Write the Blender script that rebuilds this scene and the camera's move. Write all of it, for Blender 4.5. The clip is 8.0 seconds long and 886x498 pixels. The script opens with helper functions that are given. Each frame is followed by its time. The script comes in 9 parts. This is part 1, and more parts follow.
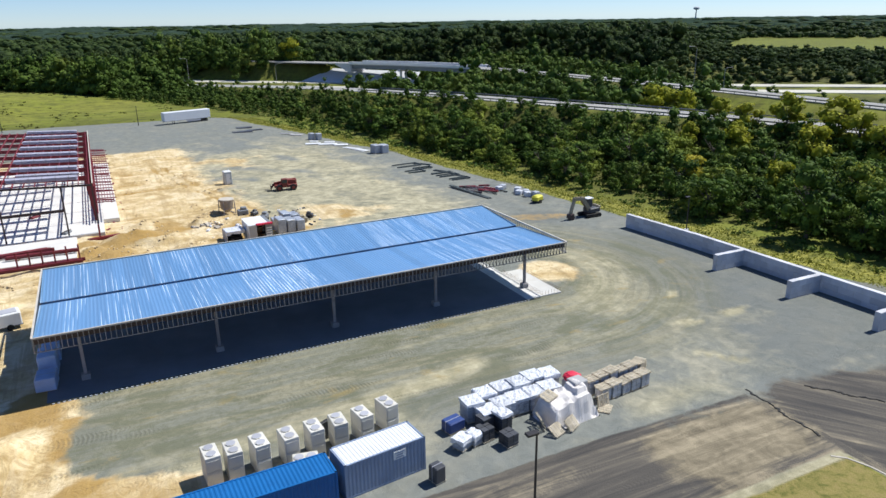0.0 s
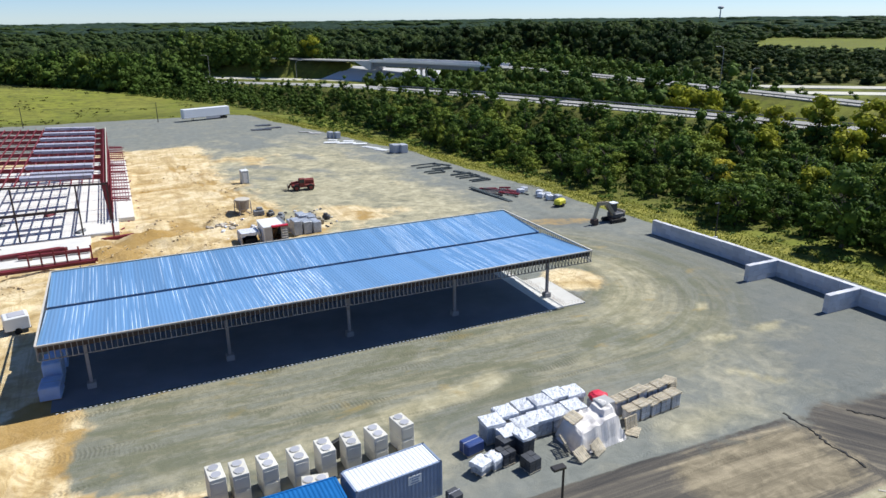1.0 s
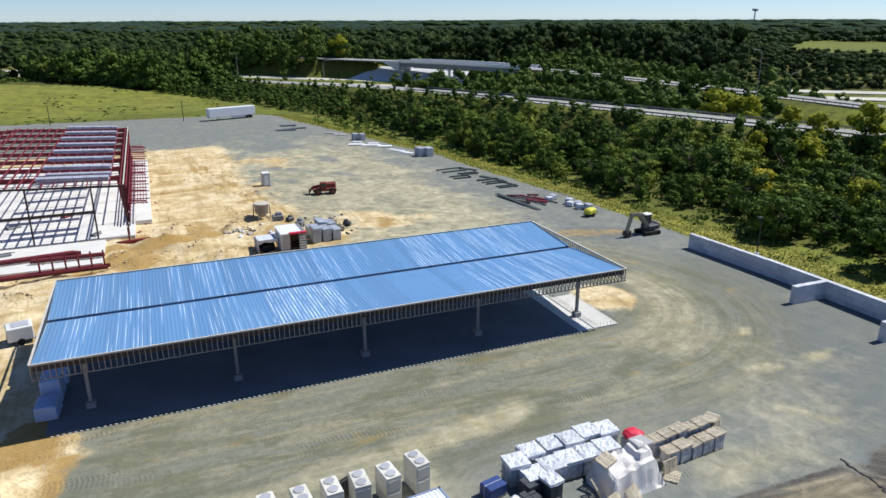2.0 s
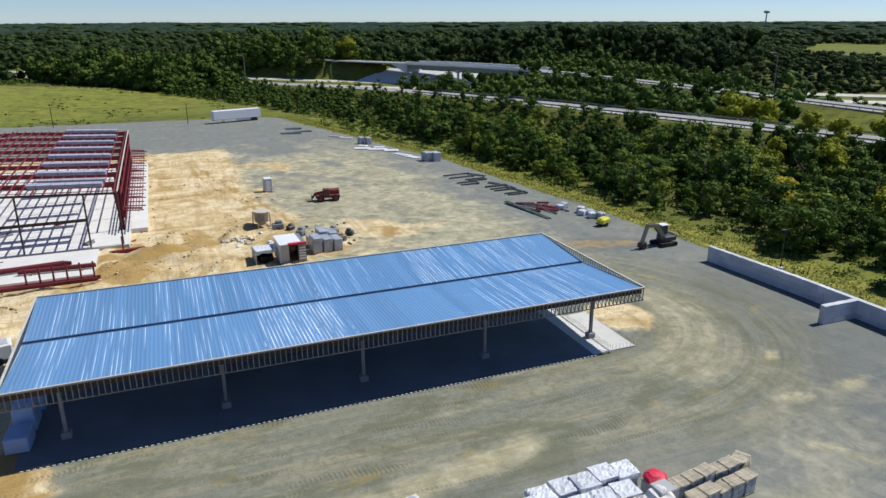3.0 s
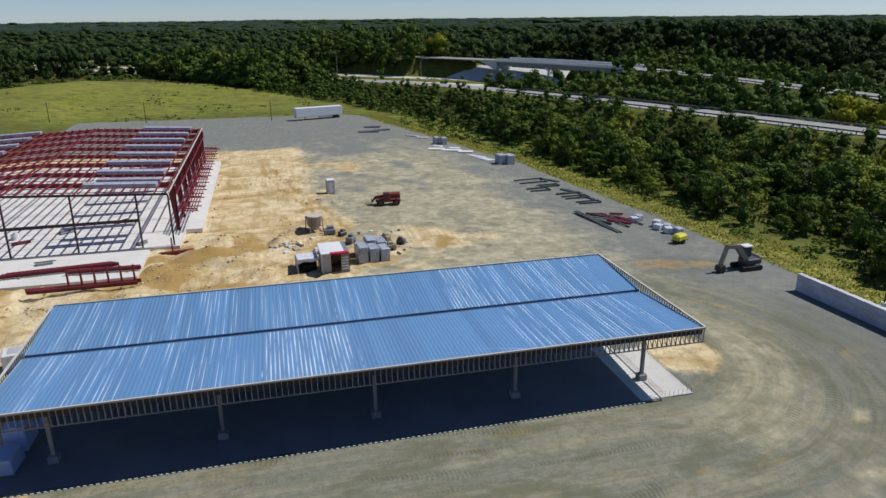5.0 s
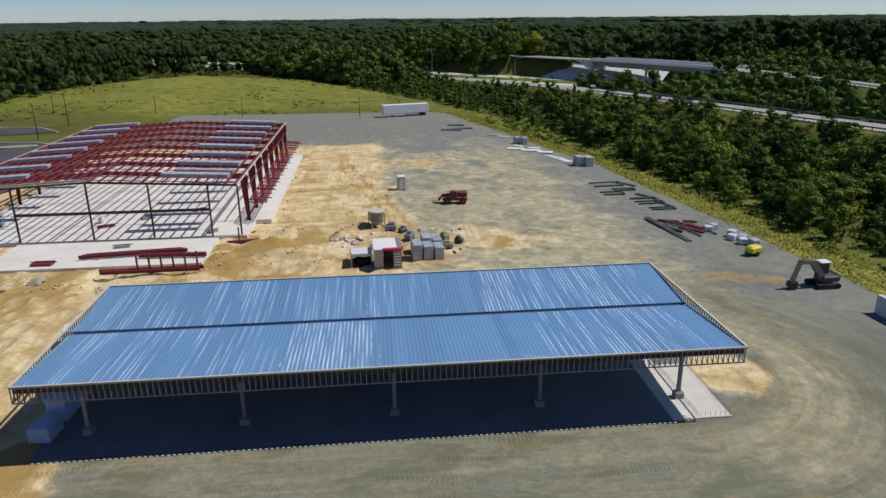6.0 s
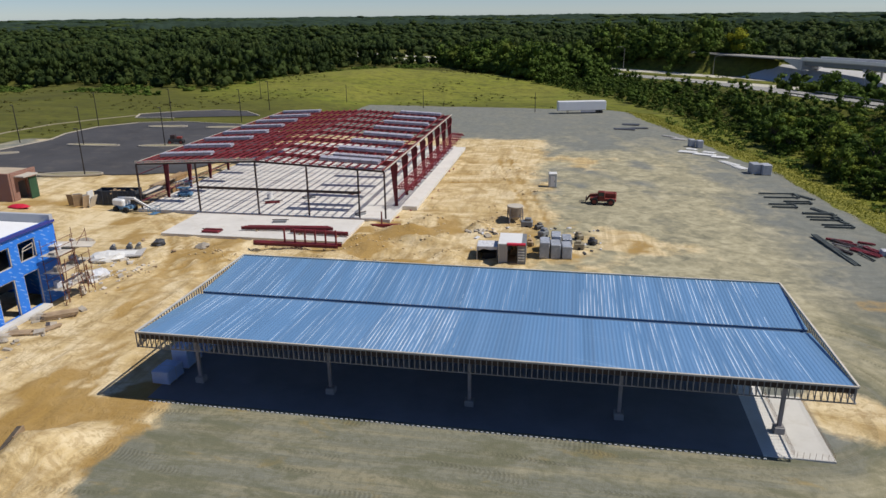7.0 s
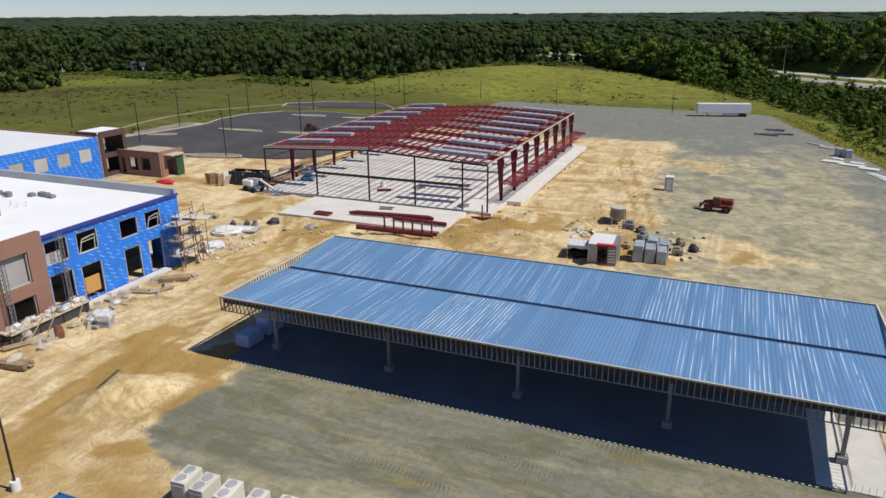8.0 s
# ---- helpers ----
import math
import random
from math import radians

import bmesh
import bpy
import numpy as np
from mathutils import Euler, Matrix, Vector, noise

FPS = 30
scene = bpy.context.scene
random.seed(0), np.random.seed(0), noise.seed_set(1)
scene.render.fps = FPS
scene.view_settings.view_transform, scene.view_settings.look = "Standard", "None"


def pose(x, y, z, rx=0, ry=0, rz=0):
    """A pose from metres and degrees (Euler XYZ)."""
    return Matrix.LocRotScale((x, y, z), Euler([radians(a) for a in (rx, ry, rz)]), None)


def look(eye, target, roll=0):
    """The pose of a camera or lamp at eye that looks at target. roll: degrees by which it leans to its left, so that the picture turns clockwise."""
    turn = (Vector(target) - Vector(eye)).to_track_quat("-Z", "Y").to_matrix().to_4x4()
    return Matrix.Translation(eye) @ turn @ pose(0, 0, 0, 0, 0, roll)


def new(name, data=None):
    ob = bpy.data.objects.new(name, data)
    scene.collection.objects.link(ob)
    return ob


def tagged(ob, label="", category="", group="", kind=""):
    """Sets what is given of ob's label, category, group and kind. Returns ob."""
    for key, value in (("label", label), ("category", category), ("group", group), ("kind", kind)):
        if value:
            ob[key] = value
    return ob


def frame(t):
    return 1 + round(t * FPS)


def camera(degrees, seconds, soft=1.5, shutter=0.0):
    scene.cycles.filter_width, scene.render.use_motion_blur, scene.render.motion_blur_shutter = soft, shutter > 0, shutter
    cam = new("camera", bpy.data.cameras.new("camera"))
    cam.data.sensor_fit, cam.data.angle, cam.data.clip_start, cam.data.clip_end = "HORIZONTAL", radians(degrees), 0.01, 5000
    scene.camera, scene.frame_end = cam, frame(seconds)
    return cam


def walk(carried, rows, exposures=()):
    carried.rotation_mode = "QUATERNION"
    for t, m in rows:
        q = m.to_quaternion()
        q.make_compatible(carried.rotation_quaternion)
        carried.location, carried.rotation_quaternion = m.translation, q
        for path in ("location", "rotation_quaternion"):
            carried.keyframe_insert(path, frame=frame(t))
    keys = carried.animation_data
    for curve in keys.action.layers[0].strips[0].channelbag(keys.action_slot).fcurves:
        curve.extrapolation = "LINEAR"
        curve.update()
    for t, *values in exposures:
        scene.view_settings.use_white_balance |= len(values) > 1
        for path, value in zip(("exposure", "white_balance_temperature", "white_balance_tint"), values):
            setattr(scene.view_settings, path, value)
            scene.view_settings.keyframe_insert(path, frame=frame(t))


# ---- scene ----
EXPOSURES = ((0,0.38,6050,8),(1.0,0.38,6050,8),(1.7,0.31,6050,8),(2.8,0.12,6050,8),(3.5,0.01,6050,8),(5.5,-0.22,6250,10),(6.5,-0.24,6500,10),(7.2,-0.15,6550,10),(8,-0.12,6600,10))
cam = camera(64.85, 8.0)
PATH = [
    (0, (7.109, -60.030, 29.777), (28.118, -17.482, 14.021), -0.879),
    (0.5, (7.699, -58.934, 29.719), (28.705, -16.399, 13.922), -0.767),
    (1, (8.281, -57.244, 29.762), (28.113, -14.175, 13.897), -0.576),
    (1.5, (9.408, -55.356, 29.739), (27.678, -11.606, 13.861), -0.468),
    (1.7, (9.724, -54.409, 29.721), (28.044, -10.663, 13.887), -0.255),
    (2.8, (12.162, -49.806, 29.768), (29.853, -5.795, 13.954), -0.068),
    (3, (12.416, -48.935, 29.629), (30.056, -4.872, 13.903), -0.118),
    (3.5, (13.675, -47.042, 29.734), (30.032, -2.503, 13.965), -0.205),
    (4, (15.106, -45.627, 29.688), (30.734, -0.825, 13.921), -0.337),
    (4.2, (15.846, -45.162, 29.723), (31.298, -0.307, 13.935), -0.375),
    (5.3, (21.379, -44.036, 29.608), (31.316, 2.304, 13.678), -0.600),
    (5.5, (22.268, -44.227, 29.531), (31.655, 2.242, 13.642), -0.591),
    (6, (25.279, -44.262, 29.490), (29.795, 2.909, 13.537), -0.561),
    (6.5, (29.204, -44.277, 29.372), (28.385, 3.079, 13.349), -0.637),
    (7, (32.804, -44.387, 29.391), (24.163, 2.148, 13.274), -0.596),
    (7.5, (36.615, -44.375, 29.591), (24.570, 1.341, 13.313), -0.557),
    (8, (39.326, -44.073, 29.227), (21.124, -0.416, 13.019), -0.434),
]
walk(cam, [(t, look(eye, target, roll)) for t, eye, target, roll in PATH], EXPOSURES)

# ---- world, sun ----
SUN_WAY = Vector((4.15, 0.25, 5.75)).normalized()
SUN_ELEVATION = math.asin(SUN_WAY.z)
SUN_ROTATION = math.atan2(SUN_WAY.x, SUN_WAY.y)
world = bpy.data.worlds.new("sky")
scene.world = world
world.use_nodes = True
wn = world.node_tree.nodes
sky = wn.new("ShaderNodeTexSky")
sky.sky_type = "NISHITA"
sky.sun_disc = False
sky.sun_elevation, sky.sun_rotation = SUN_ELEVATION, SUN_ROTATION
sky.air_density, sky.dust_density, sky.ozone_density = 0.75, 0.0, 3.0
wn["Background"].inputs[1].default_value = 0.08
tint = wn.new("ShaderNodeMix")
tint.data_type, tint.blend_type = "RGBA", "MULTIPLY"
tint.inputs[0].default_value, tint.inputs[7].default_value = 1.0, (0.83, 0.93, 1.15, 1)
world.node_tree.links.new(sky.outputs[0], tint.inputs[6])
world.node_tree.links.new(tint.outputs[2], wn["Background"].inputs[0])
sun_data = bpy.data.lights.new("sun", "SUN")
sun_data.energy, sun_data.angle, sun_data.color = 4.8, radians(0.55), (1.0, 0.95, 0.87)
sun = new("sun", sun_data)
sun.matrix_world = look(SUN_WAY * 300, (0, 0, 0))


# ---- materials ----
def shader(name):
    m = bpy.data.materials.new(name)
    m.use_nodes = True
    return m, m.node_tree.nodes, m.node_tree.links, m.node_tree.nodes["Principled BSDF"]


def math_node(n, l, op, a, b=None, clamp=False):
    k = n.new("ShaderNodeMath")
    k.operation, k.use_clamp = op, clamp
    for i, v in enumerate((a, b)):
        if v is None:
            continue
        if isinstance(v, (int, float)):
            k.inputs[i].default_value = v
        else:
            l.new(v, k.inputs[i])
    return k.outputs[0]


def mix_node(n, l, fac, a, b, blend="MIX"):
    k = n.new("ShaderNodeMix")
    k.data_type, k.blend_type = "RGBA", blend
    for sock, v in ((k.inputs[0], fac), (k.inputs[6], a), (k.inputs[7], b)):
        if isinstance(v, (int, float)):
            sock.default_value = v
        elif isinstance(v, tuple):
            sock.default_value = (*v, 1) if len(v) == 3 else v
        else:
            l.new(v, sock)
    return k.outputs[2]


def noise_node(n, l, scale, detail=4.0, rough=0.6, stretch=None, distortion=0.0, vec=None):
    if vec is None:
        vec = n.new("ShaderNodeNewGeometry").outputs["Position"]
    if stretch:
        mp = n.new("ShaderNodeMapping")
        mp.inputs["Scale"].default_value = stretch
        l.new(vec, mp.inputs[0])
        vec = mp.outputs[0]
    k = n.new("ShaderNodeTexNoise")
    k.inputs["Scale"].default_value, k.inputs["Detail"].default_value = scale, detail
    k.inputs["Roughness"].default_value, k.inputs["Distortion"].default_value = rough, distortion
    l.new(vec, k.inputs["Vector"])
    return k.outputs["Fac"]


def ramp_node(n, l, fac, stops):
    k = n.new("ShaderNodeValToRGB")
    r = k.color_ramp
    while len(r.elements) < len(stops):
        r.elements.new(0.5)
    for e, (p, c) in zip(r.elements, stops):
        e.position, e.color = p, (*c, 1) if isinstance(c, tuple) else (c, c, c, 1)
    l.new(fac, k.inputs[0])
    return k.outputs[0]


def bump_node(n, l, height, strength, distance, bsdf):
    k = n.new("ShaderNodeBump")
    k.inputs["Strength"].default_value, k.inputs["Distance"].default_value = strength, distance
    l.new(height, k.inputs["Height"])
    l.new(k.outputs[0], bsdf.inputs["Normal"])


def surface(name, base, rough=0.8, metal=0.0, vary=0.18, scale=1.0, grain=14.0, bump=0.15, stain=None, stain_amount=0.35, each=0.12, spec=0.4, stretch=None):
    """A worn surface: broad blotches, fine grain, stains of another colour, and a small difference from object to object."""
    m, n, l, b = shader(name)
    broad, fine = noise_node(n, l, scale * 0.35, 5, 0.6, stretch), noise_node(n, l, scale * grain, 3, 0.6, stretch)
    dark, light = tuple(c * (1 - vary) for c in base), tuple(min(1, c * (1 + vary)) for c in base)
    col = mix_node(n, l, ramp_node(n, l, broad, ((0.3, 0.0), (0.7, 1.0))), dark, light)
    col = mix_node(n, l, math_node(n, l, "MULTIPLY", fine, 0.35), col, tuple(c * 0.72 for c in base))
    if stain:
        patch = ramp_node(n, l, noise_node(n, l, scale * 0.9, 6, 0.7, None, 0.6), ((0.52, 0.0), (0.72, 1.0)))
        col = mix_node(n, l, math_node(n, l, "MULTIPLY", patch, stain_amount), col, stain)
    if each:
        info = n.new("ShaderNodeObjectInfo")
        hsv = n.new("ShaderNodeHueSaturation")
        l.new(math_node(n, l, "MULTIPLY_ADD", info.outputs["Random"], each * 2), hsv.inputs["Value"])
        hsv.inputs["Value"].links[0].from_node.inputs[2].default_value = 1 - each
        l.new(col, hsv.inputs["Color"])
        col = hsv.outputs[0]
    l.new(col, b.inputs["Base Color"])
    b.inputs["Roughness"].default_value, b.inputs["Metallic"].default_value = rough, metal
    b.inputs["Specular IOR Level"].default_value = spec
    if bump:
        bump_node(n, l, fine, bump, 0.03, b)
    return m


CONCRETE = surface("pale_concrete", (0.61, 0.59, 0.55), 0.85, vary=0.1, scale=0.8, stain=(0.4, 0.34, 0.25), stain_amount=0.4)
BLOCK = surface("cast_concrete_block", (0.58, 0.58, 0.6), 0.85, vary=0.12, scale=1.4, stain=(0.4, 0.39, 0.38), bump=0.3)
OXIDE = surface("red_primer_steel", (0.19, 0.022, 0.03), 0.55, vary=0.2, scale=1.2, stain=(0.09, 0.02, 0.02))
DARK_STEEL = surface("dark_brown_steel", (0.055, 0.035, 0.032), 0.5, vary=0.2)
COLUMN_STEEL = surface("weathered_column_steel", (0.26, 0.24, 0.24), 0.6, vary=0.25, stain=(0.09, 0.06, 0.05))
GALV = surface("galvanised_stud", (0.3, 0.29, 0.28), 0.55, 0.4, vary=0.15, scale=3)
RAIL_STEEL = surface("weathered_guardrail", (0.17, 0.175, 0.17), 0.7, 0.2, vary=0.15, scale=1)
NAILER = surface("pale_timber_nailer", (0.58, 0.53, 0.45), 0.8, vary=0.15, scale=2)
PLYWOOD = surface("plywood_sheathing", (0.4, 0.26, 0.13), 0.75, vary=0.2, scale=1.5)
TIMBER = surface("rough_timber", (0.36, 0.26, 0.16), 0.85, vary=0.25, scale=3, each=0.2)
PALLET_WOOD = surface("pallet_timber", (0.52, 0.45, 0.33), 0.85, vary=0.22, scale=4, each=0.2)
MEMBRANE = surface("white_roof_membrane", (0.78, 0.79, 0.8), 0.6, vary=0.05, scale=0.4, stain=(0.6, 0.6, 0.6), stain_amount=0.25)
BUNDLE = surface("galvanised_roof_sheet_bundle", (0.5, 0.48, 0.54), 0.5, 0.25, vary=0.15, scale=1.5)
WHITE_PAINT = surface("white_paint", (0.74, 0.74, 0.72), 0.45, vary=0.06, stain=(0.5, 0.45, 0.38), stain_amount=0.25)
CREAM_PAINT = surface("cream_enclosure_paint", (0.68, 0.65, 0.57), 0.5, vary=0.06, stain=(0.5, 0.45, 0.38), stain_amount=0.2)
FAN_GREY = surface("grey_fan_grille", (0.38, 0.38, 0.41), 0.6, vary=0.1)
BLACK = surface("black_plastic", (0.02, 0.02, 0.022), 0.55, vary=0.2)
RUBBER = surface("tyre_rubber", (0.025, 0.024, 0.022), 0.9, vary=0.2, stain=(0.15, 0.12, 0.08))
GLASS = surface("dark_cab_glass", (0.02, 0.03, 0.035), 0.08, vary=0.0, bump=0, each=0, spec=0.6)
WRAP = surface("white_shrink_wrap", (0.68, 0.69, 0.72), 0.35, vary=0.18, scale=5, stain=(0.24, 0.27, 0.33), stain_amount=0.65, bump=0.7)
GREY_WRAP = surface("grey_wrapped_block", (0.4, 0.42, 0.46), 0.5, vary=0.2, scale=4, stain=(0.24, 0.25, 0.29), stain_amount=0.6, bump=0.4)
SHINY_WRAP = surface("shiny_grey_film", (0.34, 0.36, 0.4), 0.22, vary=0.3, scale=2.5, stain=(0.62, 0.64, 0.68), stain_amount=0.7, bump=0.8)
BLUE_WRAP = surface("pale_blue_wrap", (0.42, 0.54, 0.78), 0.4, vary=0.12, scale=3, stain=(0.3, 0.36, 0.5), bump=0.4)
BLUE_TARP = surface("dark_blue_tarpaulin", (0.03, 0.06, 0.2), 0.5, vary=0.2, scale=3, bump=0.5)
RED_COVER = surface("red_cover", (0.55, 0.02, 0.05), 0.5, vary=0.15, scale=3, bump=0.4)
CHARCOAL = surface("charcoal_wrapped_block", (0.06, 0.062, 0.068), 0.5, vary=0.25, scale=3, bump=0.3)
RUST = surface("rusty_steel", (0.2, 0.085, 0.05), 0.8, vary=0.3, scale=4, stain=(0.1, 0.05, 0.035))
MACHINE_RED = surface("faded_red_machine_paint", (0.2, 0.035, 0.025), 0.55, vary=0.2, scale=3, stain=(0.14, 0.07, 0.05))
MACHINE_YELLOW = surface("yellow_machine_paint", (0.6, 0.55, 0.04), 0.45, vary=0.12, scale=3)
MACHINE_TAN = surface("dusty_machine_paint", (0.3, 0.26, 0.18), 0.6, vary=0.25, scale=3, stain=(0.12, 0.1, 0.08))
MACHINE_GREY = surface("grey_machine_paint", (0.2, 0.21, 0.22), 0.5, vary=0.2, scale=3)
LIFT_BLUE = surface("blue_lift_paint", (0.1, 0.22, 0.36), 0.5, vary=0.15, scale=3)
BIN_PAINT = surface("dark_slate_bin_paint", (0.04, 0.05, 0.065), 0.6, vary=0.2, scale=2, stain=(0.1, 0.08, 0.06))
BARK = surface("bark", (0.1, 0.08, 0.06), 0.9, vary=0.25, scale=6)
POLE = surface("dark_bronze_pole", (0.03, 0.026, 0.024), 0.5, vary=0.1)
ASPHALT = surface("parking_asphalt", (0.058, 0.057, 0.06), 0.9, vary=0.25, scale=0.25, grain=60, stain=(0.15, 0.13, 0.11), stain_amount=0.4)
ROAD = surface("worn_road_asphalt", (0.29, 0.28, 0.255), 0.9, vary=0.1, scale=0.2, stain=(0.2, 0.2, 0.2))
TAR_EDGE = surface("broken_asphalt_edge", (0.03, 0.028, 0.026), 0.9, vary=0.25, scale=2)
KERB = surface("kerb_concrete", (0.48, 0.43, 0.35), 0.85, vary=0.12)
ISLAND = surface("sandy_island", (0.33, 0.29, 0.18), 0.9, vary=0.2, scale=0.8, stain=(0.2, 0.2, 0.07), stain_amount=0.5)
PAINT_LINE = surface("road_paint", (0.75, 0.75, 0.72), 0.7, vary=0.08, each=0)
BRIDGE = surface("bridge_concrete", (0.56, 0.56, 0.57), 0.85, vary=0.08, scale=0.2)
# parapet concrete lightened to carry the sunlit look in its colour
PARAPET = surface("sun_brightened_parapet_concrete", (0.8, 0.79, 0.77), 0.8, vary=0.06, scale=0.3)
HIGHWAY = surface("pale_highway_concrete", (0.52, 0.49, 0.4), 0.9, vary=0.1, scale=0.2, stain=(0.36, 0.34, 0.28))
BRIDGE_DARK = surface("bridge_girder_steel", (0.2, 0.22, 0.25), 0.6, vary=0.1, scale=0.2)
SACK = surface("dusty_pale_sack", (0.6, 0.54, 0.45), 0.85, vary=0.2, scale=3, stain=(0.38, 0.3, 0.2), bump=0.4)
RUBBLE = surface("broken_stone", (0.45, 0.4, 0.33), 0.9, vary=0.25, scale=3, bump=0.4, each=0.25)
CONTAINER_BLUE = surface("bright_blue_container_paint", (0.014, 0.125, 0.35), 0.4, vary=0.12, scale=1.2, stain=(0.01, 0.06, 0.2), each=0)
CONTAINER_NAVY = surface("slate_blue_container_paint", (0.22, 0.275, 0.38), 0.45, vary=0.12, scale=1.2, stain=(0.2, 0.2, 0.25), each=0)
CONTAINER_ROOF = surface("whitewashed_container_roof", (0.72, 0.73, 0.74), 0.5, vary=0.08, scale=1.5, stain=(0.5, 0.48, 0.45), each=0)
TRAILER_SKIN = surface("white_trailer_skin", (0.8, 0.8, 0.8), 0.35, vary=0.04, each=0)


def turned(n, l, sep, slope, scale):
    """The ground plan turned by a slope and stretched, as a vector for a texture."""
    com = n.new("ShaderNodeCombineXYZ")
    l.new(math_node(n, l, "MULTIPLY", sep.outputs[0], scale[0]), com.inputs[0])
    across = math_node(n, l, "SUBTRACT", sep.outputs[1], math_node(n, l, "MULTIPLY", sep.outputs[0], slope))
    l.new(math_node(n, l, "MULTIPLY", across, scale[1]), com.inputs[1])
    return com.outputs[0]


def deck_material():
    """Galvanised roof deck with long pale scuffs down the flutes."""
    m, n, l, b = shader("galvanised_roof_deck")
    info = n.new("ShaderNodeObjectInfo")
    broad = noise_node(n, l, 0.12, 4, 0.5)
    col = mix_node(n, l, broad, (0.2, 0.39, 0.63), (0.245, 0.445, 0.68))
    sep = n.new("ShaderNodeSeparateXYZ")
    l.new(n.new("ShaderNodeNewGeometry").outputs["Position"], sep.inputs[0])
    # scuffs lie in patches: some runs of sheets are bare, others closely streaked
    u = math_node(n, l, "MULTIPLY", sep.outputs[0], 1 / 0.31)
    place = math_node(n, l, "MULTIPLY", math_node(n, l, "ADD", sep.outputs[0], math_node(n, l, "MULTIPLY", noise_node(n, l, 0.5, 2, 0.5), 1.6)), 1 / 53.0)
    fore = ramp_node(n, l, place, ((0.0, 0.2), (0.04, 0.42), (0.25, 0.42), (0.34, 0.2), (0.36, 0.95), (0.47, 0.95), (0.49, 0.03), (0.71, 0.05), (0.735, 0.55), (0.9, 0.6), (0.97, 0.2)))
    back = ramp_node(n, l, place, ((0.0, 0.4), (0.3, 0.42), (0.36, 0.25), (0.44, 0.5), (0.5, 0.4), (0.64, 0.12), (0.67, 0.75), (0.76, 0.5), (0.93, 0.6), (0.97, 0.25)))
    density = mix_node(n, l, math_node(n, l, "GREATER_THAN", sep.outputs[1], 9.6), fore, back)
    rand = n.new("ShaderNodeTexWhiteNoise")
    rand.noise_dimensions = "1D"
    l.new(math_node(n, l, "FLOOR", u), rand.inputs["W"])
    run = math_node(n, l, "ADD", math_node(n, l, "MULTIPLY", sep.outputs[1], 0.125), math_node(n, l, "MULTIPLY", rand.outputs["Value"], 0.9))
    pick = n.new("ShaderNodeTexWhiteNoise")
    pick.noise_dimensions = "2D"
    com = n.new("ShaderNodeCombineXYZ")
    l.new(math_node(n, l, "FLOOR", u), com.inputs[0])
    l.new(math_node(n, l, "FLOOR", run), com.inputs[1])
    l.new(com.outputs[0], pick.inputs["Vector"])
    shown = math_node(n, l, "GREATER_THAN", density, math_node(n, l, "MULTIPLY_ADD", pick.outputs["Value"], 0.75))
    shown.node.inputs[1].links[0].from_node.inputs[2].default_value = 0.12
    thin = math_node(n, l, "LESS_THAN", math_node(n, l, "ABSOLUTE", math_node(n, l, "SUBTRACT", math_node(n, l, "FRACT", u), 0.5)), math_node(n, l, "MULTIPLY_ADD", density, 0.1))
    thin.node.inputs[1].links[0].from_node.inputs[2].default_value = 0.055
    ends = math_node(n, l, "SUBTRACT", 1.0, math_node(n, l, "ABSOLUTE", math_node(n, l, "SUBTRACT", math_node(n, l, "MULTIPLY", math_node(n, l, "FRACT", run), 2.0), 1.0)), True)
    smear = ramp_node(n, l, noise_node(n, l, 1.0, 5, 0.6, (2.6, 0.35, 0.2), 0.4), ((0.36, 0.6), (0.52, 1.0)))
    lit = math_node(n, l, "MULTIPLY", math_node(n, l, "MULTIPLY", shown, thin), math_node(n, l, "MULTIPLY", math_node(n, l, "POWER", ends, 0.5), smear))
    # long slanting drag marks over the bare sheets
    slant = noise_node(n, l, 1.0, 3, 0.5, None, 0.0, turned(n, l, sep, -0.32, (0.07, 2.6)))
    drag = math_node(n, l, "MULTIPLY", ramp_node(n, l, slant, ((0.66, 0.0), (0.72, 1.0))), math_node(n, l, "SUBTRACT", 0.5, math_node(n, l, "MULTIPLY", density, 2.0), True))
    lit = math_node(n, l, "MAXIMUM", lit, drag)
    # dull greyish batches of sheets
    dull = ramp_node(n, l, math_node(n, l, "ADD", math_node(n, l, "MULTIPLY", noise_node(n, l, 0.1, 2, 0.5), 0.5), math_node(n, l, "MULTIPLY", rand.outputs["Value"], 0.3)), ((0.38, 0.0), (0.52, 1.0)))
    col = mix_node(n, l, math_node(n, l, "MULTIPLY", dull, 0.12), col, (0.36, 0.47, 0.6))
    col = mix_node(n, l, math_node(n, l, "MULTIPLY", lit, math_node(n, l, "ADD", 0.36, math_node(n, l, "MULTIPLY", density, 0.5), True)), col, (0.84, 0.91, 0.99))
    hsv = n.new("ShaderNodeHueSaturation")
    v = math_node(n, l, "MULTIPLY_ADD", info.outputs["Random"], 0.16)
    v.node.inputs[2].default_value = 0.92
    l.new(v, hsv.inputs["Value"])
    l.new(col, hsv.inputs["Color"])
    l.new(hsv.outputs[0], b.inputs["Base Color"])
    metal = math_node(n, l, "MULTIPLY_ADD", lit, -0.5)
    metal.node.inputs[2].default_value = 0.5
    l.new(metal, b.inputs["Metallic"])
    rough = math_node(n, l, "MULTIPLY_ADD", lit, 0.2)
    rough.node.inputs[2].default_value = 0.36
    l.new(rough, b.inputs["Roughness"])
    bump_node(n, l, noise_node(n, l, 2.0, 3, 0.5, (3.0, 0.4, 1.0)), 0.12, 0.02, b)
    return m


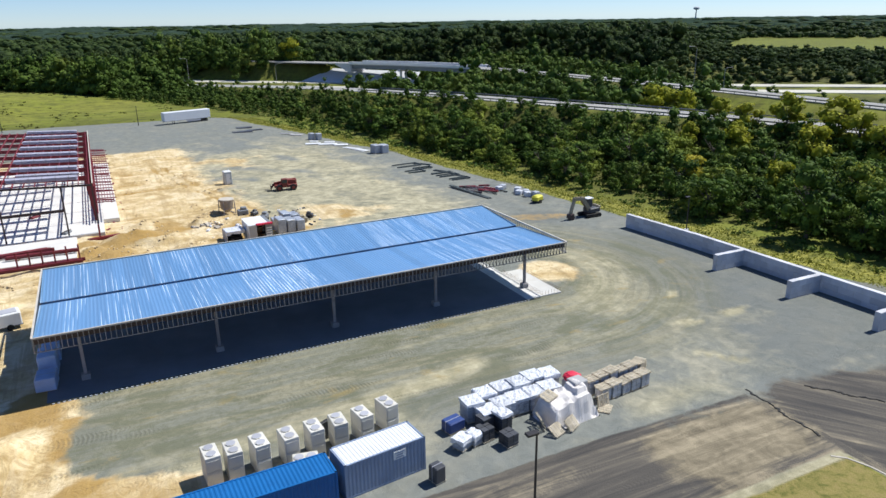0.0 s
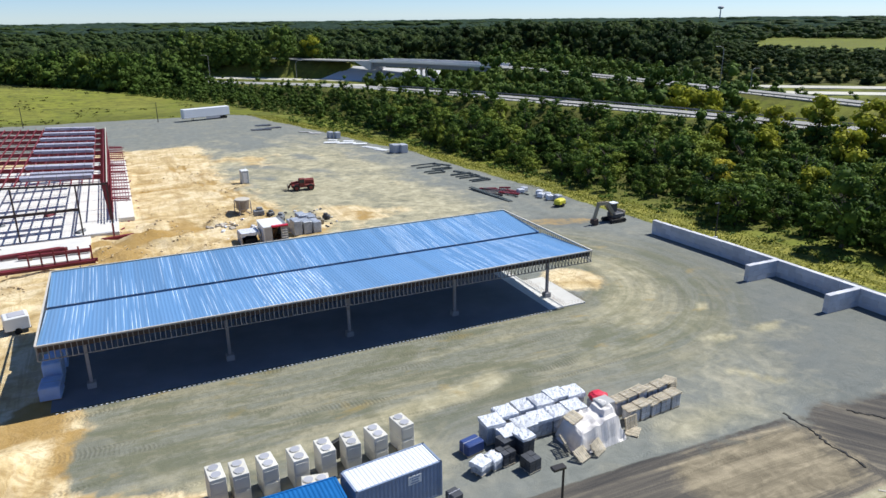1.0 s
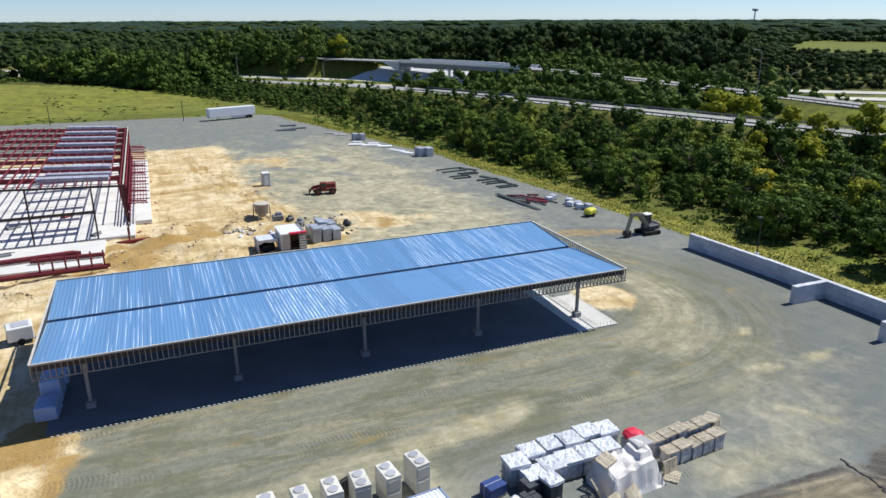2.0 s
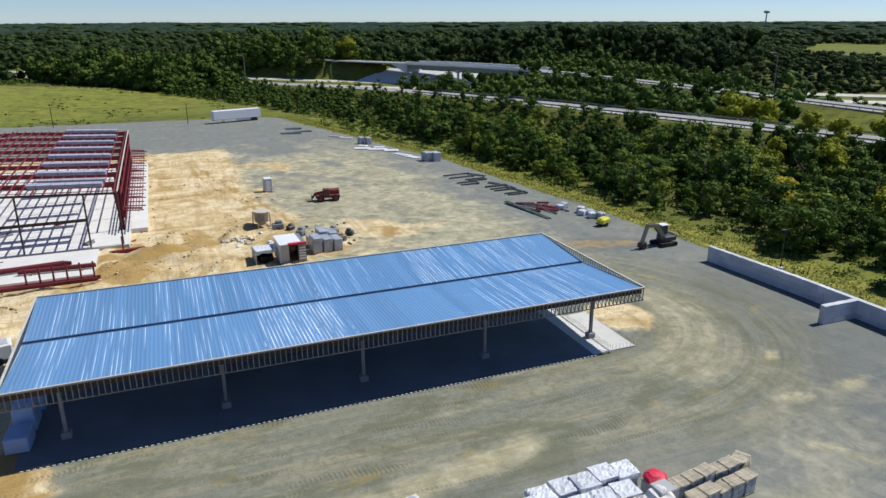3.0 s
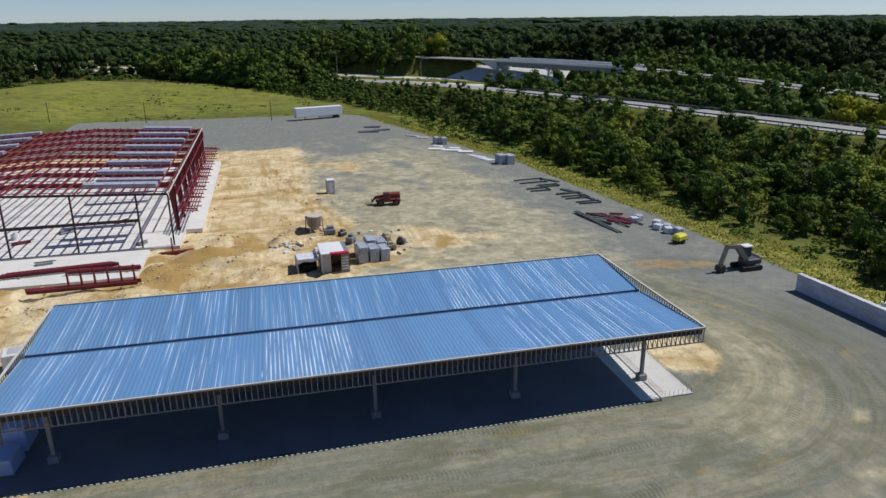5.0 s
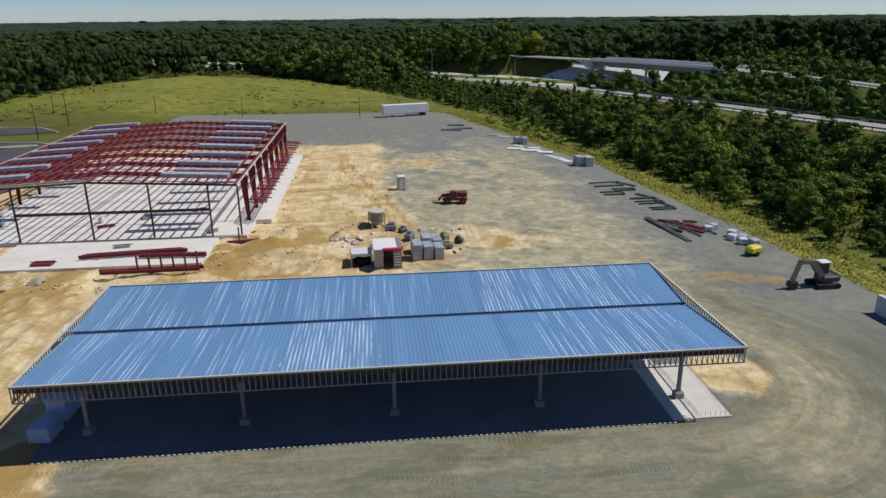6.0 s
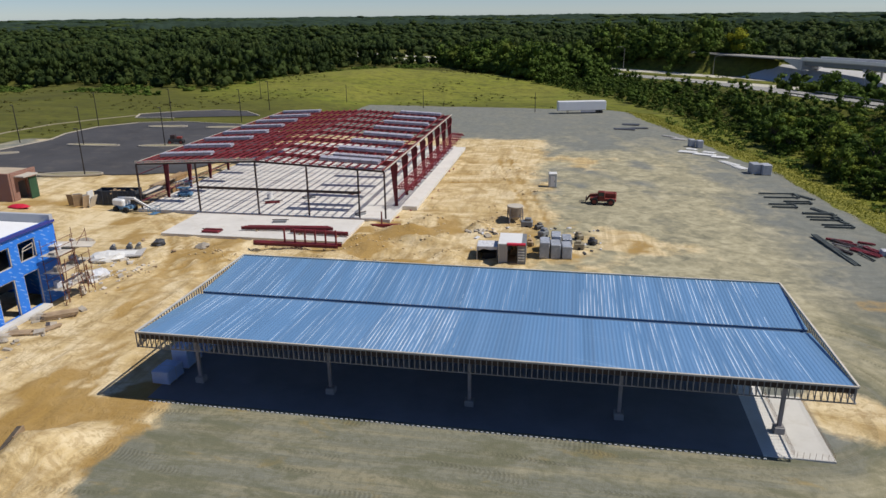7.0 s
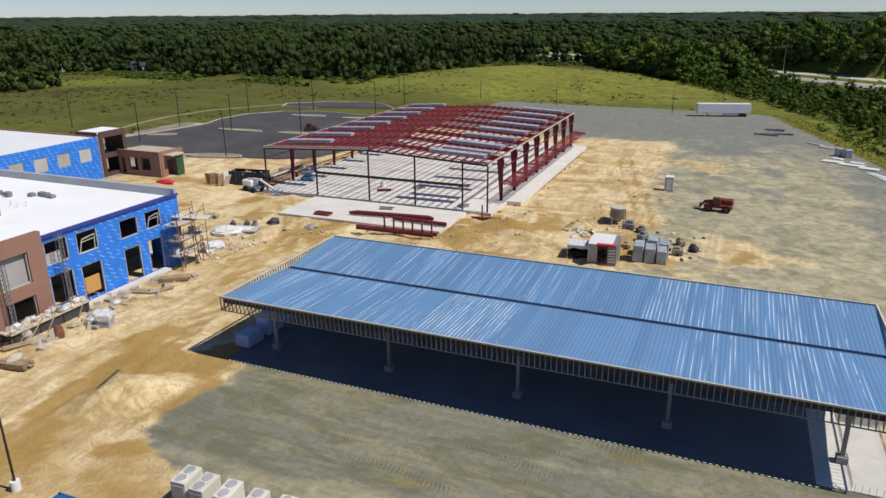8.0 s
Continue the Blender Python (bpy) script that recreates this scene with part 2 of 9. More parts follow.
def house_wrap():
    """Blue weather barrier with rows of small pale slanting marks and creases."""
    m, n, l, b = shader("blue_weather_barrier")
    pos = n.new("ShaderNodeNewGeometry").outputs["Position"]
    sep = n.new("ShaderNodeSeparateXYZ")
    l.new(pos, sep.inputs[0])
    along = math_node(n, l, "ADD", sep.outputs[0], sep.outputs[1])
    up = sep.outputs[2]
    row = math_node(n, l, "FLOOR", math_node(n, l, "MULTIPLY", up, 1.7))
    u = math_node(n, l, "ADD", math_node(n, l, "MULTIPLY", along, 0.95), math_node(n, l, "MULTIPLY", row, 0.37))
    u = math_node(n, l, "ADD", u, math_node(n, l, "MULTIPLY", up, 1.5))
    fu = math_node(n, l, "FRACT", u)
    fv = math_node(n, l, "FRACT", math_node(n, l, "MULTIPLY", up, 1.7))
    mark = math_node(n, l, "MULTIPLY", math_node(n, l, "LESS_THAN", fu, 0.22), math_node(n, l, "LESS_THAN", fv, 0.62))
    gate = math_node(n, l, "GREATER_THAN", noise_node(n, l, 0.9, 2, 0.5), 0.47)
    mark = math_node(n, l, "MULTIPLY", math_node(n, l, "MULTIPLY", mark, gate), 0.42)
    col = mix_node(n, l, noise_node(n, l, 0.7, 4, 0.6), (0.012, 0.14, 0.62), (0.03, 0.24, 0.8))
    col = mix_node(n, l, mark, col, (0.45, 0.65, 0.9))
    l.new(col, b.inputs["Base Color"])
    b.inputs["Roughness"].default_value = 0.5
    bump_node(n, l, noise_node(n, l, 2.5, 4, 0.6), 0.35, 0.05, b)
    return m


def brick_material():
    m, n, l, b = shader("red_brick")
    pos = n.new("ShaderNodeNewGeometry").outputs["Position"]
    sep, com = n.new("ShaderNodeSeparateXYZ"), n.new("ShaderNodeCombineXYZ")
    l.new(pos, sep.inputs[0])
    l.new(math_node(n, l, "ADD", sep.outputs[0], sep.outputs[1]), com.inputs[0])
    l.new(sep.outputs[2], com.inputs[1])
    k = n.new("ShaderNodeTexBrick")
    k.inputs["Scale"].default_value = 1.0
    k.inputs["Brick Width"].default_value, k.inputs["Row Height"].default_value, k.inputs["Mortar Size"].default_value = 0.21, 0.075, 0.006
    k.inputs["Color1"].default_value, k.inputs["Color2"].default_value = (0.3, 0.13, 0.085, 1), (0.2, 0.085, 0.06, 1)
    k.inputs["Mortar"].default_value = (0.34, 0.3, 0.26, 1)
    l.new(com.outputs[0], k.inputs["Vector"])
    col = mix_node(n, l, math_node(n, l, "MULTIPLY", noise_node(n, l, 0.8, 5, 0.6), 0.5), k.outputs[0], (0.33, 0.19, 0.14))
    l.new(col, b.inputs["Base Color"])
    b.inputs["Roughness"].default_value = 0.88
    bump_node(n, l, k.outputs["Fac"], 0.3, -0.01, b)
    return m


def foliage(name, low, high, accent, island=False, through_light=0.14, patch=0.45):
    """Leaves: hue and depth differ from plant to plant and from clump to clump."""
    m, n, l, b = shader(name)
    geo, info = n.new("ShaderNodeNewGeometry"), n.new("ShaderNodeObjectInfo")
    clump = noise_node(n, l, patch, 4, 0.65)
    col = mix_node(n, l, ramp_node(n, l, clump, ((0.38, 0.0), (0.62, 1.0))), low, high)
    which = geo.outputs["Random Per Island"] if island else info.outputs["Random"]
    tint = noise_node(n, l, 0.035, 3, 0.6) if island else which
    col = mix_node(n, l, ramp_node(n, l, tint, ((0.52, 0.0), (0.95, 0.75)) if island else ((0.6, 0.0), (1.0, 0.85))), col, accent)
    hsv = n.new("ShaderNodeHueSaturation")
    v = math_node(n, l, "MULTIPLY_ADD", geo.outputs["Random Per Island"], 0.3)
    v.node.inputs[2].default_value = 0.8
    l.new(v, hsv.inputs["Value"])
    l.new(col, hsv.inputs["Color"])
    l.new(hsv.outputs[0], b.inputs["Base Color"])
    b.inputs["Roughness"].default_value = 0.65
    b.inputs["Specular IOR Level"].default_value = 0.06
    thin, both = n.new("ShaderNodeBsdfTranslucent"), n.new("ShaderNodeMixShader")
    both.inputs[0].default_value = through_light
    l.new(hsv.outputs[0], thin.inputs["Color"])
    l.new(b.outputs[0], both.inputs[1])
    l.new(thin.outputs[0], both.inputs[2])
    l.new(both.outputs[0], n["Material Output"].inputs["Surface"])
    return m


MEADOW_WEEDS = foliage("meadow_weeds", (0.05, 0.05, 0.014), (0.1, 0.1, 0.022), (0.15, 0.12, 0.035), island=True, patch=0.1)
YELLOW_LEAVES = foliage("yellowing_leaves", (0.2, 0.22, 0.022), (0.4, 0.4, 0.035), (0.5, 0.43, 0.05), through_light=0.3)
DECK, BARRIER, BRICK = deck_material(), house_wrap(), brick_material()
LEAVES = foliage("thicket_leaves", (0.03, 0.056, 0.01), (0.115, 0.18, 0.028), (0.25, 0.29, 0.04), patch=0.3)
WOOD_LEAVES = foliage("woodland_leaves", (0.026, 0.045, 0.016), (0.082, 0.12, 0.035), (0.14, 0.16, 0.042), island=True, through_light=0.38, patch=0.075)
THICKET_LEAVES = foliage("undergrowth_leaves", (0.035, 0.06, 0.011), (0.11, 0.17, 0.03), (0.22, 0.24, 0.04), island=True, patch=0.3)
GRASS_BLADES = foliage("tall_grass", (0.17, 0.185, 0.03), (0.24, 0.24, 0.04), (0.28, 0.26, 0.05), island=True, through_light=0.5, patch=0.25)


# ---- building blocks ----
class Shape:
    """Collects boxes, bars, tubes and faces into one mesh."""

    def __init__(self):
        self.v, self.f = [], []

    def add(self, verts, faces):
        k = len(self.v)
        self.v += [tuple(p) for p in verts]
        self.f += [tuple(k + i for i in q) for q in faces]
        return self

    def hexa(self, p):
        return self.add(p, ((0, 3, 2, 1), (4, 5, 6, 7), (0, 1, 5, 4), (1, 2, 6, 5), (2, 3, 7, 6), (3, 0, 4, 7)))

    def box(self, c, s, rz=0.0, taper=1.0, tilt=(0, 0)):
        x, y, z = (a / 2 for a in s)
        m = Matrix.Translation(c) @ Euler((radians(tilt[0]), radians(tilt[1]), radians(rz))).to_matrix().to_4x4()
        low = [(-x, -y, -z), (x, -y, -z), (x, y, -z), (-x, y, -z)]
        top = [(a * taper, b * taper, -d) for a, b, d in low]
        return self.hexa([m @ Vector(p) for p in low + top])

    def block(self, c, s, cut=0.05, rz=0.0):
        """A box with chamfered upright and top edges; c is the middle of its base."""
        x, y, z = s[0] / 2, s[1] / 2, s[2]
        m = Matrix.Translation(c) @ Euler((0, 0, radians(rz))).to_matrix().to_4x4()
        ring = lambda a, b, h, k: [(-a + k, -b, h), (a - k, -b, h), (a, -b + k, h), (a, b - k, h), (a - k, b, h), (-a + k, b, h), (-a, b - k, h), (-a, -b + k, h)]
        p = ring(x, y, 0, cut) + ring(x, y, z - cut, cut) + ring(x - cut, y - cut, z, cut * 0.5)
        faces = [tuple(range(7, -1, -1)), tuple(range(16, 24))]
        for r in (0, 8):
            faces += [(r + i, r + (i + 1) % 8, r + 8 + (i + 1) % 8, r + 8 + i) for i in range(8)]
        return self.add([m @ Vector(q) for q in p], faces)

    def bar(self, a, b, w, h=None):
        """A rectangular bar from a to b, w wide and h high."""
        a, b = Vector(a), Vector(b)
        d = (b - a).normalized()
        side = d.cross(Vector((0, 0, 1)))
        side = side.normalized() if side.length > 1e-4 else Vector((1, 0, 0))
        up = side.cross(d).normalized()
        s, u = side * w / 2, up * (h or w) / 2
        return self.hexa([a - s - u, a + s - u, b + s - u, b - s - u, a - s + u, a + s + u, b + s + u, b - s + u])

    def tube(self, a, b, r, n=8, r2=None):
        a, b = Vector(a), Vector(b)
        d = (b - a).normalized()
        side = d.cross(Vector((0, 0, 1)))
        side = side.normalized() if side.length > 1e-4 else Vector((1, 0, 0))
        up = side.cross(d)
        r2 = r if r2 is None else r2
        ring = lambda c, k: [c + (side * math.cos(i * math.tau / n) + up * math.sin(i * math.tau / n)) * k for i in range(n)]
        faces = [(i, (i + 1) % n, n + (i + 1) % n, n + i) for i in range(n)] + [tuple(range(n - 1, -1, -1)), tuple(range(n, 2 * n))]
        return self.add(ring(a, r) + ring(b, r2), faces)

    def lump(self, c, s, seed=0, rough=0.25, rings=6, seg=10):
        """An uneven rounded heap or stone; c is its middle."""
        rnd = random.Random(seed)
        p = [(0, 0, -1)]
        for i in range(1, rings):
            a = math.pi * i / rings
            for j in range(seg):
                k = 1 + rnd.uniform(-rough, rough)
                b = math.tau * (j + 0.5 * (i % 2)) / seg
                p.append((math.sin(a) * math.cos(b) * k, math.sin(a) * math.sin(b) * k, -math.cos(a) * (1 + rnd.uniform(-rough, rough) * 0.5)))
        p.append((0, 0, 1))
        faces = [(0, 1 + (j + 1) % seg, 1 + j) for j in range(seg)]
        for i in range(rings - 2):
            faces += [(1 + i * seg + j, 1 + i * seg + (j + 1) % seg, 1 + (i + 1) * seg + (j + 1) % seg, 1 + (i + 1) * seg + j) for j in range(seg)]
        last, top = 1 + (rings - 2) * seg, len(p) - 1
        faces += [(last + j, last + (j + 1) % seg, top) for j in range(seg)]
        return self.add([(c[0] + x * s[0] / 2, c[1] + y * s[1] / 2, c[2] + z * s[2] / 2) for x, y, z in p], faces)

    def mesh(self, name, material, smooth=False):
        me = bpy.data.meshes.new(name)
        me.from_pydata(self.v, [], self.f)
        me.materials.append(material)
        if smooth:
            me.polygons.foreach_set("use_smooth", [True] * len(me.polygons))
        me.update()
        return me

    def part(self, name, material, parent, label="", smooth=False):
        ob = new(name, self.mesh(name, material, smooth))
        ob.parent = parent
        return tagged(ob, label)


def thing(name, at, rz=0.0, label="", category="", group="", kind=""):
    """An Empty at the base of a thing, which carries its parts."""
    ob = new(name)
    ob.empty_display_size = 0.3
    ob.matrix_world = pose(*at, 0, 0, rz)
    return tagged(ob, label, category, group, kind)


def solo(name, shape, material, at, rz=0.0, label="", category="", group="", kind="", smooth=False):
    """A thing that is one mesh."""
    ob = new(name, shape.mesh(name, material, smooth))
    ob.matrix_world = pose(*at, 0, 0, rz)
    return tagged(ob, label, category, group, kind)


def piece(name, mesh, parent, at, rz=0.0):
    ob = new(name, mesh)
    ob.parent = parent
    ob.matrix_basis = pose(*at, 0, 0, rz)
    return ob


import functools

# ---- the lie of the land ----
# Ramp and overpass: centre lines as x, y, height
RAMP = [(-20, 432, -2.9), (30, 372, -2.6), (62, 320, -1.5), (86, 262, 1.0), (100, 205, 3.6), (110, 160, 5.0), (117, 138, 5.5), (125.5, 117, 5.5), (134.5, 94, 5.5), (142, 75, 5.5), (149, 55, 5.5), (157, 25, 5.5), (165, -10, 5.5), (176, -80, 5.5), (200, -300, 4.0)]
OVERPASS = [(60, 430, 5.5), (95, 378, 6.8), (119.3, 340, 7.0), (136.6, 312, 7.0), (154.3, 289, 7.0), (167, 263, 7.0), (176, 230, 7.0), (188, 165, 6.2), (194, 117, 5.6), (196.5, 80, 5.5), (196, 40, 5.5), (196, -80, 5.5), (210, -300, 4.0)]
HIGHWAY_FAR = [(-330, 700, -3), (-150, 548, -3), (17, 413, -3), (64, 374, -3), (100, 338, -3), (145, 300, -3), (230, 226, -3), (400, 90, -3), (700, -150, -3)]
HIGHWAY_NEAR = [(-330, 660, -3), (-150, 515, -3), (10, 383, -3), (50, 350, -3), (90, 312, -3), (135, 272, -3), (220, 200, -3), (390, 62, -3), (700, -190, -3)]
THICKET_FRONT = [(-55, 410), (-25, 355), (14, 291), (40, 245), (60, 206), (72.5, 181), (82.5, 112), (86, 75), (88.5, 50), (90, 30), (91.5, 7), (93.5, -10), (101, -40), (114, -110)]
GRAVEL_EDGE = [(8, 215), (34, 207), (50, 201), (66, 140), (75, 104), (79.6, 57), (82, 23), (84, 0), (86.5, -16), (92, -60), (96, -110)]
SPAN_SOUTH, SPAN_NORTH = 238, 303


@functools.lru_cache(None)
def lattice(seed):
    return np.random.RandomState(seed).rand(97, 97)


def grain(x, y, size, seed):
    """Smooth random values in 0..1 that change over about size metres."""
    g = lattice(seed)
    u, v = np.asarray(x, float) / size + 1000, np.asarray(y, float) / size + 1000
    i, j = np.floor(u).astype(int), np.floor(v).astype(int)
    a, b = u - i, v - j
    a, b = a * a * (3 - 2 * a), b * b * (3 - 2 * b)
    i, j = i % 96, j % 96
    return (g[i, j] * (1 - a) + g[i + 1, j] * a) * (1 - b) + (g[i, j + 1] * (1 - a) + g[i + 1, j + 1] * a) * b


def rough_grain(x, y, size, seed):
    return 0.55 * grain(x, y, size, seed) + 0.3 * grain(x, y, size * 0.43, seed + 1) + 0.15 * grain(x, y, size * 0.17, seed + 2)


def near_line(x, y, line):
    """The distance to a line of points, and the height along it."""
    best, height = np.full(np.shape(x), 1e9), np.zeros(np.shape(x))
    for p, q in zip(line, line[1:]):
        dx, dy = q[0] - p[0], q[1] - p[1]
        s = np.clip(((x - p[0]) * dx + (y - p[1]) * dy) / (dx * dx + dy * dy), 0, 1)
        d = np.hypot(x - p[0] - s * dx, y - p[1] - s * dy)
        z = (p[2] + s * (q[2] - p[2])) if len(p) > 2 else 0 * d
        height = np.where(d < best, z, height)
        best = np.minimum(best, d)
    return best, height


def along_line(y, line):
    """x of a line at each y, for lines that run from high y to low y."""
    ys, xs = [p[1] for p in line][::-1], [p[0] for p in line][::-1]
    return np.interp(y, ys, xs)


def soft(v, a, b):
    s = np.clip((v - a) / (b - a), 0, 1)
    return s * s * (3 - 2 * s)


def spot(x, y, cx, cy, rx, ry, turn=0.0):
    """1 in the middle of a blot, 0 outside it."""
    c, s = math.cos(radians(turn)), math.sin(radians(turn))
    u, v = ((x - cx) * c + (y - cy) * s) / rx, (-(x - cx) * s + (y - cy) * c) / ry
    return np.clip(1 - np.hypot(u, v), 0, 1)


# Trenches dug across the sand: where they start and how far they run
TRENCHES = ((64.2, 24.0), (86.4, 28.0), (94.8, 25.0), (106.4, 27.0), (121.0, 26.0))
# Wheel tracks over the sand
TRACKS = [[(-8, -25), (-6, -10), (-9, 5), (-13, 20), (-17, 38), (-24, 50)], [(-3, -14), (-7, 2), (-11, 16), (-14, 30), (-10, 44)], [(-14, -6), (-11, 8), (-12, 24), (-20, 40), (-32, 54)], [(-3, 24), (8, 26), (18, 30), (24, 40), (26, 52)], [(-8, 32), (4, 32), (14, 36), (20, 44)], [(12, 60), (20, 58), (30, 56), (38, 60)], [(26, 30), (30, 50), (27, 70), (22, 90), (18, 112)], [(-4, 22.5), (6, 24), (20, 25), (34, 24)], [(-16, 22), (-8, 34), (4, 36)]]
HEAPS = [(-3.2, -8.4, 5.6, 3.1, 1.5, 62), (20.0, 54.0, 2.6, 2.2, 1.1, 0), (22.6, 59.0, 2.6, 1.6, 0.6, 20), (10.0, 51.0, 5.5, 2.2, 1.0, 10), (4.5, 46.0, 3.5, 2.0, 0.6, 0), (14.0, 46.0, 5.0, 2.2, 0.8, -20), (17.0, 41.0, 4.0, 2.0, 0.6, 0), (24.0, 96.0, 5.0, 2.5, 0.5, 10), (27, 78, 5, 2, 0.5, 0), (-27, 33, 5, 3, 0.5, 30), (-12, 36, 4, 1.6, 0.5, 20), (-6, 34, 3, 1.4, 0.5, -10), (2, 35.5, 4, 1.5, 0.6, 5), (9, 36, 3.5, 1.5, 0.5, 15), (-1, 52, 3, 1.2, 0.4, 0), (12, 57, 4, 1.6, 0.7, 15), (-18, 27, 3, 1.6, 0.4, 50), (7, 43, 4, 1.8, 0.6, 30)]


def land(x, y):
    """The height of the ground."""
    x, y = np.asarray(x, float), np.asarray(y, float)
    z = -0.024 * np.clip(y - 5, 0, 85) - 0.0105 * np.clip(y - 90, 0, 100) - 0.022 * np.clip(x - 45, 0, 40)
    west = soft(-x, 40, 62)
    z = z * (1 - west) - 0.5 * west
    far = soft(np.hypot(x - 10, y - 60), 210, 330)
    z = z * (1 - far) - 3.2 * far
    z = z - 0.6 * soft(x - along_line(y, GRAVEL_EDGE), 1.5, 5.0) * (1 - soft(y, 200, 230))
    north = [p for p in OVERPASS if p[1] > 345] + [(122.0, 335.5, 7.0)]
    south = [(173.8, SPAN_SOUTH, 7.0)] + [p for p in OVERPASS if p[1] < SPAN_SOUTH]
    for line in (RAMP, north, south):
        d, h = near_line(x, y, line)
        z = np.maximum(z, h - 0.12 - np.clip(d - 6.5, 0, None) / 2.1)
    for line in (HIGHWAY_FAR, HIGHWAY_NEAR):
        d, h = near_line(x, y, line)
        k = 1 - soft(d, 7, 14)
        z = z * (1 - k) + (h - 0.1) * k
    z = z + 9.0 * soft(spot(x, y, 300, 330, 190, 130, -38), 0.0, 0.75) * soft(near_line(x, y, HIGHWAY_FAR)[0], 14, 60)
    # a low grassy knoll and swells in the meadow
    z = z + 4.2 * soft(spot(x, y, -52, 292, 78, 62, 20), 0.0, 0.8) + 1.2 * (grain(x, y, 38, 55) - 0.5) * soft(y - 0.3 * x, 215, 250) * (1 - soft(y, 330, 380)) * (1 - soft(x, -20, 20))
    for ty, x1 in TRENCHES:
        wob = ty + 1.2 * (grain(x, y, 6.0, 91) - 0.5) + 0.09 * (x - 9)
        z = z + 0.5 * (np.exp(-((y - wob - 0.7) / 0.6) ** 2) - 0.7 * np.exp(-((y - wob + 0.5) / 0.5) ** 2)) * soft(x, 8.8, 10.0) * (1 - soft(x, x1 - 3, x1))
    for cx, cy, rx, ry, h, turn in HEAPS:
        k = spot(x, y, cx, cy, rx, ry, turn)
        z = z + h * soft(k, 0, 0.9) * (0.75 + 0.5 * grain(x, y, 0.9, 60))
    for line in TRACKS:
        d, _ = near_line(x, y, line)
        z = z + (0.22 * np.exp(-((d - 2.1) / 0.5) ** 2) + 0.16 * np.exp(-(d / 0.5) ** 2) - 0.12 * np.exp(-((d - 1.1) / 0.45) ** 2)) * (0.3 + grain(x, y, 3.0, 66))
    under = ((x > -25.8) & (x < 2.6) & (y > 43.2) & (y < 55)) | ((x > -36.6) & (x < 8.6) & (y > 54.8) & (y < 117.6))
    site = ((x > -60) & (x < 80) & (y > -40) & (y < 190)).astype(float)
    z = z + site * SAND(x, y) * (rough_grain(x, y, 3.0, 21) - 0.5) * (0.4 + 1.0 * soft(spot(x, y, 2, 40, 34, 22), 0.0, 0.5)) * (1 - soft(52 - np.abs(x - 26), -2, 0) * soft(y, -3, -1) * (1 - soft(y, 20, 22)))
    return np.where(under, np.minimum(z, -1.2), z)


def SAND(x, y):
    """Where bare tan soil lies, 0 to 1."""
    w = (rough_grain(x, y, 9.0, 3) - 0.5) * 9
    u = (rough_grain(x, y, 4.0, 7) - 0.5) * 5
    a = soft(34 + w - x, 0, 9) * soft(y, 20.5, 22.5) * (1 - soft(y + u, 134, 142)) * soft(x, -75, -60)
    a = a * (1 - 0.8 * soft(x + w, 22, 32) * soft(y, 60, 84))
    b = soft(2.0 + u * 0.7 + w * 0.2 - x + w * 0.35 + 2.1 * np.clip(-y - 11.5, 0, 5.5) - 4.0 * np.clip(-y - 19, 0, 8), 0, 2.2) * soft(y, -60, -30) * (1 - soft(y, 20, 24))
    c = 0.75 * soft(rough_grain(x, y, 14.0, 11) + 0.5 * spot(x, y, 38, 48, 26, 22), 0.62, 0.86) * soft(y, 20, 26) * (1 - soft(y, 110, 140)) * (1 - soft(x, 62, 70))
    d = 1.2 * spot(x, y, 55.0, 7.0, 4.4, 5.0, 10) * (0.35 + rough_grain(x, y, 1.6, 15)) + 0.2 * soft(spot(x, y, 69, 31, 8, 3.2, -12) + 0.5 * (rough_grain(x, y, 3, 12) - 0.5), 0.1, 0.5)
    return np.clip(np.maximum.reduce([a, b, c, np.clip(d * 2.2, 0, 1)]), 0, 1)


def flow(x, y):
    """How far along, and how far out from, the way that vehicles take round the canopy's end."""
    over = np.clip(x - 48, 0, None)
    v = 9 - np.hypot(over, y - 9)
    turn = np.arctan2(over, 9 - y) * 13
    u = np.where(x > 48, 48 + turn, np.where(y < 9, x, 48 + math.pi * 13 + 48 - x))
    return u, v


